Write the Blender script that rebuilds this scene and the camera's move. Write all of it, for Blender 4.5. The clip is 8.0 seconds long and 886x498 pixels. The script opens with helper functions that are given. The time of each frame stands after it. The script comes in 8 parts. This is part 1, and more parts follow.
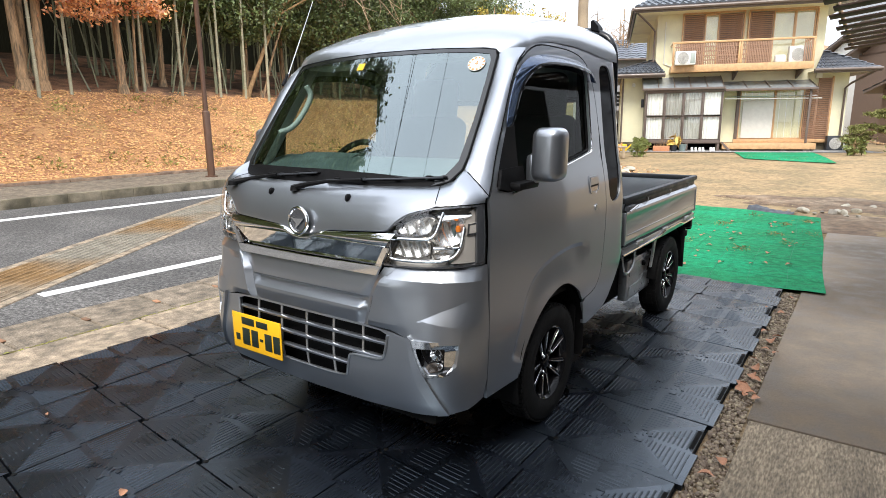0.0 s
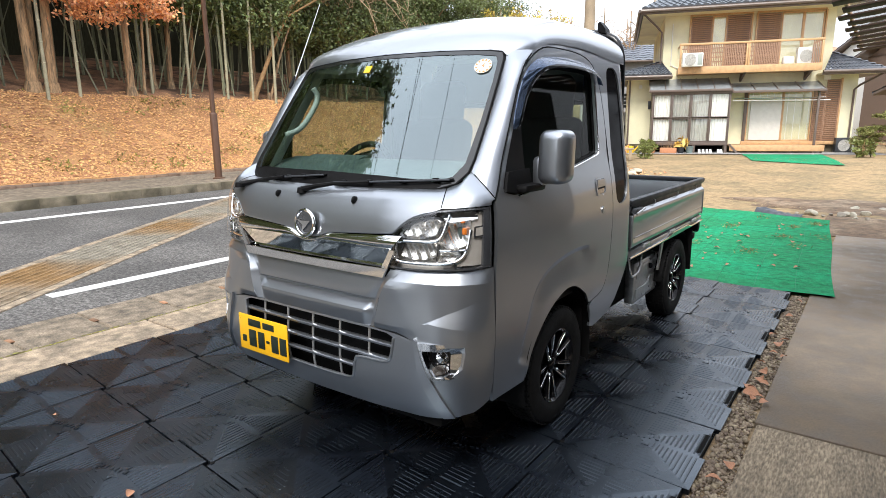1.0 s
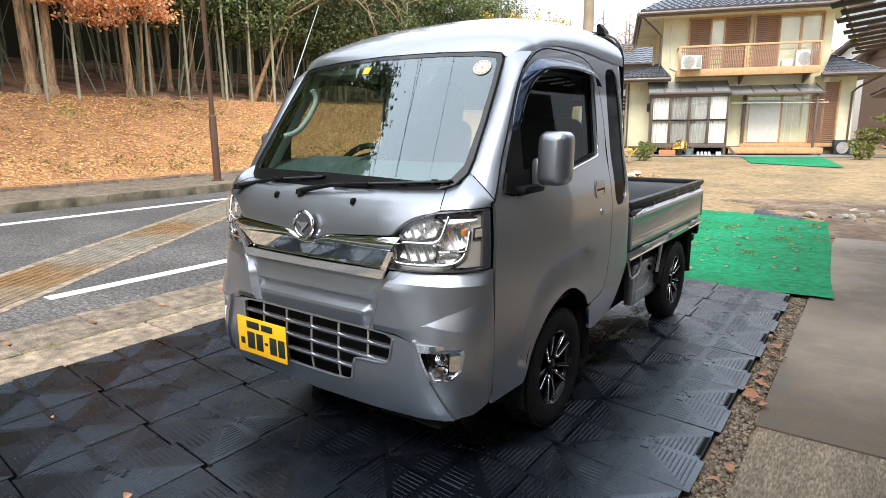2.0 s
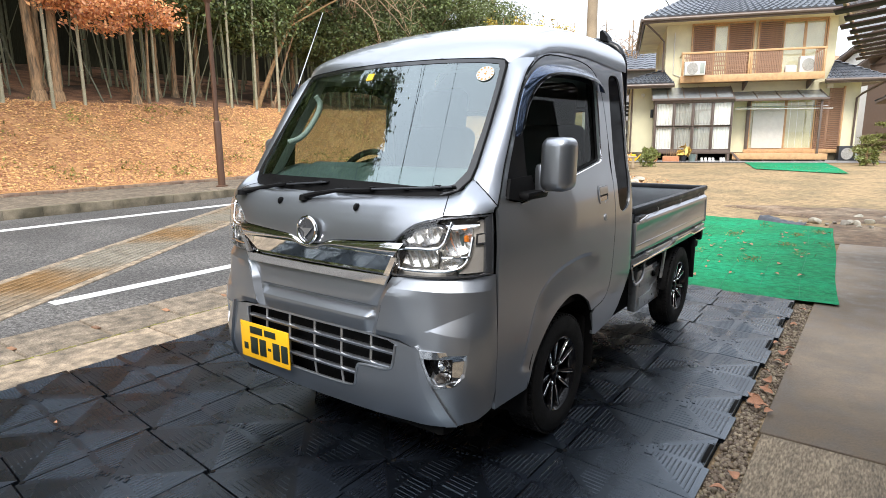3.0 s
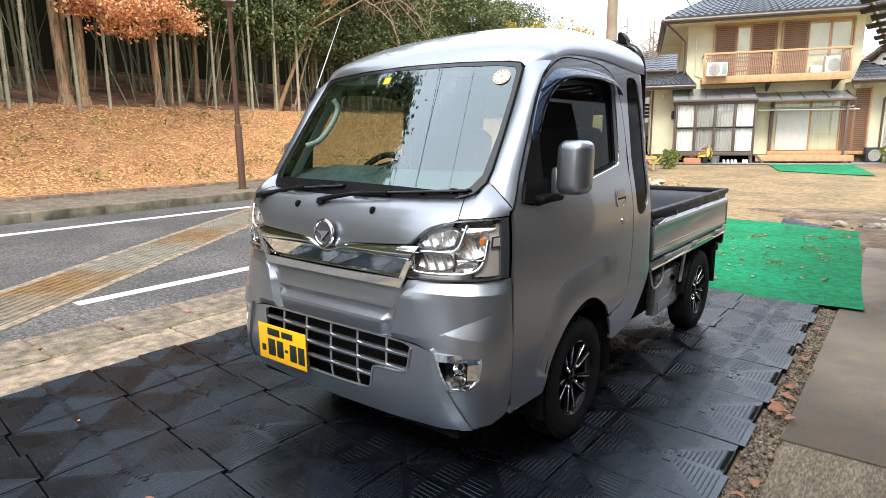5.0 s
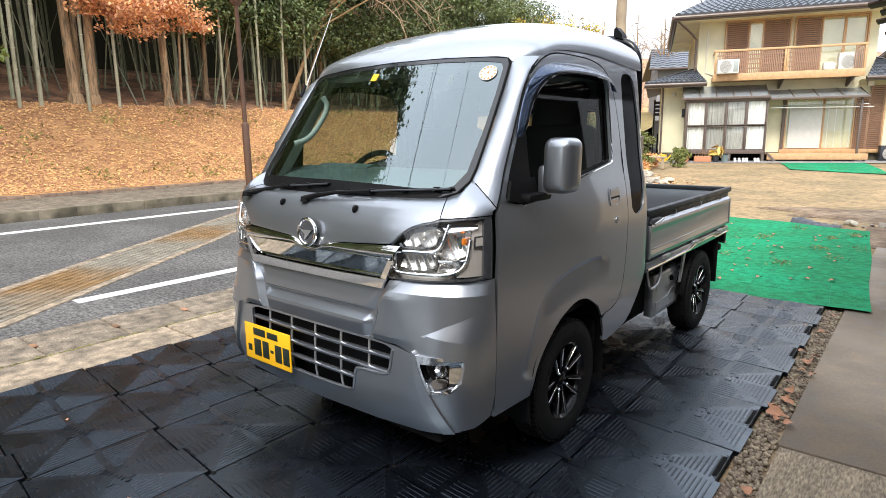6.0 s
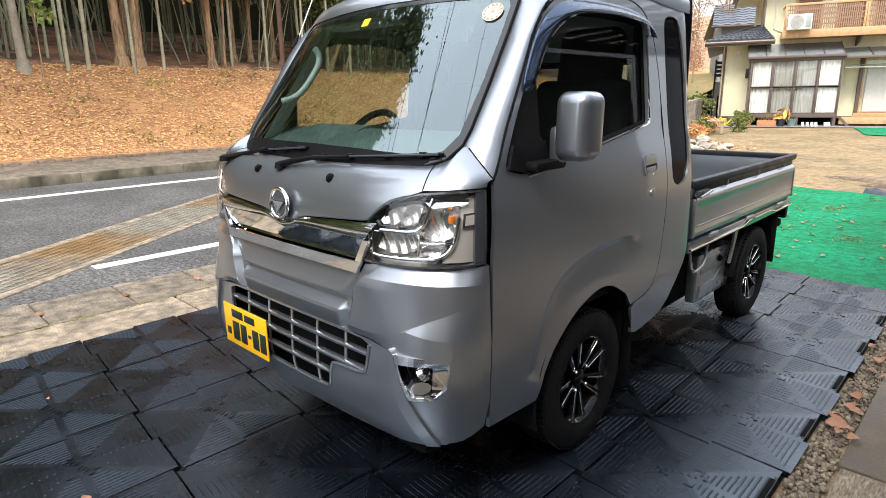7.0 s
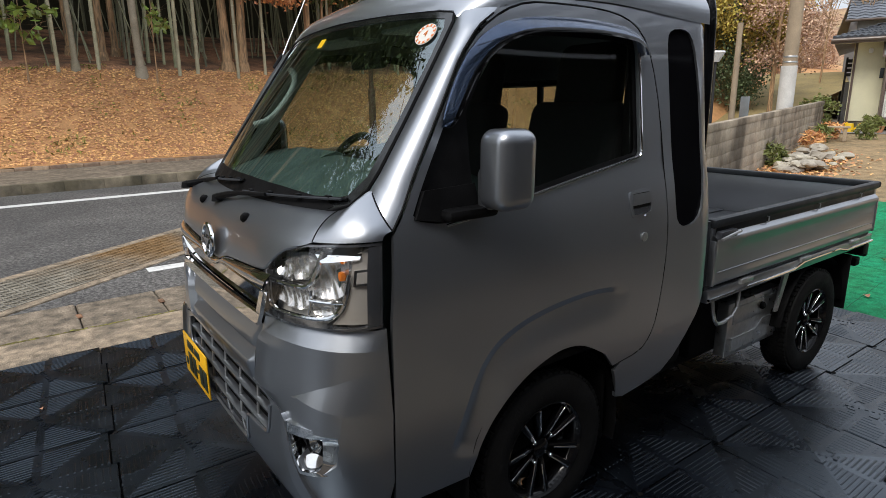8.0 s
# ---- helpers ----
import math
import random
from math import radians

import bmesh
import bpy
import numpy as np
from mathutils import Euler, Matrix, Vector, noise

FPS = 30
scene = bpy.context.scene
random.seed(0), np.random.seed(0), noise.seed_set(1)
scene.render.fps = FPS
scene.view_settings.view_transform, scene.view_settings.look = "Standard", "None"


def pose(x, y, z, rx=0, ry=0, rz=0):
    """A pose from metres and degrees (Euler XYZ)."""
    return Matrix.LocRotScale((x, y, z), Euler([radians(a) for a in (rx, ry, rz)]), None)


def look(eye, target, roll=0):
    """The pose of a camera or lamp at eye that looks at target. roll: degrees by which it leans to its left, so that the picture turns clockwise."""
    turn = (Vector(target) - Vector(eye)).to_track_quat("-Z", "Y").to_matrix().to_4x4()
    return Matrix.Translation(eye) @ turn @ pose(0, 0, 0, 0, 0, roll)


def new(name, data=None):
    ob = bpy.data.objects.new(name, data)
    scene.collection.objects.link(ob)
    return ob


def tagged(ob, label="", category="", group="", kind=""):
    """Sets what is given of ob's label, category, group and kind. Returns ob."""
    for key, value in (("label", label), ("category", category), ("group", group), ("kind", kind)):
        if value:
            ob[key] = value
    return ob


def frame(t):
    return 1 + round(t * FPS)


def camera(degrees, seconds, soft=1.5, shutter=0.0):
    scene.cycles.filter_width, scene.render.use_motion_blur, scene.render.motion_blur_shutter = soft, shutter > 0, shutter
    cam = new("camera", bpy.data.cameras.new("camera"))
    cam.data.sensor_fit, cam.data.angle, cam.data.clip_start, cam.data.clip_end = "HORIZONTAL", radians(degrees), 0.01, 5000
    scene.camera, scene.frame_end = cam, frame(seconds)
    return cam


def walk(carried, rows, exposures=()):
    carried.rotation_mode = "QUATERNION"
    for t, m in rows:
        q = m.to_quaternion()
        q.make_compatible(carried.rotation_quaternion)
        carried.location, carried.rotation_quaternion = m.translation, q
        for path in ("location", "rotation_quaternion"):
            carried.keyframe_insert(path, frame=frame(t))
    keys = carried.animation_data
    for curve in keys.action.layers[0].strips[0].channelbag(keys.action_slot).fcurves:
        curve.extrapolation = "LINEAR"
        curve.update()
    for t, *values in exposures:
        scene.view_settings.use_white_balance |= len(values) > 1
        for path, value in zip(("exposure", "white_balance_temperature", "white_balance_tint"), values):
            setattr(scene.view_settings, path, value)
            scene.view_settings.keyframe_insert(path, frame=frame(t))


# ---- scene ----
cam = camera(73.7, 8.0, soft=0.4)
PATH = [
    (0, (1.793, -1.513, 1.342), (0.65, 0.074, 0.925), -0.6),
    (0.5, (1.791, -1.515, 1.343), (0.64, 0.068, 0.929), -0.6),
    (1, (1.791, -1.512, 1.344), (0.631, 0.064, 0.933), -0.6),
    (1.5, (1.788, -1.509, 1.341), (0.632, 0.07, 0.93), -0.6),
    (3, (1.79, -1.507, 1.34), (0.62, 0.068, 0.956), -0.6),
    (3.5, (1.794, -1.508, 1.344), (0.619, 0.064, 0.959), -0.6),
    (4, (1.792, -1.511, 1.344), (0.612, 0.058, 0.964), -0.6),
    (4.5, (1.796, -1.507, 1.348), (0.609, 0.057, 0.97), -0.7),
    (5.8, (1.834, -1.445, 1.335), (0.565, 0.055, 0.959), -0.7),
    (6, (1.848, -1.405, 1.339), (0.6, 0.111, 0.958), -0.8),
    (6.5, (1.795, -1.255, 1.318), (0.509, 0.214, 0.886), -0.9),
    (7, (1.757, -1.01, 1.307), (0.404, 0.378, 0.814), -0.9),
    (7.5, (1.831, -0.741, 1.317), (0.342, 0.508, 0.843), -0.8),
    (8, (1.912, -0.451, 1.392), (0.338, 0.682, 0.903), -0.9),
]
EXPOSURES = [(0.0, 0.96), (7.0, 1.02), (7.5, 1.15), (7.75, 0.71), (8.0, 0.16)]
walk(cam, [(t, look(eye, target, roll)) for t, eye, target, roll in PATH], EXPOSURES)

from mathutils import geometry

# ---- helpers of this scene ----


def mat(name, base=(0.5, 0.5, 0.5), rough=0.6, metal=0.0, var=0.15, scale=8.0, fine=60.0, bump=0.0, bump_scale=None, coat=0.0, spec=0.5,
        second=None, second_scale=2.0, second_at=(0.45, 0.62), rough_var=0.1, per_object=0.0, per_island=0.0, world_at=False, stretch=None, gloss_tint=None):
    """A procedural surface: a base colour with stains at one scale, grain at a finer one, relief and gloss."""
    m = bpy.data.materials.new(name)
    m.use_nodes = True
    nt = m.node_tree
    N, L = nt.nodes, nt.links
    bsdf = N["Principled BSDF"]
    bsdf.inputs["Metallic"].default_value = metal
    bsdf.inputs["Coat Weight"].default_value = coat
    bsdf.inputs["Coat Roughness"].default_value = 0.04
    bsdf.inputs["Specular IOR Level"].default_value = spec
    if gloss_tint:
        bsdf.inputs["Specular Tint"].default_value = (*gloss_tint, 1)
    co = N.new("ShaderNodeNewGeometry").outputs["Position"] if world_at else N.new("ShaderNodeTexCoord").outputs["Object"]
    if stretch:
        mp = N.new("ShaderNodeMapping")
        mp.inputs["Scale"].default_value = stretch
        L.new(co, mp.inputs["Vector"])
        co = mp.outputs[0]

    def noise_at(sc, detail=4.0):
        n = N.new("ShaderNodeTexNoise")
        n.inputs["Scale"].default_value = sc
        n.inputs["Detail"].default_value = detail
        L.new(co, n.inputs["Vector"])
        return n.outputs["Fac"]

    def mapped(sock, a, b, lo, hi):
        r = N.new("ShaderNodeMapRange")
        r.inputs[1].default_value, r.inputs[2].default_value, r.inputs[3].default_value, r.inputs[4].default_value = a, b, lo, hi
        L.new(sock, r.inputs[0])
        return r.outputs[0]

    big, small = noise_at(scale), noise_at(fine, 2.0)
    col = N.new("ShaderNodeMix")
    col.data_type = "RGBA"
    col.inputs[6].default_value = (*base, 1)
    col.inputs[7].default_value = (*(second or [c * 0.6 for c in base]), 1)
    if second:
        L.new(mapped(noise_at(second_scale, 6.0), second_at[0], second_at[1], 0, 1), col.inputs[0])
    else:
        col.inputs[0].default_value = 0.0
    hsv = N.new("ShaderNodeHueSaturation")
    L.new(col.outputs[2], hsv.inputs["Color"])
    add = N.new("ShaderNodeMath")
    add.operation = "MULTIPLY"
    L.new(mapped(big, 0.3, 0.7, 1 - var, 1 + var), add.inputs[0])
    L.new(mapped(small, 0.3, 0.7, 1 - var * 0.7, 1 + var * 0.7), add.inputs[1])
    value = add.outputs[0]
    if per_object or per_island:
        src = N.new("ShaderNodeObjectInfo").outputs["Random"] if per_object else N.new("ShaderNodeNewGeometry").outputs["Random Per Island"]
        amount = per_object or per_island
        mul = N.new("ShaderNodeMath")
        mul.operation = "MULTIPLY"
        L.new(value, mul.inputs[0])
        L.new(mapped(src, 0, 1, 1 - amount, 1 + amount), mul.inputs[1])
        value = mul.outputs[0]
        L.new(mapped(src, 0, 1, 0.5 - amount * 0.04, 0.5 + amount * 0.04), hsv.inputs["Hue"])
    L.new(value, hsv.inputs["Value"])
    L.new(hsv.outputs[0], bsdf.inputs["Base Color"])
    L.new(mapped(big, 0.3, 0.7, max(0.02, rough - rough_var), min(1, rough + rough_var)), bsdf.inputs["Roughness"])
    if bump:
        b = N.new("ShaderNodeBump")
        b.inputs["Strength"].default_value = min(1.0, bump)
        b.inputs["Distance"].default_value = 0.01
        L.new(noise_at(bump_scale or fine, 5.0), b.inputs["Height"])
        L.new(b.outputs[0], bsdf.inputs["Normal"])
    return m


def glass(name, tint=(0.8, 0.88, 0.84), rough=0.0, see=1.0, graze=1.0, sheen=(1, 1, 1)):
    """Thin window glass: it reflects by its angle and lets the rest through, tinted."""
    m = bpy.data.materials.new(name)
    m.use_nodes = True
    nt = m.node_tree
    N, L = nt.nodes, nt.links
    out = N["Material Output"]
    N.remove(N["Principled BSDF"])
    tr, gl, mix, fr = N.new("ShaderNodeBsdfTransparent"), N.new("ShaderNodeBsdfGlossy"), N.new("ShaderNodeMixShader"), N.new("ShaderNodeLayerWeight")
    tr.inputs[0].default_value = (*tint, 1)
    gl.inputs["Roughness"].default_value = rough
    gl.inputs["Color"].default_value = (*sheen, 1)
    fr.inputs["Blend"].default_value = 0.5
    r0 = ((see - 1) / (see + 1)) ** 2 * 2
    power, scaled = N.new("ShaderNodeMath"), N.new("ShaderNodeMath")
    power.operation, scaled.operation = "POWER", "MULTIPLY_ADD"
    power.inputs[1].default_value = 4.0
    scaled.inputs[1].default_value, scaled.inputs[2].default_value = (1 - r0) * graze, r0
    L.new(fr.outputs["Facing"], power.inputs[0])
    L.new(power.outputs[0], scaled.inputs[0])
    L.new(scaled.outputs[0], mix.inputs[0])
    L.new(tr.outputs[0], mix.inputs[1])
    L.new(gl.outputs[0], mix.inputs[2])
    L.new(mix.outputs[0], out.inputs[0])
    return m


def finish(name, bm, material, smooth=True, sharp=40):
    me = bpy.data.meshes.new(name)
    if smooth:
        for f in bm.faces:
            f.smooth = True
        lim = radians(sharp)
        bm.normal_update()
        for e in bm.edges:
            if len(e.link_faces) != 2 or e.calc_face_angle(0) > lim:
                e.smooth = False
    bm.to_mesh(me)
    bm.free()
    for m in (material if isinstance(material, (list, tuple)) else [material]):
        me.materials.append(m)
    return me


def part(name, bm, material, parent, label="", smooth=True, sharp=40):
    """One mesh object under a thing or a part."""
    ob = new(name, finish(name, bm, material, smooth, sharp))
    ob.parent = parent
    if parent is not None and parent.type == "MESH":
        ob.matrix_parent_inverse = Matrix.Identity(4)
    return tagged(ob, label)


def thing(name, label, category, at=None, group="", kind=""):
    ob = new(name)
    ob.empty_display_size = 0.1
    if at is not None:
        ob.matrix_basis = at
    return tagged(ob, label, category, group, kind)


def solid(name, bm, material, label="", category="", kind="", smooth=True, at=None, group="", sharp=40):
    ob = new(name, finish(name, bm, material, smooth, sharp))
    if at is not None:
        ob.matrix_basis = at
    return tagged(ob, label, category, group, kind)


def box(bm, x0, x1, y0, y1, z0, z1, bevel=0.0, m=None, seg=2):
    """A box, bevelled, added to bm."""
    r = bmesh.ops.create_cube(bm, size=1.0)
    t = Matrix.Translation(((x0 + x1) / 2, (y0 + y1) / 2, (z0 + z1) / 2)) @ Matrix.Diagonal((abs(x1 - x0), abs(y1 - y0), abs(z1 - z0), 1))
    bmesh.ops.transform(bm, matrix=t, verts=r["verts"])
    vs = r["verts"]
    if bevel:
        es = list({e for v in vs for e in v.link_edges})
        g = bmesh.ops.bevel(bm, geom=es, offset=bevel, segments=seg, affect="EDGES", profile=0.5)
        vs = list({v for f in g["faces"] for v in f.verts} | {v for v in vs if v.is_valid})
    if m is not None:
        bmesh.ops.transform(bm, matrix=m, verts=vs)
    return bm


def boxm(*a, **k):
    return box(bmesh.new(), *a, **k)


def tube(bm, pts, r, n=8, r1=None, caps=True):
    """A tube along points; r may taper to r1."""
    pts = [Vector(p) for p in pts]
    rings = []
    up = None
    for i, p in enumerate(pts):
        d = (pts[min(i + 1, len(pts) - 1)] - pts[max(i - 1, 0)]).normalized()
        if up is None:
            up = d.orthogonal().normalized()
        up = (up - d * up.dot(d)).normalized()
        side = d.cross(up)
        rr = r if r1 is None else r + (r1 - r) * i / (len(pts) - 1)
        rings.append([bm.verts.new(p + (up * math.cos(a) + side * math.sin(a)) * rr) for a in (2 * math.pi * k / n for k in range(n))])
    for a, b in zip(rings, rings[1:]):
        for k in range(n):
            bm.faces.new((a[k], a[(k + 1) % n], b[(k + 1) % n], b[k]))
    if caps:
        bm.faces.new(rings[0][::-1])
        bm.faces.new(rings[-1])
    return bm


def tubem(*a, **k):
    return tube(bmesh.new(), *a, **k)


def lathe(bm, prof, n=24, m=None, caps=True):
    """A turned shape: prof is (radius, height) along z, from bottom to top."""
    rings = [[bm.verts.new((r * math.cos(2 * math.pi * k / n), r * math.sin(2 * math.pi * k / n), h)) for k in range(n)] for r, h in prof]
    for a, b in zip(rings, rings[1:]):
        for k in range(n):
            bm.faces.new((a[k], a[(k + 1) % n], b[(k + 1) % n], b[k]))
    if caps and prof[0][0] > 1e-4:
        bm.faces.new(rings[0][::-1])
    if caps and prof[-1][0] > 1e-4:
        bm.faces.new(rings[-1])
    bmesh.ops.remove_doubles(bm, verts=[v for r in rings for v in r], dist=1e-5)
    if m is not None:
        bmesh.ops.transform(bm, matrix=m, verts=[v for r in rings for v in r if v.is_valid])
    return bm


def lathem(*a, **k):
    return lathe(bmesh.new(), *a, **k)


def prism(bm, outline, axis, a, b):
    """An outline of 2D points pushed along an axis from a to b."""
    put = {"x": lambda p, c: (c, p[0], p[1]), "y": lambda p, c: (p[0], c, p[1]), "z": lambda p, c: (p[0], p[1], c)}[axis]
    lo, hi = [bm.verts.new(put(p, a)) for p in outline], [bm.verts.new(put(p, b)) for p in outline]
    n = len(outline)
    fs = [bm.faces.new(lo[::-1]), bm.faces.new(hi)]
    for i in range(n):
        fs.append(bm.faces.new((lo[i], lo[(i + 1) % n], hi[(i + 1) % n], hi[i])))
    bmesh.ops.recalc_face_normals(bm, faces=fs)
    return bm


def prismm(*a, **k):
    return prism(bmesh.new(), *a, **k)


def chaikin(pts, times=2, closed=True):
    for _ in range(times):
        out = []
        n = len(pts)
        for i in range(n if closed else n - 1):
            a, b = pts[i], pts[(i + 1) % n]
            out += [tuple(0.75 * p + 0.25 * q for p, q in zip(a, b)), tuple(0.25 * p + 0.75 * q for p, q in zip(a, b))]
        if not closed:
            out = [pts[0]] + out + [pts[-1]]
        pts = out
    return pts


def resample(pts, step, closed=True):
    out = []
    n = len(pts)
    for i in range(n if closed else n - 1):
        a, b = pts[i], pts[(i + 1) % n]
        k = max(1, int(math.dist(a, b) / step))
        out += [tuple(p + (q - p) * j / k for p, q in zip(a, b)) for j in range(k)]
    if not closed:
        out.append(tuple(pts[-1]))
    return out


def inside(p, poly):
    x, y = p
    c = False
    n = len(poly)
    for i in range(n):
        (x0, y0), (x1, y1) = poly[i], poly[i - 1]
        if (y0 > y) != (y1 > y) and x < (x1 - x0) * (y - y0) / (y1 - y0) + x0:
            c = not c
    return c


def patch(outline, fn, holes=(), step=0.03, thick=0.012, mirror=False, bm=None, lines=()):
    """A curved panel: a 2D outline with holes, filled with a fine net, laid on the surface fn(u, v), with a turned-in rim; lines: creases that the net follows."""
    bm = bm or bmesh.new()
    loops = [resample(outline, step)] + [resample(h, step) for h in holes]
    pts, edges = [], []
    for lp in loops:
        k = len(pts)
        pts += lp
        edges += [(k + i, k + (i + 1) % len(lp)) for i in range(len(lp))]
    us, vs = [p[0] for p in loops[0]], [p[1] for p in loops[0]]
    rim = [np.array(lp) for lp in loops]
    for line in lines:
        lp = resample(line, step, False)
        k = len(pts)
        pts += lp
        edges += [(k + i, k + i + 1) for i in range(len(lp) - 1)]
        rim.append(np.array(lp))
    u = min(us) + step * 0.5
    while u < max(us):
        v = min(vs) + step * 0.5
        while v < max(vs):
            p = (u, v)
            if inside(p, loops[0]) and not any(inside(p, h) for h in loops[1:]):
                if min(float(((r - p) ** 2).sum(1).min()) for r in rim) > (0.55 * step) ** 2:
                    pts.append(p)
            v += step
        u += step
    co, _, tris, *_ = geometry.delaunay_2d_cdt([Vector(p) for p in pts], edges, [], 0, 1e-6)
    verts = [bm.verts.new(fn(c.x, c.y)) for c in co]
    faces = []
    for t in tris:
        c = sum((co[i] for i in t), Vector((0, 0))) / 3
        if inside(c, loops[0]) and not any(inside(c, h) for h in loops[1:]):
            faces.append(bm.faces.new([verts[i] for i in t]))
    for v in verts:
        if not v.link_faces:
            bm.verts.remove(v)
    bmesh.ops.dissolve_degenerate(bm, dist=0.0016, edges=bm.edges[:])
    bmesh.ops.triangulate(bm, faces=bm.faces[:])
    faces = bm.faces[:]
    if thick:
        bm.normal_update()
        rim_e = [e for f in faces for e in f.edges if len(e.link_faces) == 1]
        push = {v: v.normal.copy() for e in rim_e for v in e.verts}
        inner = {v: bm.verts.new(v.co - n * thick) for v, n in push.items()}
        for e in rim_e:
            a, b = e.verts
            f = e.link_faces[0]
            lv = list(f.verts)
            if lv[(lv.index(a) + 1) % len(lv)] == b:
                a, b = b, a
            bm.faces.new((a, b, inner[b], inner[a]))
    if mirror:
        bmesh.ops.transform(bm, matrix=Matrix.Diagonal((-1, 1, 1, 1)), verts=bm.verts[:])
        bmesh.ops.reverse_faces(bm, faces=bm.faces[:])
    return bm


def grid(nu, nv, fn, bm=None):
    """A net of nu by nv cells on the surface fn(i / nu, j / nv)."""
    bm = bm or bmesh.new()
    vs = [[bm.verts.new(fn(i / nu, j / nv)) for j in range(nv + 1)] for i in range(nu + 1)]
    for i in range(nu):
        for j in range(nv):
            bm.faces.new((vs[i][j], vs[i + 1][j], vs[i + 1][j + 1], vs[i][j + 1]))
    return bm


def lerp(z, zs, vs):
    return float(np.interp(z, zs, vs))


def soft(z, zs, vs, r=0.03):
    """A smoothed run through the values vs at zs."""
    return sum(lerp(z + d * r, zs, vs) for d in (-1.5, -1, -0.5, 0, 0.5, 1, 1.5)) / 7


def step01(a, b, x):
    t = min(1, max(0, (x - a) / (b - a)))
    return t * t * (3 - 2 * t)


def pieces(name, mesh, places, parent, label=""):
    """Alike pieces, objects of their own on one mesh, under a parent."""
    for m in places:
        ob = new(name, mesh)
        ob.parent = parent
        ob.matrix_basis = m
        if label:
            ob["label"] = label


def written(text, size, m):
    """Letters in the built-in font, centred, as a mesh."""
    c = bpy.data.curves.new("letters", "FONT")
    c.body, c.size, c.align_x, c.align_y, c.extrude = text, size, "CENTER", "CENTER", 0.0003
    ob = bpy.data.objects.new("letters", c)
    me = ob.to_mesh()
    bm = bmesh.new()
    bm.from_mesh(me)
    ob.to_mesh_clear()
    bpy.data.objects.remove(ob)
    bpy.data.curves.remove(c)
    bmesh.ops.transform(bm, matrix=m, verts=bm.verts[:])
    return bm


def flip(bm):
    bmesh.ops.reverse_faces(bm, faces=bm.faces[:])
    return bm

# ---- world and light: a bright overcast day ----
world = bpy.data.worlds.new("sky")
scene.world = world
world.use_nodes = True
wn, wl = world.node_tree.nodes, world.node_tree.links
sky = wn.new("ShaderNodeTexSky")
sky.sky_type, sky.sun_disc = "NISHITA", False
SUN_UP, SUN_TURN = 50.0, 163.0
sky.sun_elevation, sky.sun_rotation = radians(SUN_UP), radians(SUN_TURN)
sky.dust_density, sky.ozone_density, sky.air_density = 4.0, 1.0, 1.4
veil = wn.new("ShaderNodeHueSaturation")
veil.inputs["Saturation"].default_value = 0.5
wl.new(sky.outputs[0], veil.inputs["Color"])
# a thin even cloud cover over the clear sky
cloud = wn.new("ShaderNodeTexNoise")
cloud.inputs["Scale"].default_value, cloud.inputs["Detail"].default_value = 1.6, 6.0
wl.new(wn.new("ShaderNodeTexCoord").outputs["Generated"], cloud.inputs["Vector"])
cover = wn.new("ShaderNodeMapRange")
cover.inputs[1].default_value, cover.inputs[2].default_value, cover.inputs[3].default_value, cover.inputs[4].default_value = 0.35, 0.65, 0.55, 0.95
wl.new(cloud.outputs["Fac"], cover.inputs[0])
over = wn.new("ShaderNodeMix")
over.data_type = "RGBA"
wl.new(cover.outputs[0], over.inputs[0])
wl.new(veil.outputs[0], over.inputs[6])
# an overcast sky is brighter overhead than near the horizon
up_part = wn.new("ShaderNodeSeparateXYZ")
wl.new(wn.new("ShaderNodeTexCoord").outputs["Generated"], up_part.inputs[0])
rise_part = wn.new("ShaderNodeMapRange")
rise_part.inputs[1].default_value, rise_part.inputs[2].default_value, rise_part.inputs[3].default_value, rise_part.inputs[4].default_value = 0.0, 1.0, 0.62, 1.35
wl.new(up_part.outputs[2], rise_part.inputs[0])
grey = wn.new("ShaderNodeVectorMath")
grey.operation = "SCALE"
grey.inputs[0].default_value = (7.2, 7.7, 8.6)
wl.new(rise_part.outputs[0], grey.inputs["Scale"])
wl.new(grey.outputs[0], over.inputs[7])
wl.new(over.outputs[2], wn["Background"].inputs["Color"])
wn["Background"].inputs["Strength"].default_value = 0.15

sun_data = bpy.data.lights.new("sun", "SUN")
sun_data.energy, sun_data.angle, sun_data.color = 1.7, radians(20), (1.0, 0.95, 0.88)
sun = new("sun", sun_data)
sun.matrix_basis = pose(0, 0, 20, 90 - SUN_UP, 0, 180 - SUN_TURN)

# ---- materials ----
M_PAINT = mat("silver_paint", (0.348, 0.370, 0.405), rough=0.345, metal=0.90, var=0.02, scale=3, fine=900, coat=0.9, rough_var=0.015)
M_CHROME = mat("chrome", (0.88, 0.88, 0.88), rough=0.05, metal=1.0, var=0.02, scale=6, rough_var=0.03)
M_BLACK = mat("black_plastic", (0.006, 0.006, 0.0065), rough=0.5, spec=0.10, var=0.25, scale=12, bump=0.08, bump_scale=300)
M_BLACK_GLOSS = mat("gloss_black", (0.005, 0.005, 0.006), rough=0.10, var=0.1, spec=0.4)
M_QUARTER = mat("quarter_glass", (0.004, 0.004, 0.005), rough=0.06, var=0.05, spec=0.02)
M_RUBBER = mat("tyre_rubber", (0.007, 0.007, 0.0072), rough=0.75, spec=0.18, var=0.3, scale=14, bump=0.15, bump_scale=120)
# Black of the underbody; elsewhere it stands for shade in rooms and gaps.
M_UNDER_SHADE = mat("underbody", (0.006, 0.006, 0.006), rough=0.85, spec=0.12, var=0.4, scale=9)
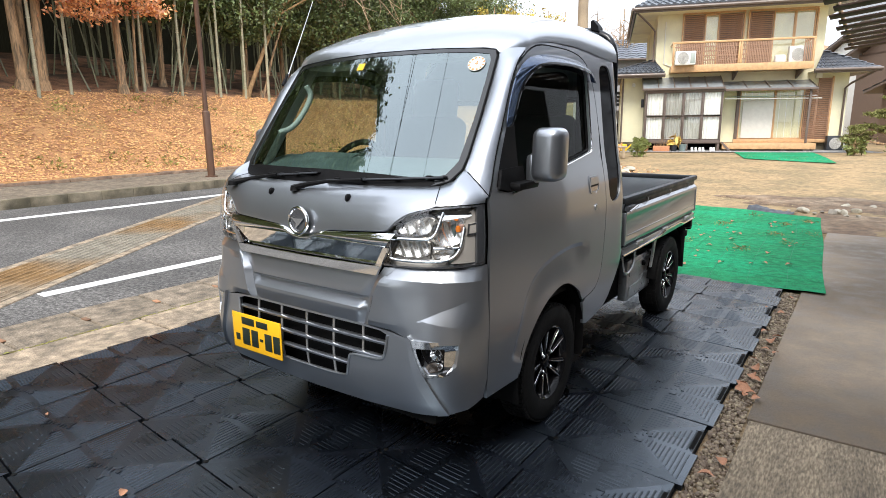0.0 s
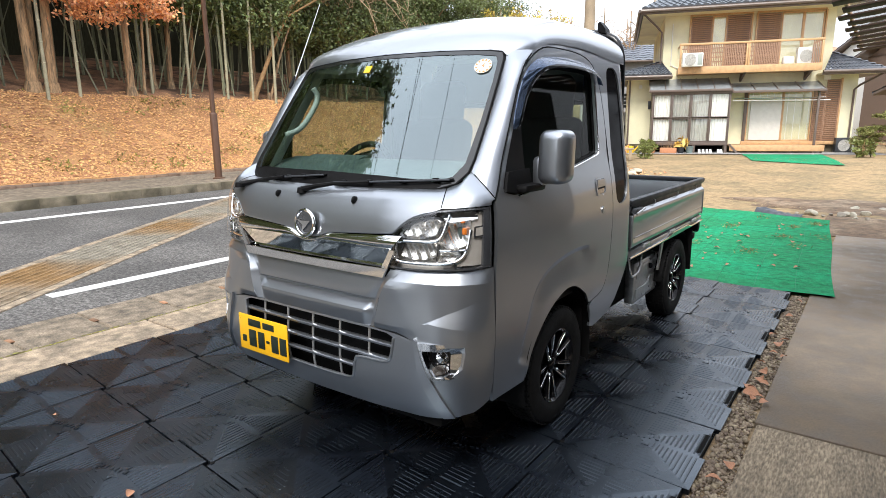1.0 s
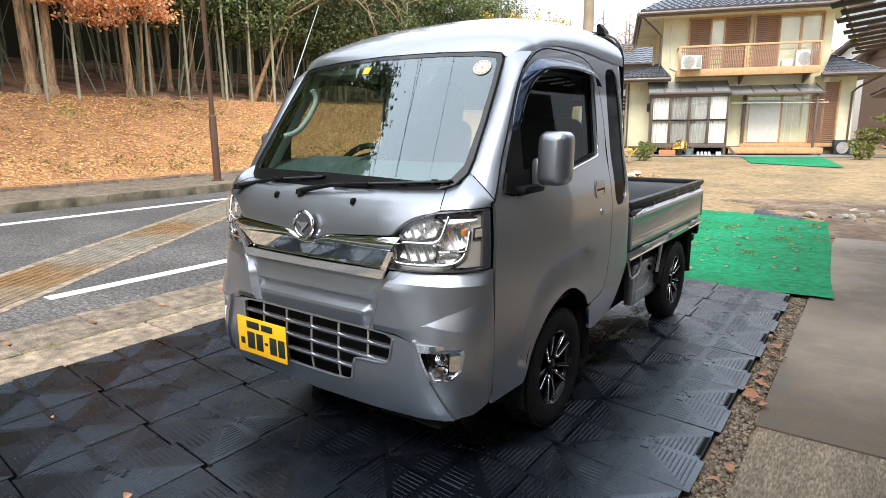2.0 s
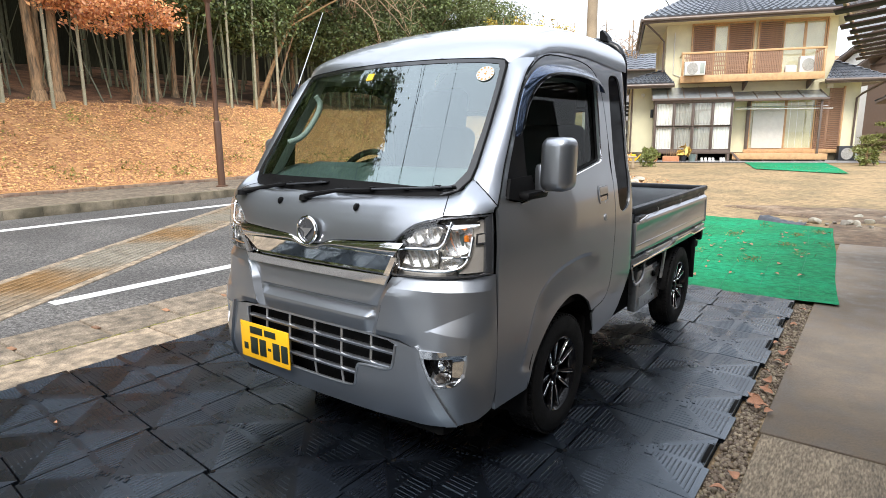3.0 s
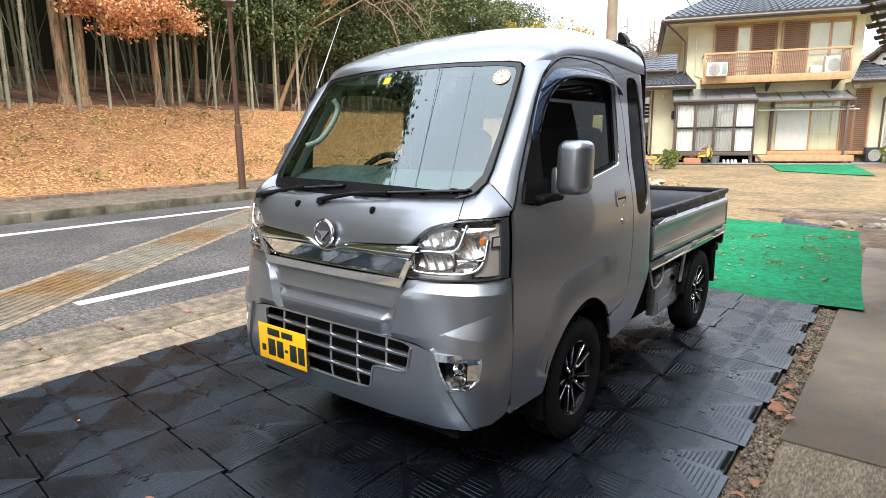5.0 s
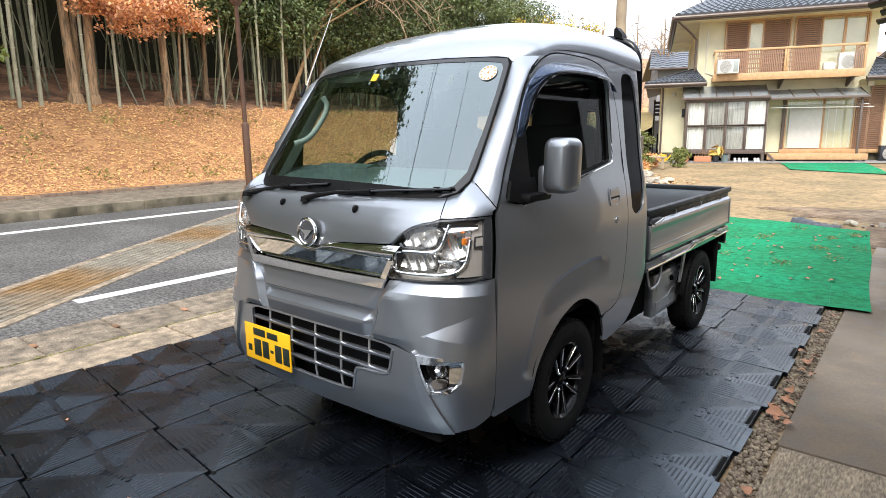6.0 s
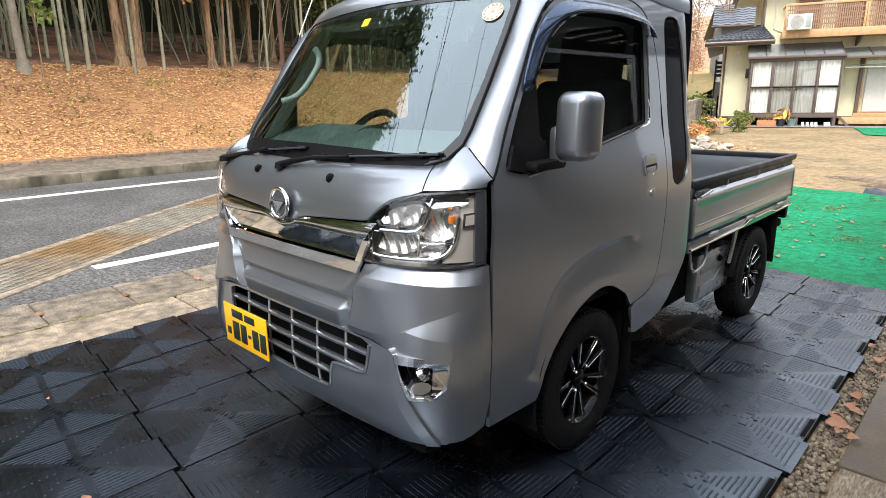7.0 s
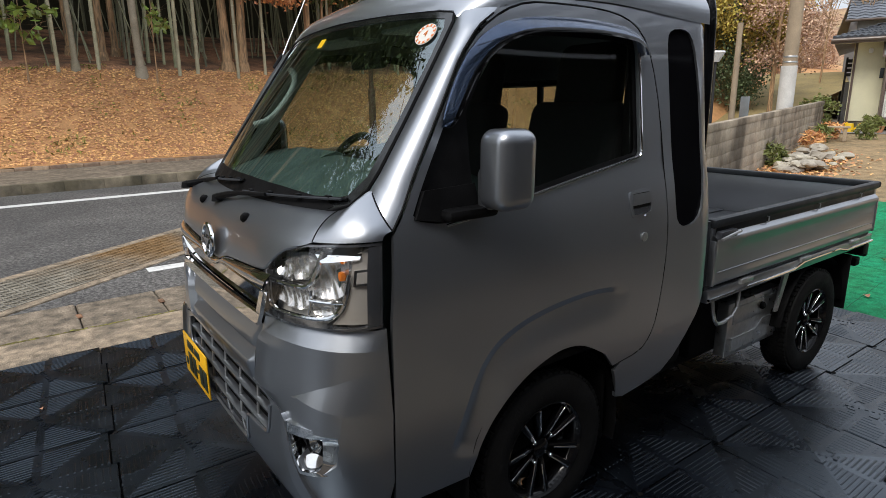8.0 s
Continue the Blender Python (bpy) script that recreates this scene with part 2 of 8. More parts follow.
M_GLASS = glass("car_glass", (0.74, 0.86, 0.82), 0.0, 1.95, 1.0, (0.86, 0.98, 1.0))
M_DOORGLASS = glass("door_glass", (0.56, 0.60, 0.56), 0.0, 1.22, 0.12)
M_LENS = glass("clear_lens", (0.93, 0.94, 0.95), 0.0, 1.36, 0.6)
M_LAMPSILVER = mat("lamp_silver", (0.56, 0.53, 0.485), rough=0.28, metal=0.12, var=0.03)
M_LAMPSHELL = mat("lamp_shell", (0.62, 0.575, 0.52), rough=0.22, metal=0.45, var=0.04)
# Blue that stands for the sky's reflection on the visor's upper face.
M_VISOR_SKY = mat("visor_sky_sheen", (0.115, 0.165, 0.27), 0.16, 0.8, var=0.03, coat=1.0)
M_SMOKE = mat("smoked_rim", (0.075, 0.078, 0.086), rough=0.12, metal=0.4, var=0.05, coat=1.0)
M_REFLECTOR = mat("satin_chrome", (0.66, 0.64, 0.61), rough=0.21, metal=0.80, var=0.02, rough_var=0.04)
M_FRIT = mat("glass_border", (0.010, 0.011, 0.012), rough=0.10, spec=0.75, var=0.05)
M_SEAT = mat("seat_fabric", (0.022, 0.022, 0.024), rough=0.9, var=0.25, scale=20, bump=0.3, bump_scale=500)
M_DASH = mat("dashboard", (0.058, 0.086, 0.082), rough=0.55, var=0.15, bump=0.1, bump_scale=400)
M_TRIMGREY = mat("grey_trim", (0.36, 0.40, 0.37), rough=0.5, var=0.08)
M_PLATE = mat("yellow_plate", (0.82, 0.44, 0.01), rough=0.35, var=0.04)
M_INK = mat("plate_ink", (0.012, 0.02, 0.014), rough=0.4, var=0.1)
M_AMBER = mat("amber_bulb", (0.75, 0.20, 0.02), rough=0.15, var=0.05, coat=1)
M_STEEL = mat("galvanised", (0.50, 0.51, 0.52), rough=0.35, metal=0.8, var=0.12, scale=25)
M_DARKSTEEL = mat("bed_grey", (0.036, 0.040, 0.047), rough=0.4, metal=0.15, var=0.15, scale=10)
M_RAIL = mat("rail_grey", (0.018, 0.021, 0.025), rough=0.42, spec=0.25, var=0.15, scale=10)
# Paler, glossier copy of the mat plastic; sheen is partly put into its colour.
M_MATSHEEN = mat("mat_sheen", (0.0066, 0.0086, 0.0130), rough=0.27, spec=1.0, gloss_tint=(0.68, 0.84, 1.0), var=0.35, scale=3, fine=90, bump=0.08, bump_scale=300, world_at=True)
M_MAT = mat("mat_plastic", (0.0032, 0.0044, 0.0068), rough=0.29, spec=0.80, gloss_tint=(0.68, 0.84, 1.0), var=0.35, scale=5, fine=70, bump=0.10, bump_scale=220, second=(0.0075, 0.0085, 0.0100), second_scale=1.6, second_at=(0.46, 0.74), rough_var=0.08, world_at=True)
M_ASPHALT = mat("asphalt", (0.082, 0.078, 0.074), rough=0.85, var=0.80, scale=34, fine=110, bump=0.6, bump_scale=180, second=(0.12, 0.114, 0.107), second_scale=0.7)
M_CONC = mat("concrete", (0.205, 0.165, 0.12), rough=0.9, var=0.52, scale=11, fine=90, bump=0.8, bump_scale=140, second=(0.16, 0.13, 0.095), second_scale=2.6)
M_SLAB = mat("slab_concrete", (0.290, 0.228, 0.165), rough=0.62, var=0.24, scale=7, fine=160, bump=0.35, bump_scale=150, second=(0.122, 0.092, 0.062), second_scale=0.55, second_at=(0.34, 0.54), rough_var=0.2)
M_ROUGHSLAB = mat("brushed_concrete", (0.31, 0.25, 0.175), rough=0.9, var=0.34, scale=6, fine=130, bump=1.0, bump_scale=90, second=(0.125, 0.098, 0.068), second_scale=140, second_at=(0.32, 0.66), stretch=(1, 0.22, 1))
M_KERB = mat("kerb_concrete", (0.235, 0.195, 0.135), rough=0.9, var=0.3, scale=5, fine=90, bump=0.6, second=(0.095, 0.08, 0.05), second_scale=1.8, second_at=(0.42, 0.60))
M_LINE = mat("road_paint", (0.66, 0.66, 0.64), rough=0.7, var=0.10, scale=14, second=(0.5, 0.5, 0.48), second_scale=24, second_at=(0.6, 0.72))
M_GRATE = mat("grating", (0.31, 0.28, 0.225), rough=0.6, metal=0.3, var=0.25, scale=6, second=(0.30, 0.185, 0.085), second_scale=0.5, world_at=True)
M_ROUGHGRASS = mat("rough_grass", (0.13, 0.125, 0.06), rough=0.95, var=0.35, scale=2, fine=20, bump=0.6, bump_scale=20, second=(0.17, 0.14, 0.08), second_scale=0.3)
M_SOIL = mat("soil", (0.24, 0.17, 0.10), rough=0.95, var=0.35, scale=6, fine=50, bump=0.7, bump_scale=40, second=(0.30, 0.23, 0.14), second_scale=1.1)
M_LAWN = mat("dry_lawn", (0.31, 0.215, 0.110), rough=0.95, var=0.34, scale=9, fine=90, bump=0.5, bump_scale=60, second=(0.225, 0.165, 0.085), second_scale=1.1, second_at=(0.42, 0.60))
M_STRAW = mat("straw_blade", (0.40, 0.30, 0.165), rough=0.9, var=0.15, per_island=0.25)
M_GREEN = mat("green_plastic_turf", (0.020, 0.215, 0.092), rough=0.9, spec=0.12, var=0.34, scale=14, fine=90, bump=1.0, bump_scale=60, second=(0.016, 0.27, 0.125), second_scale=1.2)
M_BANK = mat("leaf_litter", (0.50, 0.262, 0.108), rough=0.9, var=0.20, scale=2.5, fine=22, bump=0.4, bump_scale=20, second=(0.42, 0.30, 0.10), second_scale=0.45, second_at=(0.54, 0.72))
M_LEAF_DRY = mat("dry_leaf", (0.64, 0.330, 0.145), rough=0.75, var=0.12, per_island=0.50)
M_LEAF_FALLEN = mat("rust_leaf", (0.38, 0.185, 0.105), rough=0.7, var=0.25, scale=20)
M_LEAF_OAK = mat("autumn_leaf", (0.80, 0.40, 0.19), rough=0.7, var=0.15, per_island=0.35)
M_LEAF = mat("evergreen_leaf", (0.125, 0.155, 0.050), rough=0.5, var=0.2, per_island=0.5)
M_LEAF_BAMBOO = mat("bamboo_leaf", (0.17, 0.19, 0.05), rough=0.55, var=0.2, per_island=0.45)
M_BARK = mat("bark", (0.46, 0.29, 0.155), rough=0.9, var=0.3, scale=14, fine=70, bump=1.0, bump_scale=55, second=(0.20, 0.145, 0.09), second_scale=22, stretch=(1, 1, 0.12))
# Darker copy of the bamboo culm colour, for stems in the grove's shade.
M_CULM_SHADE = mat("shaded_culm", (0.27, 0.27, 0.165), rough=0.55, var=0.22, scale=4, per_island=0.4)
# Brown litter, darkened to stand for the shade under the trees.
M_SHADEBROWN = mat("shade_brown", (0.38, 0.195, 0.105), rough=0.95, var=0.4, scale=3, fine=24, bump=0.9, bump_scale=18, second=(0.12, 0.07, 0.042), second_scale=0.8)
M_CULM = mat("bamboo_culm", (0.41, 0.375, 0.245), rough=0.5, var=0.22, scale=4, per_island=0.35)
# Dark colour that stands for shade among the trees.
M_FOREST_SHADE = mat("forest_shade", (0.045, 0.045, 0.026), rough=1.0, var=0.5, scale=0.6)
M_POLE = mat("brown_steel", (0.105, 0.052, 0.030), rough=0.55, var=0.12)
M_LAMPWHITE = mat("milky_globe", (0.8, 0.8, 0.78), rough=0.3, var=0.03)
M_WALL = mat("plaster", (0.80, 0.76, 0.53), rough=0.9, var=0.06, scale=1.5, fine=90, bump=0.25, bump_scale=120, second=(0.66, 0.62, 0.45), second_scale=0.8)
M_WOODLIGHT = mat("varnished_wood", (0.56, 0.34, 0.17), rough=0.45, var=0.15, scale=9)
M_WOODDARK = mat("dark_bronze", (0.14, 0.105, 0.088), rough=0.4, var=0.12)
M_SHUTTER = mat("brown_louver", (0.33, 0.195, 0.125), rough=0.5, var=0.12)
M_TILE = mat("roof_tile", (0.115, 0.128, 0.15), rough=0.45, var=0.25, per_object=0.2, scale=6)
M_CURTAIN = mat("curtain", (0.86, 0.85, 0.82), rough=0.9, var=0.05, scale=4)
# Greyer curtain colour for the sun room's two middle columns.
M_CURTAIN_GREY = mat("grey_curtain", (0.46, 0.45, 0.42), rough=0.9, var=0.08, scale=5)
M_FANGREY = mat("fan_grey", (0.34, 0.33, 0.31), rough=0.6, var=0.1)
M_WHITE = mat("white_enamel", (0.74, 0.73, 0.69), rough=0.4, var=0.05)
M_HOUSEGLASS = glass("window_glass", (0.97, 0.98, 0.97), 0.0, 1.45)
M_CANOPY = mat("smoke_polycarbonate", (0.24, 0.26, 0.27), rough=0.15, var=0.1)
M_TERRA = mat("terracotta", (0.50, 0.22, 0.11), rough=0.8, var=0.15)
M_YELLOW = mat("yellow_plastic", (0.80, 0.50, 0.02), rough=0.4, var=0.05)
M_BLOCK = mat("block_wall", (0.40, 0.335, 0.255), rough=0.95, var=0.30, scale=2, fine=60, bump=0.4, second=(0.125, 0.10, 0.072), second_scale=1.3, second_at=(0.38, 0.60), world_at=True, stretch=(1, 1, 0.7))
M_STONE = mat("field_stone", (0.40, 0.36, 0.29), rough=0.9, var=0.2, scale=6, bump=0.4, per_object=0.25)
M_PEBBLE = mat("pebbles", (0.225, 0.178, 0.130), rough=0.9, var=0.2, per_island=0.45)
M_POLECONC = mat("pole_concrete", (0.35, 0.275, 0.19), rough=0.9, var=0.15, scale=3)
M_RUSTROOF = mat("weathered_batten", (0.045, 0.024, 0.017), rough=0.8, var=0.3, scale=6)
M_CABLE = mat("cable", (0.02, 0.02, 0.02), rough=0.6, var=0.1)
M_LIP = mat("pale_lip", (0.30, 0.235, 0.165), rough=0.9, var=0.45, scale=14, fine=120, bump=0.8, bump_scale=120, second=(0.20, 0.16, 0.115), second_scale=5)
M_MOSS = mat("moss", (0.16, 0.14, 0.035), rough=1.0, var=0.3, per_island=0.5)

# ---- the kei truck: front at y = 0, facing -y, its left side at +x ----
truck = thing("pickup_truck", "silver high-roof kei pickup truck parked on black plastic mats", "truck")
WZ = [0.2, 0.35, 0.6, 0.95, 1.06, 1.2, 1.4, 1.6, 1.7, 1.85]
WX = [0.712, 0.728, 0.738, 0.735, 0.722, 0.694, 0.672, 0.650, 0.632, 0.58]


def width(z):
    return soft(z, WZ, WX, 0.03)


def side(y, z, out=0.0):
    """The cab's left side at y, z."""
    w = width(z)
    turn = max(0.0, y - 1.60)
    return Vector((w + out - 6.0 * turn * turn, y, z))


FZ = [0.28, 0.33, 0.42, 0.50, 0.62, 0.72, 0.85, 0.95, 1.0, 1.05, 1.08, 1.10, 1.125]
FY = [0.055, 0.022, 0.006, 0.008, 0.018, 0.024, 0.024, 0.026, 0.034, 0.052, 0.072, 0.095, 0.142]
AZ, AX = [0.3, 0.5, 0.65, 0.80, 0.95, 1.08], [0.47, 0.52, 0.50, 0.40, 0.34, 0.34]


def nose(x, z, out=0.0):
    """The front face at x, z, which turns round the corner into the side."""
    a, w, f = soft(z, AZ, AX, 0.04), width(z), soft(z, FZ, FY, 0.02)
    s = 1 if x >= 0 else -1
    q = abs(x)
    f += 0.03 * min(q, a) ** 2
    rx, ry = w - a, 0.232 - f
    if q <= a:
        return Vector((x, f - out, z))
    k = min(1.0, (q - a) / rx)
    th = k * math.pi / 2
    # k runs evenly round the corner, so that the net stays even
    return Vector((s * (a + (rx + out) * math.sin(th)), f + ry - (ry + out) * math.cos(th), z))


def q_of(x, z):
    """The running value of nose() at which it reaches the true x."""
    a, w = soft(z, AZ, AX, 0.04), width(z)
    if x <= a:
        return x
    return a + (w - a) * math.asin(min(1, (x - a) / (w - a))) / (math.pi / 2)


def on_nose(pts):
    return [(q_of(x, z) if x >= 0 else -q_of(-x, z), z) for x, z in pts]


def both(pts):
    """A half outline (x >= 0, from top centre to bottom centre) closed with its mirror image."""
    return pts + [(-x, z) for x, z in reversed(pts) if x > 1e-6]


def screen(x, z, out=0.0):
    """The windscreen's plane."""
    return Vector((x, 0.11 + 0.74 * (z - 1.09) + 0.24 * x * x - out, z))


def run(pts, t):
    k = t * (len(pts) - 1)
    i = min(int(k), len(pts) - 2)
    return [a + (b - a) * (k - i) for a, b in zip(pts[i], pts[i + 1])]


CREST = np.array(chaikin([(1.18, 0.77), (1.086, 0.789), (0.974, 0.799), (0.837, 0.793), (0.697, 0.773), (0.597, 0.738), (0.545, 0.700), (0.504, 0.645), (0.455, 0.529), (0.409, 0.425)], 2, False))


def door_skin(y, z):
    """The door's outer skin, pressed in along a crescent over the wheel arch and coming out again towards its edge."""
    a, b = CREST[:-1], CREST[1:]
    d, p = b - a, np.array((y, z))
    t = np.clip(((p - a) * d).sum(1) / (d * d).sum(1), 0, 1)
    off = p - (a + d * t[:, None])
    dist = np.hypot(off[:, 0], off[:, 1])
    k = int(dist.argmin())
    if d[k, 0] * off[k, 1] - d[k, 1] * off[k, 0] < 0 or z > 0.80:
        return side(y, z)
    along = (k + t[k]) / len(d)
    wide = 0.016 + 0.020 * along
    sunk = min(1.0, dist[k] / wide) * (1 - step01(wide, 0.15, dist[k]))
    return side(y, z, -0.011 * sunk * step01(0.0, 0.22, along) * (1 - step01(0.93, 1.0, along)))


# pillar between the glass and the door
PIL_A = [(0.6135, 1.178), (0.6135, 1.20), (0.613, 1.22), (0.603, 1.35), (0.587, 1.50), (0.576, 1.59), (0.572, 1.62)]
PIL_B = [(0.262, 1.088), (0.300, 1.14), (0.342, 1.215), (0.415, 1.335), (0.512, 1.500), (0.58, 1.578), (0.66, 1.628)]


def pillar(u, v):
    a, b = screen(*run(PIL_A, v), 0.0), side(*run(PIL_B, v))
    p = a.lerp(b, u)
    return p + Vector((0.6, -0.75, 0.1)).normalized() * 0.018 * math.sin(math.pi * u) ** 0.8


# the deck between nose and glass: it leaves the nose upward and bends back to the foot of the windscreen
def deck(q, z, foot, v):
    a, b = nose(q, z), Vector(foot)
    up = (a - nose(q, z - 0.008)).normalized()
    c = a + up * (b - a).length * 0.48
    return a * (1 - v) ** 2 + c * 2 * v * (1 - v) + b * v * v


def deck_z(x):
    """The height at which the hood's deck leaves the nose."""
    return 1.086 - 0.0235 * (abs(x) / 0.592) ** 3


def glass_foot(x):
    q = abs(x) * 0.550 / 0.592
    p = screen(q, lerp(q, [0.0, 0.30, 0.52, 0.55], [1.113, 1.114, 1.1185, 1.122]), 0.005)
    return Vector((p.x if x >= 0 else -p.x, p.y, p.z))


HOOD_X = [0.0, 0.05, 0.085, 0.12, 0.154, 0.30, 0.415, 0.430, 0.445, 0.460, 0.480, 0.503, 0.54, 0.575, 0.592]
HOOD_Z = [0.924, 0.928, 0.938, 0.948, 0.952, 0.962, 0.970, 0.974, 0.988, 1.002, 1.018, 1.032, 1.044, 1.0535, 1.0615]


def hood_deck(u, v):
    x = (2 * u - 1) * 0.592
    z = deck_z(x)
    return deck(q_of(x, z) if x >= 0 else -q_of(-x, z), z, glass_foot(x), v)


def hood_at(u, v):
    """From the lower edge over the nose, then back along the deck to the glass."""
    x = (2 * u - 1) * 0.592
    if v > 0.6:
        return hood_deck(u, (v - 0.6) / 0.4)
    low = soft(abs(x), HOOD_X, HOOD_Z, 0.004)
    z = low + (deck_z(x) - low) * v / 0.6
    return nose(q_of(x, z) if x >= 0 else -q_of(-x, z), z)


hood = part("hood", grid(160, 30, hood_at), M_PAINT, truck, "short silver nose panel under the windscreen", sharp=50)
part("hood_hem", tubem([hood_at(k / 160, 0.0) + Vector((0, 0.004, 0)) for k in range(6, 155)], 0.0045, 6), M_PAINT, hood)
# cowl under the glass
part("cowl", patch(both([(0, 1.125), (0.45, 1.128), (0.58, 1.155), (0.60, 1.12), (0.56, 1.108), (0.3, 1.095), (0, 1.094)]), lambda x, z: screen(x, z, -0.015), step=0.04), M_BLACK, truck)
CHAMFER = [(0.406, 0.838), (0.391, 0.806), (0.347, 0.735), (0.345, 0.716), (0.330, 0.66), (0.317, 0.612)]
for sx in (1, -1):
    # shoulder between hood, headlamp and pillar
    low_edge = on_nose([(0.594, 1.0625), (0.612, 1.063), (0.635, 1.0642), (0.664, 1.066), (0.686, 1.0675), (0.706, 1.069), (0.7225, 1.070)])
    top_edge = [glass_foot(0.592) + Vector((0.002, 0, 0)), screen(0.592, 1.140, 0.002), pillar(0, 0), pillar(0.25, 0), pillar(0.5, 0), pillar(0.75, 0), pillar(1, 0)]
    sh = grid(28, 12, lambda u, v: deck(*run(low_edge, u), run(top_edge, u), v))
    bmesh.ops.transform(sh, matrix=Matrix.Diagonal((sx, 1, 1, 1)), verts=sh.verts[:])
    part("fender", sh if sx > 0 else flip(sh), M_PAINT, truck)
    part("seam", tubem([(sx * p.x, p.y, p.z) for p in (hood_deck(1.0, k / 10) for k in range(11))], 0.0016, 6), M_BLACK, truck)
    # bumper corner under the headlamp: a bright shelf on top, a wedge-shaped fold that widens towards the side
    CORNER = [(0.421, 0.806), (0.434, 0.838), (0.48, 0.840), (0.60, 0.842), (0.70, 0.846), (0.7355, 0.852), (0.738, 0.62), (0.7335, 0.42), (0.726, 0.35), (0.70, 0.318), (0.645, 0.306), (0.60, 0.44), (0.54, 0.592), (0.45, 0.612),
              (0.347, 0.614), (0.375, 0.716), (0.377, 0.735)]

    def corner(x, z):
        p = nose(x, z)
        px = abs(p.x)
        grow = min(1.0, max(0.0, (px - 0.555) / 0.14))
        zu, zl = 0.664 + 0.50 * max(0, px - 0.570), 0.664 - 0.16 * max(0, px - 0.570)
        fold = 0.017 * grow * min(1.0, max(0.0, (zu - z) / max(0.004, zu - zl))) * step01(0.34, 0.56, z) * (1 - step01(0.10, 0.235, p.y) * 0.8)
        shelf = -0.022 * min(1.0, max(0.0, (z - 0.800) / 0.045)) * (1 - step01(0.15, 0.235, p.y))
        rim = 0.016 * (1 - step01(0.40, 0.56, px)) * step01(0.60, 0.64, z) * (1 - step01(0.77, 0.82, z))
        away = Vector((p.x - 0.3 * (1 if p.x > 0 else -1), p.y - 0.6, 0)).normalized()
        return p + away * (fold + shelf) + Vector((0, -rim, 0))

    part("bumper_corner", patch(on_nose(CORNER), corner, step=0.0105, thick=0.04, mirror=sx < 0, holes=[on_nose([(0.552, 0.584), (0.690, 0.584), (0.692, 0.560), (0.686, 0.505), (0.66, 0.476), (0.612, 0.472), (0.580, 0.51)])],
         lines=[on_nose([(0.572, 0.665), (0.64, 0.699), (0.70, 0.729), (0.728, 0.743)]), on_nose([(0.580, 0.6624), (0.64, 0.6528), (0.70, 0.6432), (0.728, 0.6387)]), on_nose([(0.425, 0.800), (0.60, 0.800), (0.70, 0.800), (0.730, 0.800)])]), M_PAINT, truck, sharp=8)
    # slanting chamfer between the corner and the centre panel
    edge_in = [nose(x, z, -0.006) for x, z in CHAMFER]
    edge_out = [corner(x + 0.030, z) + Vector((0, -0.001, 0)) for x, z in CHAMFER]
    ch = grid(2, 16, lambda u, v: Vector(run(edge_in, v)).lerp(Vector(run(edge_out, v)), u))
    bmesh.ops.transform(ch, matrix=Matrix.Diagonal((sx, 1, 1, 1)), verts=ch.verts[:])
    bmesh.ops.recalc_face_normals(ch, faces=ch.faces[:])
    if sum(f.normal.y for f in ch.faces) > 0:
        flip(ch)
    part("bumper_chamfer", ch, M_PAINT, truck)
    # lower blade beside the fog lamp
    part("bumper_blade", patch(on_nose([(0.530, 0.606), (0.5435, 0.595), (0.606, 0.440), (0.650, 0.305), (0.616, 0.302), (0.57, 0.43)]), lambda x, z: nose(x, z, 0.012), step=0.02, mirror=sx < 0), M_PAINT, truck)

# lower bumper round the grille
LOWER = [(0.0, 0.612), (0.30, 0.612), (0.45, 0.604), (0.530, 0.592), (0.57, 0.44), (0.616, 0.307), (0.58, 0.298), (0.3, 0.278), (0.0, 0.272)]
MOUTH = [(0.0, 0.603), (0.30, 0.603), (0.40, 0.600), (0.436, 0.588), (0.425, 0.505), (0.40, 0.487), (0.262, 0.483), (0.248, 0.472), (0.235, 0.395), (0.215, 0.378), (0.0, 0.374)]
lower_bumper = part("lower_bumper", patch(both(LOWER), nose, holes=[both(MOUTH)], step=0.025), M_PAINT, truck, "silver lower bumper round a barred grille")
for pts in ([(-0.436, 0.588), (-0.425, 0.505), (-0.40, 0.489), (-0.262, 0.485), (-0.248, 0.472), (-0.235, 0.397), (-0.215, 0.380), (0.0, 0.376), (0.215, 0.380), (0.235, 0.397), (0.248, 0.472), (0.262, 0.485), (0.40, 0.489), (0.425, 0.505), (0.436, 0.588)],):
    lip_rows = [nose(x, z, 0.002) for x, z in chaikin(pts, 2, False)]
    part("mouth_lip", tubem(lip_rows, 0.0055, 8), M_PAINT, lower_bumper)
# dark hollow behind the mouth and the bars in it
part("grille_back", patch(both([(0.0, 0.63), (0.46, 0.63), (0.45, 0.37), (0.0, 0.34)]), lambda x, z: nose(x, z, -0.06), step=0.06), M_BLACK, truck)
for z, w, th in ((0.553, 0.432, 0.011), (0.496, 0.42, 0.011), (0.437, 0.242, 0.010)):
    bar = bmesh.new()
    rows_b = [[bar.verts.new(nose(x, z + dz, out)) for dz, out in ((0.005, -0.024), (0.0075, -0.006), (0.003, 0.0), (-0.005, -0.002), (-0.0075, -0.022))] for x in np.linspace(-w, w, 30)]
    for ra, rb in zip(rows_b, rows_b[1:]):
        for k in range(4):
            bar.faces.new((ra[k], ra[k + 1], rb[k + 1], rb[k]))
    bmesh.ops.recalc_face_normals(bar, faces=bar.faces[:])
    part("grille_bar", bar, M_PAINT, truck, sharp=50)
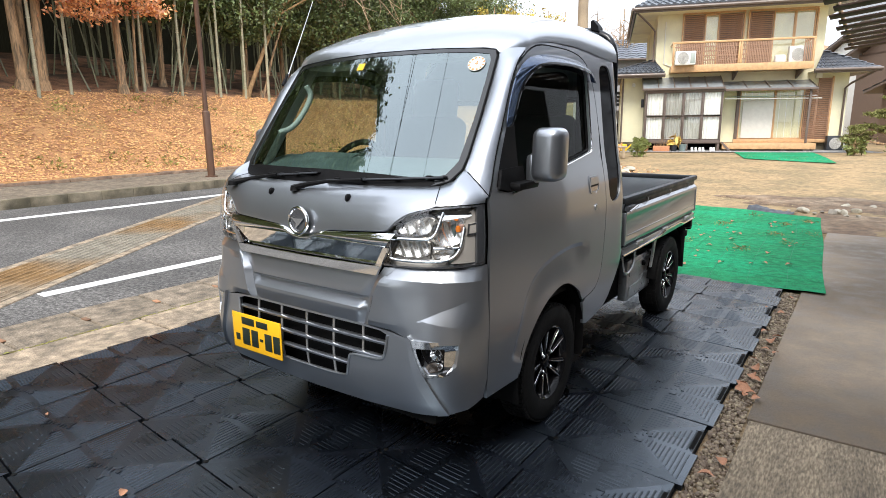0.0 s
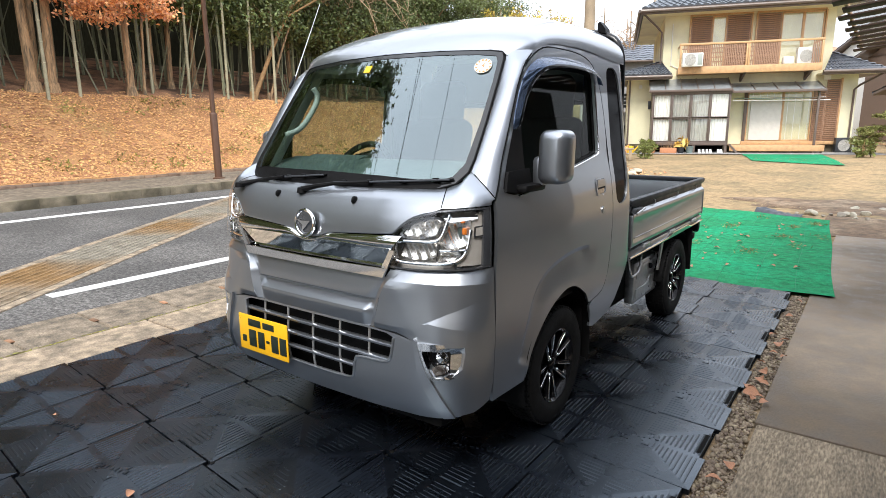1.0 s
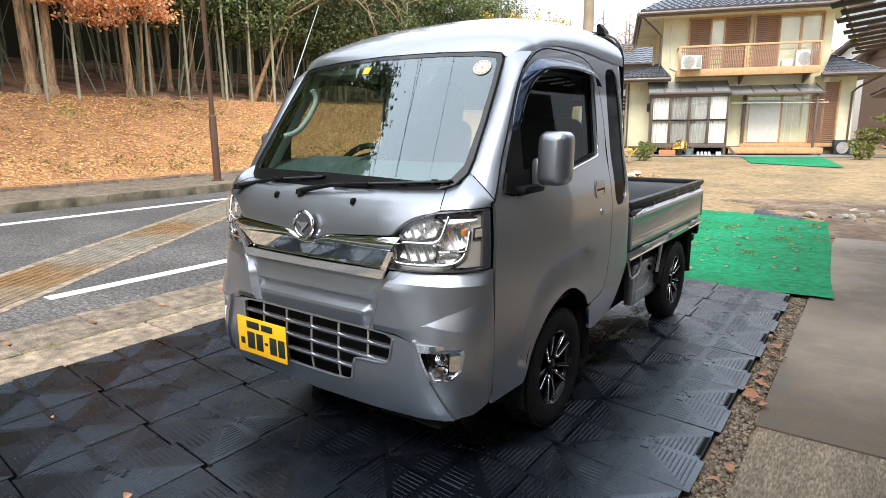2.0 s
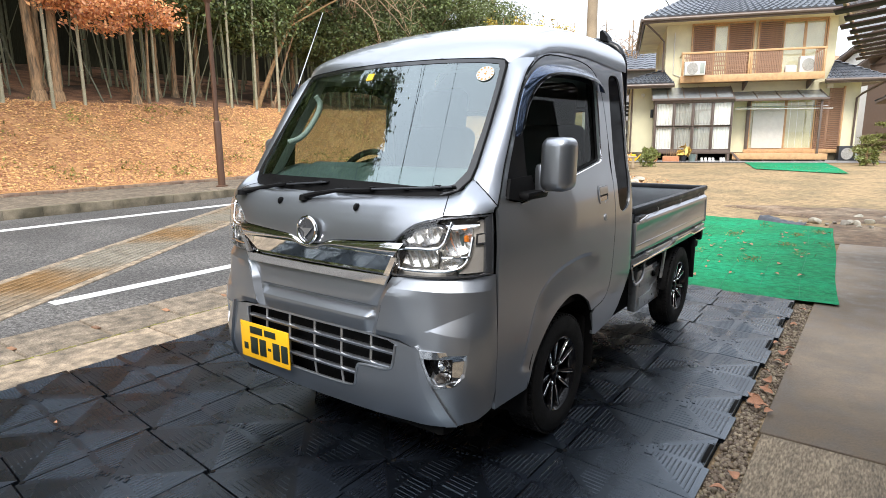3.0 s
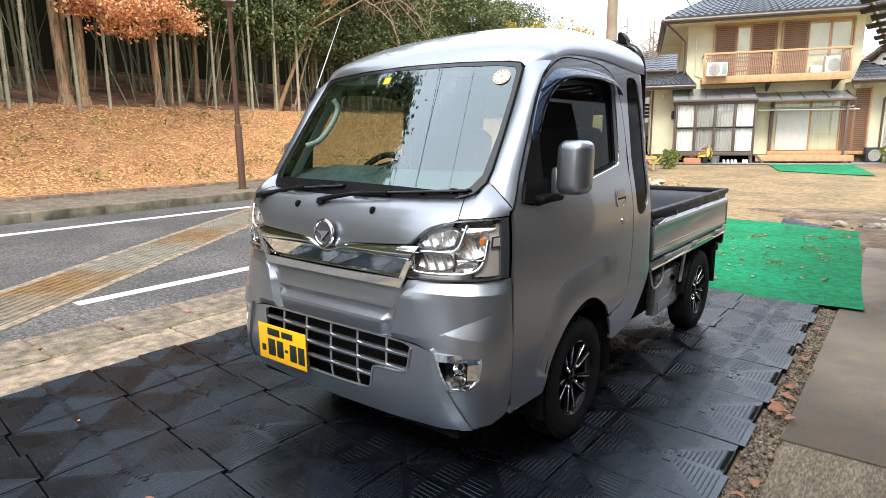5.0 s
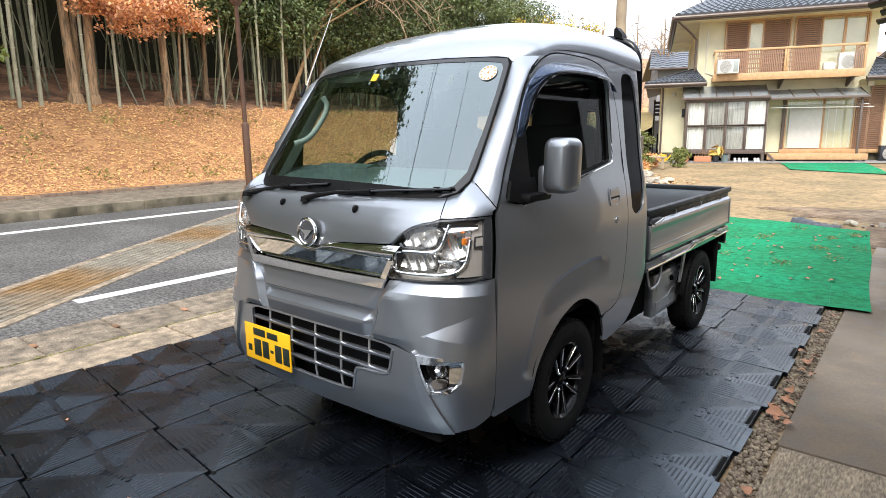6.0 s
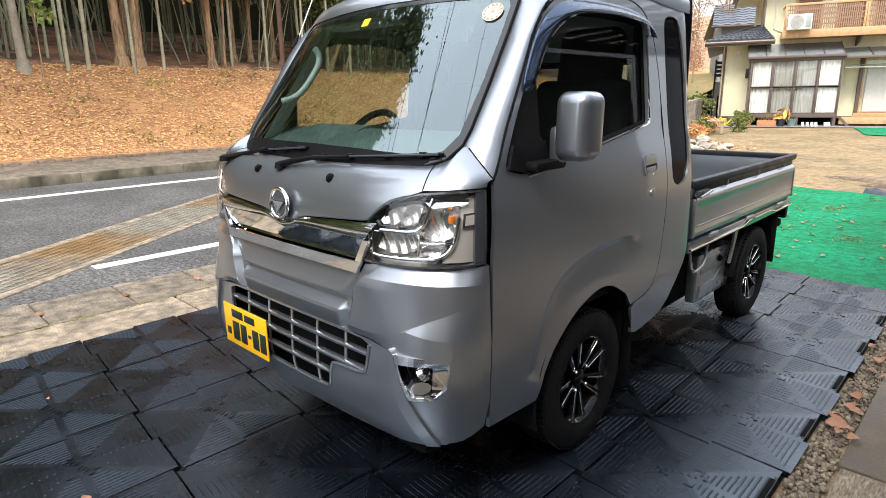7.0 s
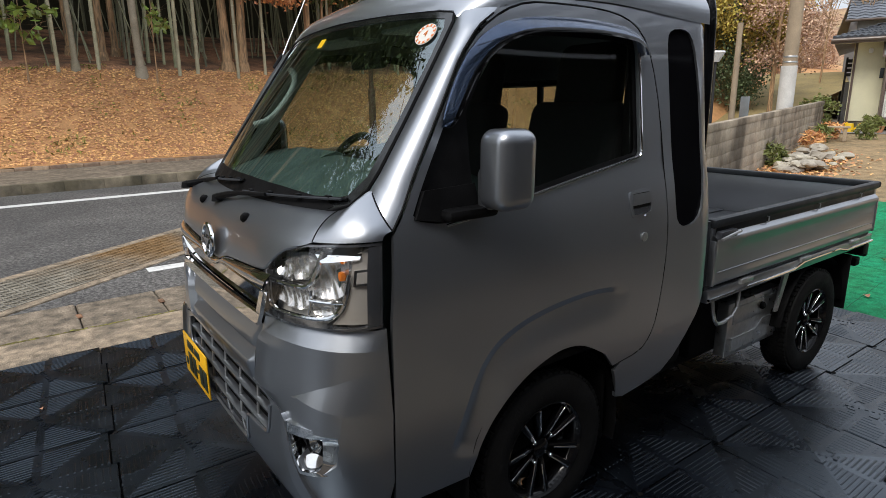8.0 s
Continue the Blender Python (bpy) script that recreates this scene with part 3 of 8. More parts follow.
for x in (-0.31, -0.155, 0.0, 0.155, 0.31):
    zs = (0.375, 0.604) if abs(x) < 0.2 else (0.487, 0.604)
    part("grille_bar", tubem([nose(x, z, -0.010) for z in np.linspace(*zs, 8)], 0.005, 6), M_STEEL, truck)
# centre bumper: a proud upper face, a groove, and a lip whose top catches the light
PANEL = [(0.612, 0.000), (0.620, 0.003), (0.640, 0.009), (0.660, 0.016), (0.667, 0.0165), (0.674, 0.015), (0.684, 0.004), (0.698, -0.014), (0.704, -0.016), (0.711, -0.014), (0.722, 0.005), (0.728, 0.006), (0.760, 0.001), (0.806, -0.010)]
side_of = CHAMFER[1:][::-1]


def centre_panel(u, v):
    z, out = PANEL[round(v * (len(PANEL) - 1))]
    k = 2 * u - 1
    x = k * lerp(z, [p[1] for p in side_of], [p[0] for p in side_of])
    return nose(x, z, out + (-0.006 - out) * step01(0.90, 1.0, abs(k)))


part("centre_panel", grid(60, len(PANEL) - 1, centre_panel), M_PAINT, truck, sharp=26)
# chrome: an upper strip that dips round the badge, a mirror band set back under it, a lip at the foot
BAND = [(0.0, 0.902), (0.05, 0.908), (0.09, 0.918), (0.13, 0.918), (0.22, 0.917), (0.400, 0.915), (0.386, 0.840), (0.2, 0.838), (0.0, 0.837)]
chrome_band = part("chrome_band", patch(both(BAND), lambda x, z: nose(x, z, 0.008 - 0.018 * (0.915 - z) / 0.075), step=0.02), M_CHROME, truck, "mirror-bright chrome grille band")
STRIP = [(0.0, 0.919), (0.045, 0.923), (0.075, 0.934), (0.110, 0.944), (0.154, 0.946), (0.30, 0.955), (0.424, 0.964), (0.400, 0.909), (0.30, 0.912), (0.154, 0.918), (0.11, 0.918), (0.075, 0.912), (0.045, 0.901), (0.0, 0.895)]
strip_hi, strip_lo = chaikin(STRIP[:7], 2, False), chaikin(STRIP[7:][::-1], 2, False)


def strip_at(u, v):
    """A rounded strip between its two edges."""
    k = abs(2 * u - 1)
    (xa, za), (xb, zb) = run(strip_hi, k), run(strip_lo, k)
    x, z = xa + (xb - xa) * v, za + (zb - za) * v
    return nose(x if u >= 0.5 else -x, z, 0.016 * math.sin(math.pi * min(1, 0.08 + 0.80 * v)) ** 0.7 - 0.006)


part("chrome_strip", flip(grid(120, 10, strip_at)), M_CHROME, truck)
part("chrome_lip", patch(both([(0.0, 0.838), (0.2, 0.839), (0.402, 0.842), (0.393, 0.808), (0.0, 0.808)]), lambda x, z: nose(x, z, 0.010 + 0.05 * (0.842 - z)), step=0.012), M_CHROME, truck)
for sx in (1, -1):
    part("chrome_end", patch([(0.386, 0.845), (0.399, 0.912), (0.412, 0.912), (0.402, 0.842)], lambda x, z: nose(x, z, 0.010), step=0.012, mirror=sx < 0), M_CHROME, truck)
part("dark_seam", patch(both([(0, 0.985), (0.44, 1.0), (0.40, 0.80), (0, 0.80)]), lambda x, z: nose(x, z, -0.022), step=0.05), M_BLACK, truck)
# the badge: a ring with a plain slanting shape in it
badge = part("badge", bmesh.new(), M_CHROME, truck, "round chrome badge")
ring = bmesh.new()
bc = Vector((0.0, nose(0, 0.975, 0.02).y, 0.975))
ringpts = [bc + Vector((0.052 * math.cos(a), 0.004 * math.sin(a), 0.050 * math.sin(a))) for a in np.linspace(0, 2 * math.pi, 33)]
tube(ring, ringpts, 0.0065, 8)
part("badge_ring", ring, M_CHROME, badge)
em = prismm([(-0.038, 0.012), (-0.012, 0.008), (0.036, 0.010), (0.012, -0.012), (-0.014, -0.033), (-0.008, -0.010)], "y", -0.006, 0.004)
bmesh.ops.transform(em, matrix=Matrix.Translation(bc), verts=em.verts[:])
part("badge_shape", em, M_CHROME, badge)
part("badge_back", lathem([(0.0, 0.0), (0.050, 0.0), (0.050, 0.006), (0.0, 0.008)], 24, Matrix.Translation(bc + Vector((0, 0.008, 0))) @ pose(0, 0, 0, 90)), M_SMOKE, badge)

for sx in (1, -1):
    # headlamp: dark housing, bright reflectors, amber bulb, clear cover
    HL = [(0.392, 0.846), (0.55, 0.846), (0.70, 0.852), (0.7345, 0.858), (0.7225, 1.066), (0.66, 1.062), (0.58, 1.054), (0.505, 1.033), (0.463, 1.002), (0.430, 0.968), (0.412, 0.90)]
    hl = on_nose(HL)
    lamp = part("headlamp", patch(hl, lambda x, z: nose(x, z, -0.050), step=0.03, mirror=sx < 0), M_LAMPSILVER, truck, "clear-lens halogen headlamp")
    cx, cz = sum(p[0] for p in hl) / len(hl), sum(p[1] for p in hl) / len(hl)
    inner = [(cx + (u - cx) * 0.972, cz + (v - cz) * 0.945) for u, v in hl]
    trim = patch(hl, lambda x, z: nose(x, z, -0.004), holes=[inner], step=0.02, thick=0.07, mirror=sx < 0)
    part("lamp_rim", trim, M_SMOKE, lamp)

    def bowl(outline, depth, back, wave=0.0, m=M_REFLECTOR, name="reflector"):
        o = on_nose(outline)
        ux, uz = sum(p[0] for p in o) / len(o), sum(p[1] for p in o) / len(o)
        hx, hz = max(abs(p[0] - ux) for p in o), max(abs(p[1] - uz) for p in o)

        def f(x, z):
            r = min(1.0, math.hypot((x - ux) / hx, (z - uz) / hz))
            return nose(x, z, back - depth * (1 - r * r) + wave * (4 * abs(((x - ux) * 34 + (z - uz) * 16) % 1 - 0.5) - 1))
        part(name, patch(chaikin(o, 1), f, step=0.007, thick=0.02, mirror=sx < 0), m, lamp)

    # dark upper recess with two small reflectors
    bowl([(0.440, 0.954), (0.474, 1.000), (0.515, 1.024), (0.600, 1.034), (0.616, 1.005), (0.606, 0.975), (0.585, 0.958), (0.54, 0.954)], 0.012, -0.022, 0.0, M_SMOKE, "upper_recess")
    bowl([(0.466, 0.964), (0.486, 0.992), (0.515, 1.008), (0.538, 1.006), (0.540, 0.962)], 0.012, -0.016, 0.0042, M_REFLECTOR, "upper_reflector")
    bowl([(0.550, 0.963), (0.550, 1.010), (0.584, 1.022), (0.604, 1.010), (0.598, 0.978), (0.58, 0.964)], 0.012, -0.016, 0.0042, M_REFLECTOR, "upper_reflector")
    # fluted main reflector in a bright frame
    bowl([(0.446, 0.877), (0.446, 0.938), (0.53, 0.938), (0.600, 0.936), (0.597, 0.880)], 0.010, -0.034, 0.0055, M_REFLECTOR, "main_reflector")

    def rail(points, r, back, name):
        pts = [nose(*p, back) for p in on_nose(chaikin(points, 2, False))]
        part(name, tubem([Vector((p.x * sx, p.y, p.z)) for p in pts], r, 8), M_CHROME, lamp)

    rail([(0.420, 0.942), (0.50, 0.947), (0.585, 0.946), (0.612, 0.962), (0.622, 1.000), (0.630, 1.040)], 0.0068, -0.014, "divider")
    rail([(0.420, 0.942), (0.424, 0.905), (0.430, 0.870), (0.53, 0.868), (0.64, 0.872), (0.676, 0.888), (0.692, 0.925), (0.696, 0.99)], 0.0062, -0.016, "reflector_frame")
    rail([(0.437, 0.938), (0.437, 0.905), (0.441, 0.879)], 0.005, -0.018, "reflector_frame")
    rail([(0.605, 0.940), (0.604, 0.905), (0.598, 0.878)], 0.004, -0.020, "reflector_frame")
    rail([(0.607, 0.919), (0.65, 0.919), (0.688, 0.922)], 0.0045, -0.010, "reflector_ledge")
    # indicator bowl, the small lamp under it
    bowl([(0.612, 0.926), (0.622, 0.965), (0.634, 1.030), (0.690, 1.034), (0.696, 0.975), (0.688, 0.927)], 0.026, -0.016, 0.0032, M_REFLECTOR, "indicator_reflector")
    bowl([(0.612, 0.882), (0.613, 0.912), (0.680, 0.914), (0.668, 0.890), (0.645, 0.880)], 0.012, -0.018, 0.0028, M_REFLECTOR, "lower_reflector")
    # sky-lit bright ledge over the indicator, plain outer shell, side marker, dark outer band
    part("top_ledge", patch(on_nose([(0.602, 1.034), (0.640, 1.049), (0.714, 1.064), (0.708, 1.028), (0.632, 1.016)]), lambda x, z: nose(x, z, -0.004 - 0.8 * (z - 1.016)), step=0.010, mirror=sx < 0), M_CHROME, lamp)
    part("outer_reflector", patch(on_nose([(0.664, 0.862), (0.690, 0.90), (0.700, 0.945), (0.698, 1.035), (0.7165, 1.052), (0.7255, 0.864)]), lambda x, z: nose(x, z, -0.022), step=0.016, mirror=sx < 0), M_LAMPSHELL, lamp)
    part("side_marker", patch(on_nose([(0.704, 0.962), (0.703, 1.000), (0.7235, 1.004), (0.7245, 0.964)]), lambda x, z: nose(x, z, -0.014), step=0.010, mirror=sx < 0, thick=0.008), M_CHROME, lamp)
    part("marker_face", patch(on_nose([(0.708, 0.968), (0.7075, 0.995), (0.7205, 0.998), (0.7215, 0.970)]), lambda x, z: nose(x, z, -0.0125), step=0.010, mirror=sx < 0, thick=0.001), M_LAMPSHELL, lamp)
    band_o = on_nose([(0.7235, 0.862), (0.7340, 0.864), (0.7222, 1.062), (0.7135, 1.056)])
    part("outer_band", patch(band_o, lambda x, z: nose(x, z, -0.006), step=0.012, mirror=sx < 0), M_SMOKE, lamp)
    bp = nose(*on_nose([(0.682, 0.984)])[0], -0.022)
    part("indicator_bulb", lathem([(0.0, -0.013), (0.008, -0.010), (0.010, 0.0), (0.008, 0.010), (0.0, 0.013)], 12, Matrix.Translation((bp.x * sx, bp.y, bp.z))), M_AMBER, lamp, "amber indicator bulb")
    part("lens_cover", patch(chaikin(hl, 1), lambda x, z: nose(x, z, 0.004), step=0.018, thick=0.0, mirror=sx < 0), M_LENS, lamp).visible_shadow = False
    # fog lamp
    FOG = [(0.540, 0.592), (0.555, 0.594), (0.682, 0.594), (0.700, 0.592), (0.701, 0.575), (0.697, 0.515), (0.690, 0.490), (0.660, 0.468), (0.605, 0.462), (0.594, 0.464), (0.570, 0.520)]
    FOGIN = [(0.562, 0.566), (0.572, 0.567), (0.645, 0.569), (0.655, 0.567), (0.656, 0.556), (0.655, 0.500), (0.650, 0.482), (0.632, 0.474), (0.610, 0.472), (0.601, 0.476), (0.580, 0.520)]
    FOG_R, FOGIN_R = chaikin(FOG, 1), chaikin(FOGIN, 1)
    fog = part("fog_lamp", patch(on_nose(FOG_R), lambda x, z: nose(x, z, -0.003 + 0.013 * step01(0.45, 0.90, math.hypot((x - 0.628) / 0.075, (z - 0.528) / 0.066))), holes=[on_nose(FOGIN_R)], step=0.007, thick=0.05, mirror=sx < 0), M_CHROME, truck, "fog lamp in a chrome bezel")
    part("fog_back", patch(on_nose(FOGIN_R), lambda x, z: nose(x, z, -0.035), step=0.02, thick=0.0, mirror=sx < 0), M_BLACK_GLOSS, fog)
    part("fog_lower_reflector", patch(on_nose(chaikin([(0.594, 0.498), (0.620, 0.512), (0.652, 0.508), (0.651, 0.490), (0.632, 0.478), (0.606, 0.477)], 1)), lambda x, z: nose(x, z, -0.010 + 0.5 * (0.49 - z)), step=0.01, thick=0.01, mirror=sx < 0), M_CHROME, fog)
    fp = nose(*on_nose([(0.632, 0.540)])[0], -0.022)
    part("fog_reflector", lathem([(0.0, -0.018), (0.012, -0.014), (0.020, 0.0), (0.023, 0.006)], 20, Matrix.Translation((fp.x * sx, fp.y, fp.z)) @ pose(0, 0, 0, 90, 0, 18 * sx), False), M_CHROME, fog)
    part("fog_glass", lathem([(0.023, 0.008), (0.014, 0.012), (0.0, 0.014)], 20, Matrix.Translation((fp.x * sx, fp.y, fp.z)) @ pose(0, 0, 0, 90, 0, 18 * sx), False), M_LENS, fog)

# plate, its figures as plain bars
plate = part("number_plate", boxm(-0.455, -0.125, -0.014, -0.008, 0.367, 0.532, 0.003), M_PLATE, truck, "yellow number plate with dark marks")
for x0, x1, z0, z1 in ((-0.385, -0.30, 0.485, 0.517), (-0.285, -0.21, 0.487, 0.515), (-0.432, -0.405, 0.405, 0.435), (-0.385, -0.335, 0.392, 0.468), (-0.322, -0.278, 0.392, 0.468), (-0.266, -0.245, 0.425, 0.437),
                       (-0.232, -0.187, 0.392, 0.468), (-0.176, -0.134, 0.392, 0.468)):
    part("plate_bar", boxm(x0, x1, -0.0165, -0.0135, z0, z1, 0.001), M_INK, plate)

# windscreen with its dark border
WS = [(0.0, 1.112), (0.30, 1.113), (0.52, 1.118), (0.575, 1.135), (0.605, 1.175), (0.608, 1.22), (0.598, 1.35), (0.582, 1.50), (0.570, 1.595), (0.555, 1.622), (0.50, 1.630), (0.28, 1.639), (0.0, 1.643)]
WSI = [(0.0, 1.136), (0.30, 1.137), (0.49, 1.141), (0.553, 1.160), (0.580, 1.205), (0.576, 1.35), (0.562, 1.50), (0.550, 1.582), (0.535, 1.606), (0.46, 1.615), (0.28, 1.623), (0.0, 1.626)]
windscreen = part("windscreen", patch(both(WS), screen, step=0.05, thick=0.0), M_GLASS, truck, "raked windscreen reflecting the sky")
windscreen.visible_shadow = False
part("glass_border", patch(both([(x * 1.003, z) for x, z in WS]), lambda x, z: screen(x, z, 0.0025), holes=[both(WSI)], step=0.03, thick=0.002), M_FRIT, windscreen)
part("seal", tubem([screen(x, z, 0.001) for x, z in both(WS) + [WS[0]]], 0.0045, 6), M_BLACK, windscreen)
part("cowl_grille", patch([(-0.585, 1.155), (-0.50, 1.166), (0.0, 1.166), (0.25, 1.158), (0.47, 1.146), (0.525, 1.130), (0.50, 1.119), (0.30, 1.113), (-0.30, 1.113), (-0.50, 1.118), (-0.57, 1.135)], lambda x, z: screen(x, z, 0.004), step=0.04, thick=0.004), M_BLACK, truck)
sticker = part("inspection_sticker", lathem([(0.0, 0.0), (0.036, 0.0), (0.036, 0.001), (0.0, 0.001)], 24, Matrix.Translation(screen(0.500, 1.567, 0.004)) @ pose(0, 0, 0, 53, 0, 12)), M_WHITE, windscreen, "round white sticker with an orange rim")
part("sticker_rim", lathem([(0.025, 0.0015), (0.034, 0.0015)], 24, Matrix.Translation(screen(0.500, 1.567, 0.004)) @ pose(0, 0, 0, 53, 0, 12), False), mat("sticker_orange", (0.75, 0.22, 0.05), 0.5, var=0.03), sticker)
for k in range(12):
    ang = 2 * math.pi * k / 12
    part("sticker_figure", boxm(-0.0035, 0.0035, -0.004, 0.004, 0.0020, 0.0024, m=Matrix.Translation(screen(0.500, 1.567, 0.004)) @ pose(0, 0, 0, 53, 0, 12) @ Matrix.Translation((0.0295 * math.cos(ang), 0.0295 * math.sin(ang), 0))), M_WHITE, sticker)
part("sticker_mark", written("4", 0.030, Matrix.Translation(screen(0.500, 1.567, 0.004)) @ pose(0, 0, 0, 53, 0, 12) @ Matrix.Translation((0, 0, 0.002))), M_AMBER, sticker)
part("yellow_sticker", boxm(-0.018, 0.018, -0.018, 0.018, 0.0, 0.001, m=Matrix.Translation(screen(-0.07, 1.585, 0.003)) @ pose(0, 0, 0, 53, 0, 0)), M_YELLOW, windscreen)

# roof
RY = [0.45, 0.52, 0.60, 0.70, 0.80, 1.0, 1.2, 1.45, 1.60, 1.66]
RZ = [1.60, 1.662, 1.715, 1.763, 1.800, 1.846, 1.870, 1.882, 1.878, 1.862]
EY, EZ = [0.45, 0.58, 0.66, 0.74, 0.85, 1.10, 1.25, 1.40, 1.66], [1.56, 1.605, 1.630, 1.656, 1.670, 1.675, 1.668, 1.655, 1.640]


TOPX, TOPZ = [0.0, 0.28, 0.50, 0.555, 0.578], [1.645, 1.641, 1.632, 1.624, 1.606]


def roof(u, v):
    """u: 0 at the left gutter to 1 at the right; v: 0 at the glass to 1 at the back."""
    a = math.pi * (u - 0.5)
    sx = math.sin(a)
    hx = abs(sx) ** 0.9 * (1 if sx > 0 else -1)
    y_front = 0.525 + 0.055 * abs(hx) ** 2.2
    y = y_front + (1.66 - y_front) * v
    ze, zc = soft(y, EY, EZ, 0.04), soft(y, RY, RZ, 0.03)
    w = width(ze) + 0.004
    if v < 0.085:
        w = w - (w - 0.578) * (1 - v / 0.085) ** 1.6
    z = ze + (zc - ze) * math.cos(a) ** 0.75
    p = Vector((-w * hx, y, z))
    gx = 0.578 * abs(hx)
    lip = screen(gx, lerp(gx, TOPX, TOPZ), 0.006)
    lip.x = -gx if hx > 0 else gx
    return lip.lerp(p, step01(0.0, 0.05, v) if v < 0.05 else 1.0)


roof_bm = grid(44, 60, roof)
part("roof", roof_bm, M_PAINT, truck, "domed silver high roof")
# pillar: between the glass and the door
for sx in (1, -1):
    bm = grid(14, 30, pillar)
    bm = bm if sx > 0 else flip(bm)
    bmesh.ops.transform(bm, matrix=Matrix.Diagonal((sx, 1, 1, 1)), verts=bm.verts[:])
    part("pillar", bm, M_PAINT, truck)
    part("seam", tubem([(sx * p.x, p.y, p.z) for p in (pillar(k / 10, 0.0) for k in range(1, 11))], 0.0022, 6), M_BLACK, truck)
    DOOR = [(0.262, 1.075), (0.300, 1.125), (0.346, 1.205), (0.419, 1.325), (0.516, 1.490), (0.585, 1.567), (0.675, 1.620), (0.765, 1.648), (0.89, 1.653), (1.075, 1.651), (1.19, 1.633), (1.262, 1.594), (1.312, 1.515), (1.352, 1.33), (1.360, 1.10),
            (1.365, 0.95), (1.362, 0.80), (1.333, 0.63), (1.30, 0.557), (1.25, 0.517), (1.105, 0.500), (1.060, 0.556), (0.965, 0.612), (0.90, 0.630), (0.82, 0.630), (0.70, 0.590), (0.610, 0.525), (0.545, 0.45), (0.486, 0.325), (0.235, 0.335), (0.236, 0.62), (0.240, 0.86)]
    # roof side rail over the door
    RAIL = [(0.60, 1.590), (0.67, 1.633), (0.76, 1.661), (0.89, 1.666), (1.08, 1.664), (1.20, 1.645), (1.275, 1.602), (1.325, 1.52), (1.365, 1.33), (1.372, 1.10), (1.378, 0.95), (1.375, 0.80), (1.345, 0.62), (1.31, 0.545), (1.255, 0.505), (1.112, 0.492),
            (1.135, 0.42), (1.135, 0.355), (1.30, 0.372), (1.43, 0.40), (1.57, 0.54), (1.645, 0.67), (1.66, 0.92), (1.66, 1.30), (1.66, 1.55), (1.655, 1.645), (1.45, 1.655), (1.30, 1.664), (1.05, 1.672), (0.80, 1.667), (0.68, 1.652)]
    RAIL[:16] = [(p[0] + (q[0] - p[0]) * 0.55, p[1] + (q[1] - p[1]) * 0.55) for p, q in zip(RAIL[:16], DOOR[5:21])]
    QTR = [(1.405, 1.50), (1.405, 1.585), (1.43, 1.612), (1.50, 1.618), (1.545, 1.602), (1.575, 1.53), (1.600, 1.35), (1.603, 1.15), (1.585, 1.01), (1.555, 0.955), (1.49, 0.935), (1.44, 0.945), (1.415, 0.98), (1.415, 1.15)]
    part("cab_side", patch(chaikin(RAIL, 1), side, holes=[chaikin(QTR, 1)], step=0.028, mirror=sx < 0), M_PAINT, truck)
    part("quarter_window", patch([(y, z) for y, z in chaikin(QTR, 1)], lambda y, z: side(y, z, -0.008), step=0.05, mirror=sx < 0, thick=0), M_QUARTER, truck, "tall dark quarter window")
    # door skin with its window hole and the wheel arch
    WIN = [(0.318, 1.105), (0.345, 1.155), (0.400, 1.250), (0.465, 1.365), (0.560, 1.500), (0.645, 1.565), (0.740, 1.592), (0.90, 1.598), (1.10, 1.595), (1.185, 1.590), (1.222, 1.580), (1.238, 1.558), (1.241, 1.51), (1.241, 1.40), (1.240, 1.235), (1.238, 1.210), (1.215, 1.2015), (0.90, 1.155), (0.53, 1.095), (0.42, 1.083)]
    win_c = chaikin(WIN, 1)
    door_edge = chaikin(DOOR[0:21], 1, False) + chaikin(DOOR[21:29], 2, False) + DOOR[29:]
    door = part("door", patch(door_edge, door_skin, holes=[win_c], step=0.0125, mirror=sx < 0, lines=[[tuple(p) for p in CREST[6:-2]], [(y + 0.020, z - 0.022) for y, z in CREST[6:-6]]]), M_PAINT, truck, "silver cab door", sharp=14)
    part("door_glass", patch(win_c, lambda y, z: side(y, z, -0.020), step=0.08, mirror=sx < 0, thick=0), M_DOORGLASS, door, "tinted side window").visible_shadow = False
    inner_w = [(0.53, 1.106), (0.53, 1.36), (0.60, 1.475), (0.665, 1.535), (0.75, 1.562), (0.90, 1.568), (1.10, 1.567), (1.18, 1.561), (1.215, 1.552), (1.226, 1.53), (1.228, 1.40), (1.227, 1.226), (1.215, 1.212), (0.90, 1.166)]
    part("window_frame", patch(win_c, lambda y, z: side(y, z, -0.014), holes=[inner_w], step=0.04, mirror=sx < 0, thick=0.004), M_BLACK, door)
    part("belt_moulding", tubem([(sx * p.x, p.y, p.z) for p in (side(y, z, 0.002) for y, z in [(0.42, 1.080), (0.53, 1.092), (0.90, 1.150), (1.21, 1.1965), (1.236, 1.203), (1.2455, 1.225), (1.246, 1.40), (1.244, 1.53)])], 0.0045, 6), M_CHROME, door)
    # dark gaps round the door
    gap = [side((p[0] + q[0]) / 2, (p[1] + q[1]) / 2, -0.003) for p, q in zip(DOOR[5:21], RAIL[0:16])]
    part("door_seam", tubem([(sx * p.x, p.y, p.z) for p in gap], 0.0026, 6), M_BLACK, door)
    gap = [side((p[0] + q[0]) / 2, (p[1] + q[1]) / 2, -0.012) for p, q in zip(DOOR[5:21], RAIL[0:16])]
    part("door_seal", tubem([(sx * p.x, p.y, p.z) for p in gap], 0.008, 6), M_BLACK, door)
    gap = [pillar(1, k / 20) for k in range(20)]
    part("door_seam", tubem([(sx * p.x, p.y, p.z) for p in gap], 0.0030, 6), M_BLACK, door)
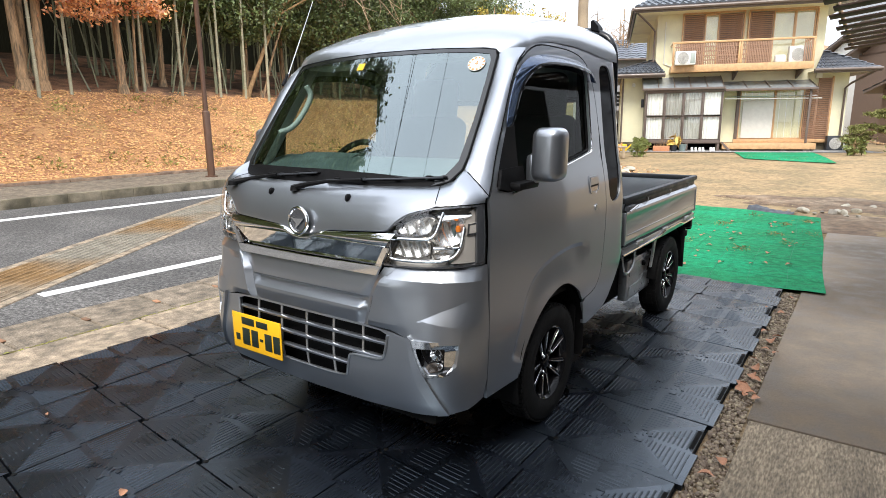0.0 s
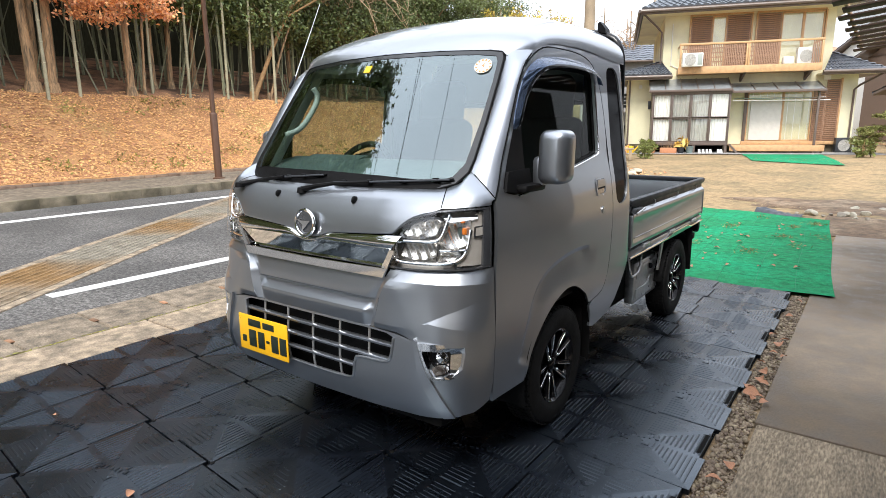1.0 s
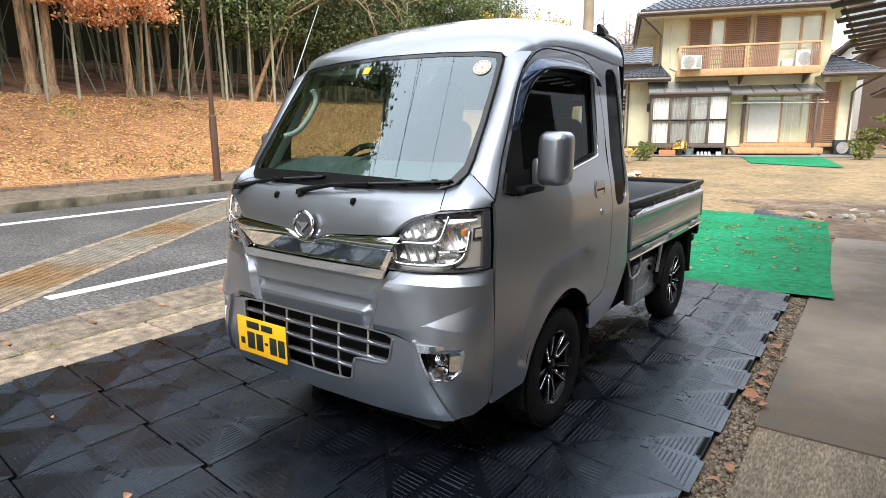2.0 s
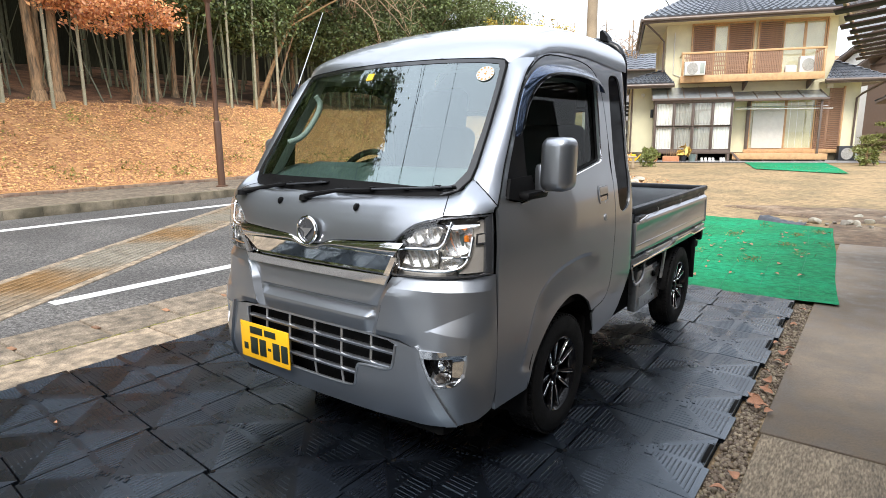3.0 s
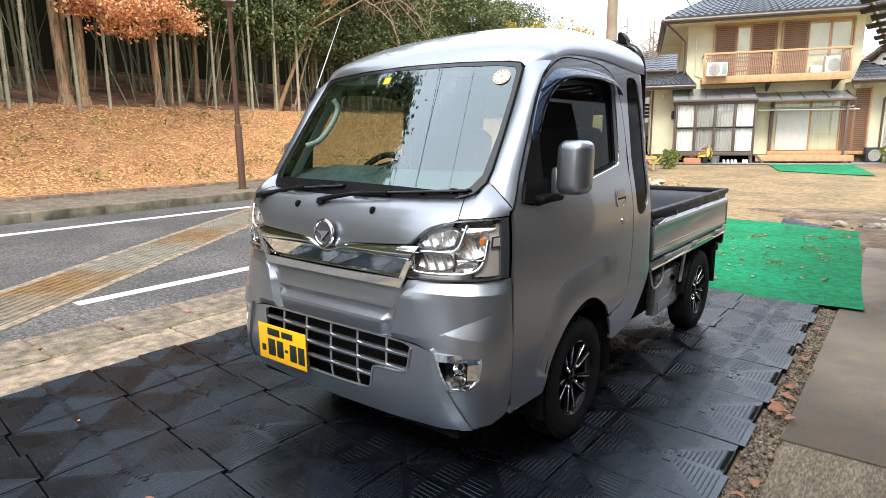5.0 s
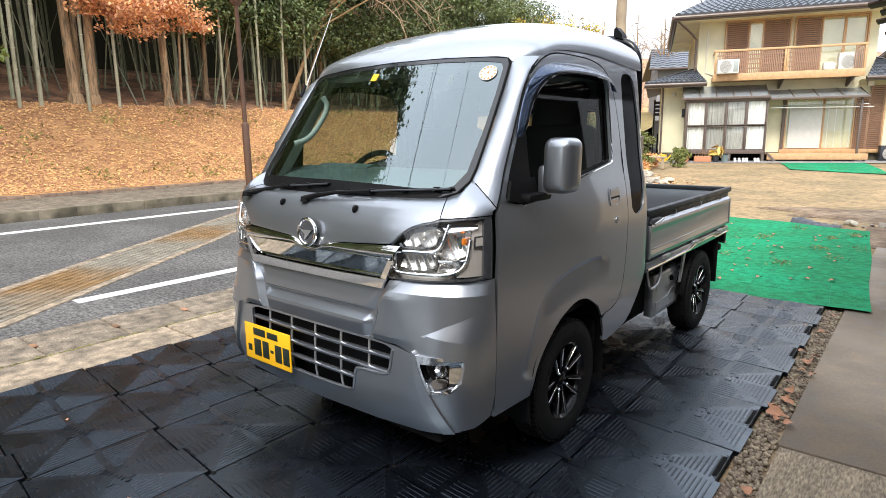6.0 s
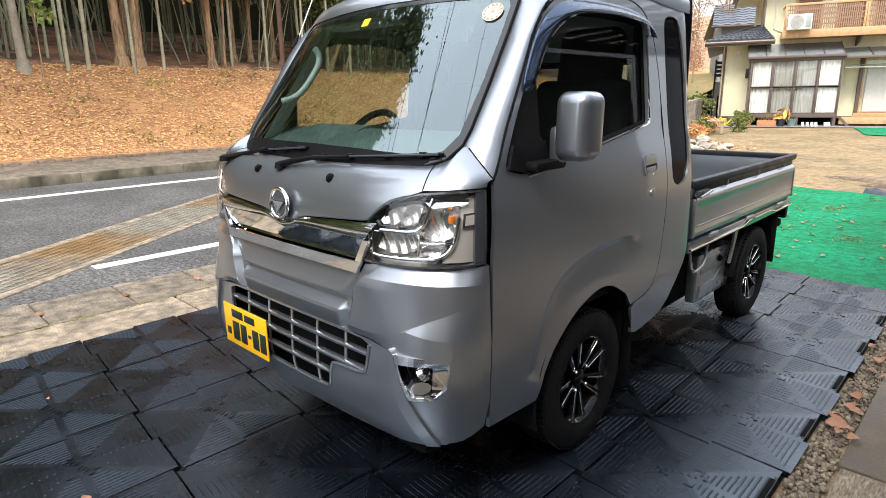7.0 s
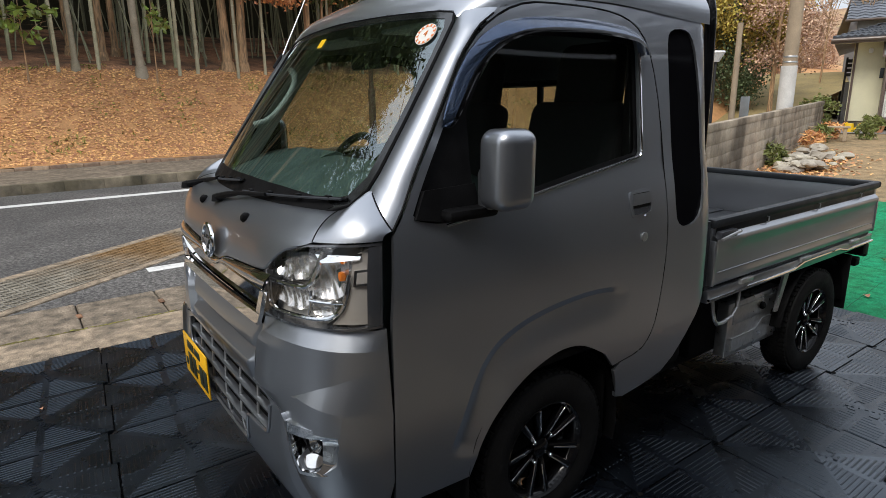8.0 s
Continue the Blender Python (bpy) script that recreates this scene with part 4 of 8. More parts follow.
    # rain visor
    VO = [(0.435, 1.325), (0.455, 1.385), (0.525, 1.505), (0.625, 1.582), (0.745, 1.612), (0.97, 1.622), (1.18, 1.610), (1.262, 1.585), (1.283, 1.525)]
    VI = [(1.255, 1.525), (1.225, 1.560), (1.17, 1.577), (0.97, 1.588), (0.755, 1.580), (0.650, 1.548), (0.560, 1.475), (0.49, 1.37), (0.46, 1.325)]

    VR = chaikin([(y + 0.010 * (1 - step01(0.55, 0.75, y)), z - 0.012 * step01(0.55, 0.75, y)) for y, z in VI[::-1]], 2, False)
    VS = chaikin(VO, 2, False)

    def visor(u, v):
        p, q = run(VS, u), run(VR, u)
        y, z = p[0] + (q[0] - p[0]) * v, p[1] + (q[1] - p[1]) * v
        return side(y, z, 0.004 + 0.036 * math.sin(v * math.pi / 2) * (0.30 * step01(0.0, 0.12, u) + 0.70 * step01(0.22, 0.52, u)))
    vb = grid(60, 7, visor)
    # upper rows coloured as if reflecting sky, the lowest rows black
    for i, f in enumerate(vb.faces):
        f.material_index = 1 if i % 7 >= 5 else 0
    bmesh.ops.solidify(vb, geom=vb.faces[:], thickness=0.003)
    bmesh.ops.transform(vb, matrix=Matrix.Diagonal((sx, 1, 1, 1)), verts=vb.verts[:])
    bmesh.ops.recalc_face_normals(vb, faces=vb.faces[:])
    part("rain_visor", vb, [M_VISOR_SKY, M_BLACK_GLOSS], door, "curved smoked rain visor", sharp=60)
    # handle and lock
    HFRAME = chaikin([(1.158, 1.0890), (1.180, 1.0920), (1.262, 1.0935), (1.280, 1.0905), (1.282, 1.0753), (1.281, 1.0145), (1.262, 1.0069), (1.182, 1.0038), (1.162, 1.0114)], 1)
    HSUNK = chaikin([(1.170, 1.0814), (1.185, 1.0836), (1.258, 1.0852), (1.270, 1.0814), (1.271, 1.0677), (1.270, 1.0221), (1.258, 1.0152), (1.186, 1.0130), (1.173, 1.0190)], 1)
    handle = part("door_handle", patch(HFRAME, lambda y, z: side(y, z, 0.0045), step=0.010, mirror=sx < 0, holes=[HSUNK]), M_PAINT, door, "silver pull handle in a rounded frame")
    # the skin is not sunk: dark patch and line stand for the recess's shade
    part("handle_recess", patch(HSUNK, lambda y, z: side(y, z, 0.0010), step=0.010, mirror=sx < 0, thick=0), M_SMOKE, handle)
    part("handle_flap", patch([(1.173, 1.0821), (1.268, 1.0836), (1.269, 1.0479), (1.172, 1.0449)], lambda y, z: side(y, z, 0.0075 - 0.002 * step01(1.079, 1.047, z)), step=0.010, mirror=sx < 0), M_PAINT, handle)
    part("handle_slot", patch([(1.174, 1.0441), (1.268, 1.0472), (1.268, 1.0388), (1.174, 1.0358)], lambda y, z: side(y, z, 0.0025), step=0.02, mirror=sx < 0, thick=0.001), M_BLACK, handle)
    kp = side(1.232, 0.935, 0.0)
    part("door_lock", lathem([(0.016, 0.0), (0.016, 0.004), (0.010, 0.006), (0.0, 0.004)], 16, Matrix.Translation((kp.x * sx, kp.y, kp.z)) @ pose(0, 0, 0, 0, 90 * sx, 0)), M_STEEL, door)
    # mirror on its black foot
    mirror = part("door_mirror", bmesh.new(), M_PAINT, door, "boxy silver door mirror on a black arm")
    foot = patch([(0.325, 1.108), (0.36, 1.175), (0.52, 1.18), (0.53, 1.10), (0.42, 1.090)], lambda y, z: side(y, z, 0.012), step=0.03, mirror=sx < 0, thick=0.03)
    part("mirror_foot", foot, M_BLACK, mirror)
    part("mirror_arm", boxm(0.71, 0.765, 0.40, 0.56, 1.095, 1.125, 0.012, m=Matrix.Diagonal((sx, 1, 1, 1))) if sx > 0 else flip(boxm(0.71, 0.765, 0.40, 0.56, 1.095, 1.125, 0.012, m=Matrix.Diagonal((sx, 1, 1, 1)))), M_BLACK, mirror)
    part("mirror_neck", boxm(0.722, 0.775, 0.51, 0.575, 1.11, 1.225, 0.02, m=Matrix.Diagonal((sx, 1, 1, 1))) if sx > 0 else flip(boxm(0.722, 0.775, 0.51, 0.575, 1.11, 1.225, 0.02, m=Matrix.Diagonal((sx, 1, 1, 1)))), M_PAINT, mirror)
    hb = boxm(0.750, 0.872, 0.495, 0.60, 1.122, 1.322, 0.036, seg=6)
    for v in hb.verts:
        if v.co.y < 0.55:
            v.co.y -= 0.016 * math.cos((v.co.x - 0.82) * 18)
        v.co.x += (v.co.z - 1.22) * 0.03
    if sx < 0:
        bmesh.ops.transform(hb, matrix=Matrix.Diagonal((-1, 1, 1, 1)), verts=hb.verts[:])
        flip(hb)
    part("mirror_housing", hb, M_PAINT, mirror)
    part("mirror_glass", boxm(0.778 if sx > 0 else -0.846, 0.846 if sx > 0 else -0.778, 0.598, 0.603, 1.15, 1.295, 0.001), M_CHROME, mirror)

# back wall of the cab, with its window
BACK = [(-0.65, 0.55), (0.65, 0.55), (0.66, 1.0), (0.645, 1.45), (0.60, 1.62), (0.45, 1.76), (0.2, 1.84), (-0.2, 1.84), (-0.45, 1.76), (-0.60, 1.62), (-0.645, 1.45), (-0.66, 1.0)]
BWIN = [(-0.52, 1.09), (0.52, 1.09), (0.52, 1.46), (-0.52, 1.46)]
back = part("cab_back", patch(BACK, lambda x, z: Vector((-x, 1.645, z)), holes=[BWIN], step=0.1, thick=0.02), M_PAINT, truck)
bw = part("rear_window", patch(BWIN, lambda x, z: Vector((-x, 1.640, z)), step=0.2, thick=0), M_GLASS, truck)
bw.visible_shadow = False
part("rear_window_frame", tubem([(x, 1.640, z) for x, z in BWIN + BWIN[:1]], 0.016, 6), M_BLACK, bw)
for x in (-0.18, 0.18):
    part("window_post", boxm(x - 0.012, x + 0.012, 1.63, 1.655, 1.09, 1.46, 0.003), M_BLACK, bw)
for z in (1.20,):
    part("window_guard_bar", tubem([(-0.52, 1.675, z), (0.52, 1.675, z)], 0.007, 6), M_BLACK, bw)

# inside of the cab
inside_cab = part("cab_floor", boxm(-0.69, 0.69, 0.20, 1.62, 0.56, 0.60, 0.01), M_BLACK, truck)
part("cab_lining", grid(20, 16, lambda u, v: Matrix.Diagonal((0.95, 1, 1)) @ roof(u, 0.03 + v * 0.96) + Vector((0, 0, -0.03))), mat("headliner", (0.30, 0.30, 0.29), 0.9, var=0.05), truck)
dash = bmesh.new()
prism(dash, chaikin([(0.14, 1.085), (0.30, 1.145), (0.49, 1.192), (0.575, 1.197), (0.60, 1.15), (0.55, 0.95), (0.44, 0.82), (0.40, 0.60), (0.14, 0.60)], 2), "x", -0.65, 0.65)
dash_ob = part("dashboard", dash, M_DASH, truck, "dark green-grey dashboard")
part("instrument_hood", prismm(chaikin([(0.40, 1.15), (0.52, 1.208), (0.585, 1.206), (0.595, 1.12), (0.42, 1.12)], 2), "x", -0.52, -0.16), M_DASH, dash_ob)
for i in range(14):
    part("vent_slat", boxm(-0.20 + i * 0.030, -0.182 + i * 0.030, 0.20, 0.235, 1.108, 1.120, 0.001), M_BLACK, dash_ob)
wheel_c, tilt = Vector((-0.34, 0.675, 1.100)), Matrix.Rotation(radians(-32), 3, "X")
steering = part("steering_wheel", tubem([wheel_c + tilt @ Vector((0.178 * math.cos(a), 0, 0.178 * math.sin(a))) for a in np.linspace(0, 2 * math.pi, 41)], 0.016, 10), M_BLACK, truck, "black steering wheel")
part("wheel_hub", lathem([(0.0, -0.03), (0.05, -0.03), (0.055, 0.02), (0.0, 0.03)], 16, Matrix.Translation(wheel_c) @ pose(0, 0, 0, 58)), M_BLACK, steering)
for a in (0, 180, 270):
    part("spoke", tubem([wheel_c, wheel_c + tilt @ Vector((0.175 * math.cos(radians(a)), 0, 0.175 * math.sin(radians(a))))], 0.014, 6), M_BLACK, steering)
part("steering_column", tubem([wheel_c, wheel_c + Vector((0, -0.22, -0.14))], 0.04, 10), M_BLACK, steering)
for x in (-0.34, 0.34):
    seat = part("seat", boxm(x - 0.24, x + 0.24, 0.72, 1.22, 0.72, 0.88, 0.05, seg=3), M_SEAT, truck, "black fabric seat")
    bk = boxm(-0.23, 0.23, -0.07, 0.07, 0.0, 0.55, 0.055, seg=3)
    bmesh.ops.transform(bk, matrix=pose(x, 1.22, 0.84, -14), verts=bk.verts[:])
    part("backrest", bk, M_SEAT, seat)
    hr = boxm(-0.15, 0.15, -0.055, 0.055, 0.0, 0.27, 0.052, seg=4)
    bmesh.ops.transform(hr, matrix=pose(x, 1.365, 1.325, -10), verts=hr.verts[:])
    part("headrest", hr, M_SEAT, seat)
    part("seat_base", boxm(x - 0.22, x + 0.22, 0.74, 1.30, 0.60, 0.74, 0.02), M_BLACK, seat)
part("mirror_inside", boxm(-0.11, 0.11, 0.60, 0.63, 1.50, 1.56, 0.012), M_BLACK, truck)
part("sun_visor", boxm(-0.55, -0.12, 0.60, 0.74, 1.605, 1.62, 0.006), M_TRIMGREY, truck)
part("sun_visor", boxm(0.12, 0.55, 0.60, 0.74, 1.605, 1.62, 0.006), M_TRIMGREY, truck)
for sx in (-1, 1):
    gp = [screen(0.515, 1.305, -0.03), screen(0.485, 1.325, -0.085), screen(0.475, 1.40, -0.10), screen(0.465, 1.48, -0.09), screen(0.475, 1.525, -0.03)]
    gp = chaikin([tuple(p) for p in gp], 2, False)
    if sx < 0:
        part("grab_handle", tubem([(sx * p[0], p[1], p[2]) for p in gp], 0.0135, 10), M_TRIMGREY, truck, "pale grey grab handle on the pillar")
    part("pillar_trim", grid(4, 12, lambda u, v, s=sx: Vector((s * (0.57 + 0.05 * u), screen(0.6, 1.12 + 0.5 * v, -0.05 - 0.10 * u).y, 1.12 + 0.5 * v))), M_TRIMGREY, truck)
    # belt pillar and door lining
    part("door_lining", boxm(sx * 0.64 - 0.02, sx * 0.64 + 0.02, 0.30, 1.34, 0.58, 1.07, 0.01), M_BLACK, truck)
    part("belt_pillar", boxm(sx * 0.615 - 0.02, sx * 0.615 + 0.02, 1.26, 1.38, 1.0, 1.62, 0.01), M_BLACK, truck)

# wipers, washer jets, aerial
for x0, x1, z1, nm in ((-0.085, 0.565, 1.150, "long"), (-0.50, -0.01, 1.150, "short")):
    wp = Vector((x0, 0.078, 1.082))
    wiper = part("wiper", lathem([(0.022, 0.0), (0.018, 0.02), (0.0, 0.026)], 12, Matrix.Translation(wp)), M_BLACK, truck, "black wiper at rest on the windscreen")
    mid = screen(x0 + (x1 - x0) * 0.50, 1.136, 0.034)
    part("wiper_arm", tubem([wp + Vector((0, -0.004, 0.012)), screen(x0 + 0.07, 1.110, 0.040), screen(x0 + 0.16, 1.124, 0.040), mid], 0.0125, 8, 0.0050), M_BLACK, wiper)
    along = lambda t, up: screen(x0 + 0.13 + (x1 - x0 - 0.13) * t, 1.126 + 0.026 * t, up)
    part("wiper_blade", tubem([along(t, 0.010) for t in np.linspace(0, 1, 10)], 0.0045, 6), M_BLACK, wiper)
    part("blade_spine", tubem([along(t, 0.018 + 0.009 * math.sin(math.pi * t)) for t in np.linspace(0.02, 0.98, 10)], 0.0040, 6), M_DARKSTEEL, wiper)
    for t in (0.12, 0.36, 0.64, 0.88):
        part("blade_clip", boxm(-0.012, 0.012, -0.006, 0.006, -0.006, 0.008, 0.002, m=Matrix.Translation(along(t, 0.015))), M_BLACK, wiper)
for x in (0.22, -0.22):
    jp = nose(x, 1.072, 0.004)
    part("washer_jet", lathem([(0.011, -0.004), (0.011, 0.005), (0.006, 0.013), (0.0, 0.015)], 10, Matrix.Translation(jp) @ pose(0, 0, 0, 40) @ Matrix.Diagonal((0.85, 1.45, 1, 1))), M_BLACK, truck)
aerial = part("aerial", tubem([(-0.655, 0.545, 1.556), (-0.66, 0.655, 1.765), (-0.66, 0.757, 1.966)], 0.0032, 6, 0.0018), M_STEEL, truck)
part("aerial_foot", tubem([(-0.65, 0.52, 1.535), (-0.658, 0.56, 1.592)], 0.010, 8, 0.006), M_BLACK, aerial)

# underside and wheels
part("underbody", boxm(-0.55, 0.55, 0.20, 3.20, 0.215, 0.56, 0.03), M_UNDER_SHADE, truck)
part("sill", boxm(-0.69, 0.69, 1.12, 1.60, 0.36, 0.60, 0.03), M_UNDER_SHADE, truck)
part("inner_nose", boxm(-0.60, 0.60, 0.09, 0.46, 0.235, 0.85, 0.03), M_UNDER_SHADE, truck)


def arch_liner(sx):
    bm = bmesh.new()
    ring = []
    for a in np.linspace(-15, 195, 22):
        y, z = 0.815 + 0.335 * math.cos(radians(a)), 0.29 + 0.345 * math.sin(radians(a))
        ring.append([bm.verts.new((sx * x, y, z)) for x in (0.45, 0.728)])
    for a, b in zip(ring, ring[1:]):
        bm.faces.new((a[0], a[1], b[1], b[0]))
    return bm


def wheel(at, sx):
    """A tyre on a ten-spoke machined black alloy rim; the axle lies along x."""
    R = 0.268
    tyre = lathem([(0.165, -0.062), (0.185, -0.070), (0.235, -0.073), (0.258, -0.064), (0.267, -0.045), (R, 0.0), (0.267, 0.045), (0.258, 0.064), (0.235, 0.073), (0.185, 0.070), (0.165, 0.062)], 48, None, False)
    turn = pose(0, 0, 0, 0, 90 * sx, 0)
    bmesh.ops.transform(tyre, matrix=turn, verts=tyre.verts[:])
    w = part("wheel", tyre, M_RUBBER, truck, "rubber tyre on a black machined alloy rim")
    w.location = at
    tread = bmesh.new()
    for k in range(64):
        a = 2 * math.pi * k / 64
        for lane in (-0.046, -0.016, 0.016, 0.046):
            box(tread, R - 0.006, R + 0.004, -0.0095, 0.0095, lane - 0.012, lane + 0.012, m=turn @ Matrix.Rotation(a + (0.05 if lane > 0 else 0), 4, "Z"))
    part("tread", tread, M_RUBBER, w, smooth=False)
    part("rim", lathem([(0.165, -0.055), (0.168, -0.06), (0.160, -0.05), (0.150, -0.02), (0.146, 0.03), (0.152, 0.052), (0.166, 0.066), (0.172, 0.062), (0.168, 0.055)], 40, turn, False), M_BLACK_GLOSS, w)
    part("brake_drum", lathem([(0.0, -0.02), (0.125, -0.02), (0.125, 0.0), (0.10, 0.012), (0.0, 0.014)], 32, turn), M_UNDER_SHADE, w)
    for k in range(10):
        a = 2 * math.pi * (k + 0.25) / 10
        sp = bmesh.new()
        box(sp, 0.035, 0.158, -0.009, 0.009, 0.026, 0.050, 0.004)
        for v in sp.verts:
            t = (v.co.x - 0.035) / 0.123
            v.co.z += 0.010 * t - 0.012 * (1 - t)
            v.co.y *= 0.8 + 0.5 * t
            v.co.y += 0.012 * t * (1 if k % 2 else -1)
        bmesh.ops.transform(sp, matrix=turn @ Matrix.Rotation(a, 4, "Z"), verts=sp.verts[:])
        s = part("spoke", sp, M_BLACK_GLOSS, w)
        edge = bmesh.new()
        box(edge, 0.060, 0.156, -0.0095, -0.0035, 0.0465, 0.0515, 0.0015)
        for v in edge.verts:
            t = (v.co.x - 0.035) / 0.123
            v.co.z += 0.010 * t - 0.012 * (1 - t)
            v.co.y *= 0.8 + 0.5 * t
            v.co.y += 0.012 * t * (1 if k % 2 else -1)
        bmesh.ops.transform(edge, matrix=turn @ Matrix.Rotation(a, 4, "Z"), verts=edge.verts[:])
        part("spoke_edge", edge, M_CHROME, s)
    part("hub_cap", lathem([(0.034, 0.02), (0.034, 0.040), (0.026, 0.046), (0.0, 0.048)], 20, turn), M_BLACK_GLOSS, w)
    for k in range(4):
        a = 2 * math.pi * (k + 0.5) / 4
        part("wheel_nut", lathem([(0.009, 0.02), (0.009, 0.046), (0.005, 0.052), (0.0, 0.053)], 6, turn @ Matrix.Translation((0.052 * math.cos(a), 0.052 * math.sin(a), 0))), M_CHROME, w)
    return w


for y in (0.818, 2.718):
    for sx in (1, -1):
        wheel((sx * 0.648, y, 0.271), sx)
for sx in (1, -1):
    lin = arch_liner(sx)
    part("wheel_arch", lin if sx < 0 else flip(lin), M_BLACK, truck)
    flapb = boxm(sx * 0.62 - 0.08, sx * 0.62 + 0.08, 1.10, 1.115, 0.20, 0.52, 0.006)
    part("mud_flap", flapb, M_BLACK, truck)

# ---- load bed ----
BX, BY0, BY1, BZF, BZT = 0.712, 1.70, 3.335, 0.64, 0.925
part("bed_floor", boxm(-0.70, 0.70, BY0, BY1, 0.60, 0.655, 0.004), M_DARKSTEEL, truck, "dark grey load bed floor")
for i in range(9):
    x = -0.60 + i * 0.15
    part("floor_rib", boxm(x - 0.03, x + 0.03, BY0 + 0.03, BY1 - 0.03, 0.6555, 0.664, 0.004), M_DARKSTEEL, truck)
for sx in (1, -1):
    gate = part("side_gate", boxm(sx * 0.696 - 0.008, sx * 0.696 + 0.008, BY0 + 0.01, BY1 - 0.008, 0.655, 0.905, 0.003), M_PAINT, truck, "silver drop side of the load bed")
    part("gate_top_rail", boxm(sx * 0.698 - 0.021, sx * 0.698 + 0.021, BY0 + 0.005, BY1 - 0.004, 0.890, 0.927, 0.011), M_RAIL, gate)
    # profile of the outer skin: ledge, flat panel, lower hem
    prof = [(0.702, 0.892), (0.704, 0.872), (0.706, 0.862), (0.724, 0.846), (0.727, 0.838), (0.7265, 0.825), (0.722, 0.815), (0.7215, 0.690), (0.724, 0.684), (0.7245, 0.672), (0.720, 0.660), (0.705, 0.655)]
    skin = grid(40, len(prof) - 1, lambda u, v: Vector((sx * prof[round(v * (len(prof) - 1))][0], BY0 + 0.02 + (BY1 - BY0 - 0.04) * u, prof[round(v * (len(prof) - 1))][1])))
    part("gate_skin", flip(skin) if sx > 0 else skin, M_PAINT, gate, "", True, 25)
    # dark strip painted for the shade under the top rail's overhang
    part("gate_channel", boxm(sx * 0.704 - 0.004, sx * 0.704 + 0.004, BY0 + 0.04, BY1 - 0.04, 0.863, 0.891, 0.001), M_RAIL, gate)
    for y in (BY0 + 0.018, BY1 - 0.022):
        part("gate_edge", boxm(sx * 0.715 - 0.012, sx * 0.715 + 0.012, y - 0.011, y + 0.011, 0.657, 0.842, 0.006), M_PAINT, gate)
    part("gate_groove", boxm(sx * 0.7225 - 0.003, sx * 0.7225 + 0.003, BY0 + 0.05, BY1 - 0.05, 0.706, 0.712, 0.002), M_PAINT, gate)
    for y in (1.98, 2.52, 3.08):
        part("gate_hinge", boxm(sx * 0.722 - 0.010, sx * 0.722 + 0.010, y - 0.05, y + 0.05, 0.625, 0.648, 0.006), M_STEEL, gate)
    for y in (2.13, 2.62, 3.10):
        part("rope_hook", tubem([(sx * 0.706, y, 0.889), (sx * 0.717, y, 0.887), (sx * 0.717, y, 0.866), (sx * 0.708, y, 0.862)], 0.0032, 6), M_STEEL, gate)
    part("latch", boxm(sx * 0.722 - 0.014, sx * 0.722 + 0.014, BY0 + 0.03, BY0 + 0.15, 0.848, 0.878, 0.006), M_DARKSTEEL, gate)
    part("latch_lever", tubem([(sx * 0.738, BY0 + 0.03, 0.85), (sx * 0.74, BY0 + 0.10, 0.86), (sx * 0.738, BY0 + 0.17, 0.868)], 0.006, 6), M_STEEL, gate)
    part("bed_side_sill", boxm(sx * 0.70 - 0.018, sx * 0.70 + 0.018, BY0, BY1, 0.585, 0.64, 0.006), M_PAINT, truck)
    part("sill_edge", tubem([(sx * 0.722, BY0, 0.602), (sx * 0.722, 2.42, 0.602), (sx * 0.722, 2.52, 0.622), (sx * 0.722, 2.90, 0.622), (sx * 0.722, 3.0, 0.602), (sx * 0.722, BY1, 0.602)], 0.006, 6), M_CHROME, truck)
    # rear mudguard and flap
    gm = bmesh.new()
    rr = []
    for a in np.linspace(5, 175, 18):
        y, z = 2.718 + 0.34 * math.cos(radians(a)), 0.285 + 0.325 * math.sin(radians(a))
        rr.append([gm.verts.new((sx * x, y, z)) for x in (0.52, 0.715)])
    for a, b in zip(rr, rr[1:]):
        gm.faces.new((a[0], a[1], b[1], b[0]))
    part("rear_mudguard", gm if sx < 0 else flip(gm), M_BLACK, truck)
    part("rear_flap", boxm(sx * 0.635 - 0.085, sx * 0.635 + 0.085, 3.085, 3.097, 0.255, 0.56, 0.005), M_BLACK, truck)
    part("guard_stay", prismm([(2.40, 0.60), (2.45, 0.60), (2.37, 0.40), (2.345, 0.40)], "x", sx * 0.69 - 0.006, sx * 0.69 + 0.006), M_STEEL, truck)
part("tailgate", boxm(-0.70, 0.70, BY1 - 0.012, BY1 + 0.012, 0.655, 0.905, 0.003), M_PAINT, truck)
part("tailgate_rail", boxm(-0.718, 0.718, BY1 - 0.022, BY1 + 0.020, 0.893, 0.928, 0.010), M_RAIL, truck)
part("front_board", boxm(-0.70, 0.70, BY0 - 0.012, BY0 + 0.012, 0.655, 0.92, 0.003), M_DARKSTEEL, truck)
part("bed_inner_rail", boxm(-0.66, -0.62, BY0 + 0.1, BY1 - 0.1, 0.88, 0.90, 0.004), M_DARKSTEEL, truck)
# box under the bed
tbox = part("side_box", boxm(0.60, 0.655, 2.00, 2.50, 0.245, 0.50, 0.006), M_STEEL, truck, "galvanised panel under the load bed")
part("box_pressing", prismm([(2.04, 0.27), (2.46, 0.27), (2.46, 0.37), (2.31, 0.37), (2.25, 0.33), (2.04, 0.33)], "x", 0.653, 0.661), M_STEEL, tbox)
part("box_pressing", boxm(0.653, 0.660, 2.04, 2.46, 0.395, 0.475, 0.004), M_STEEL, tbox)
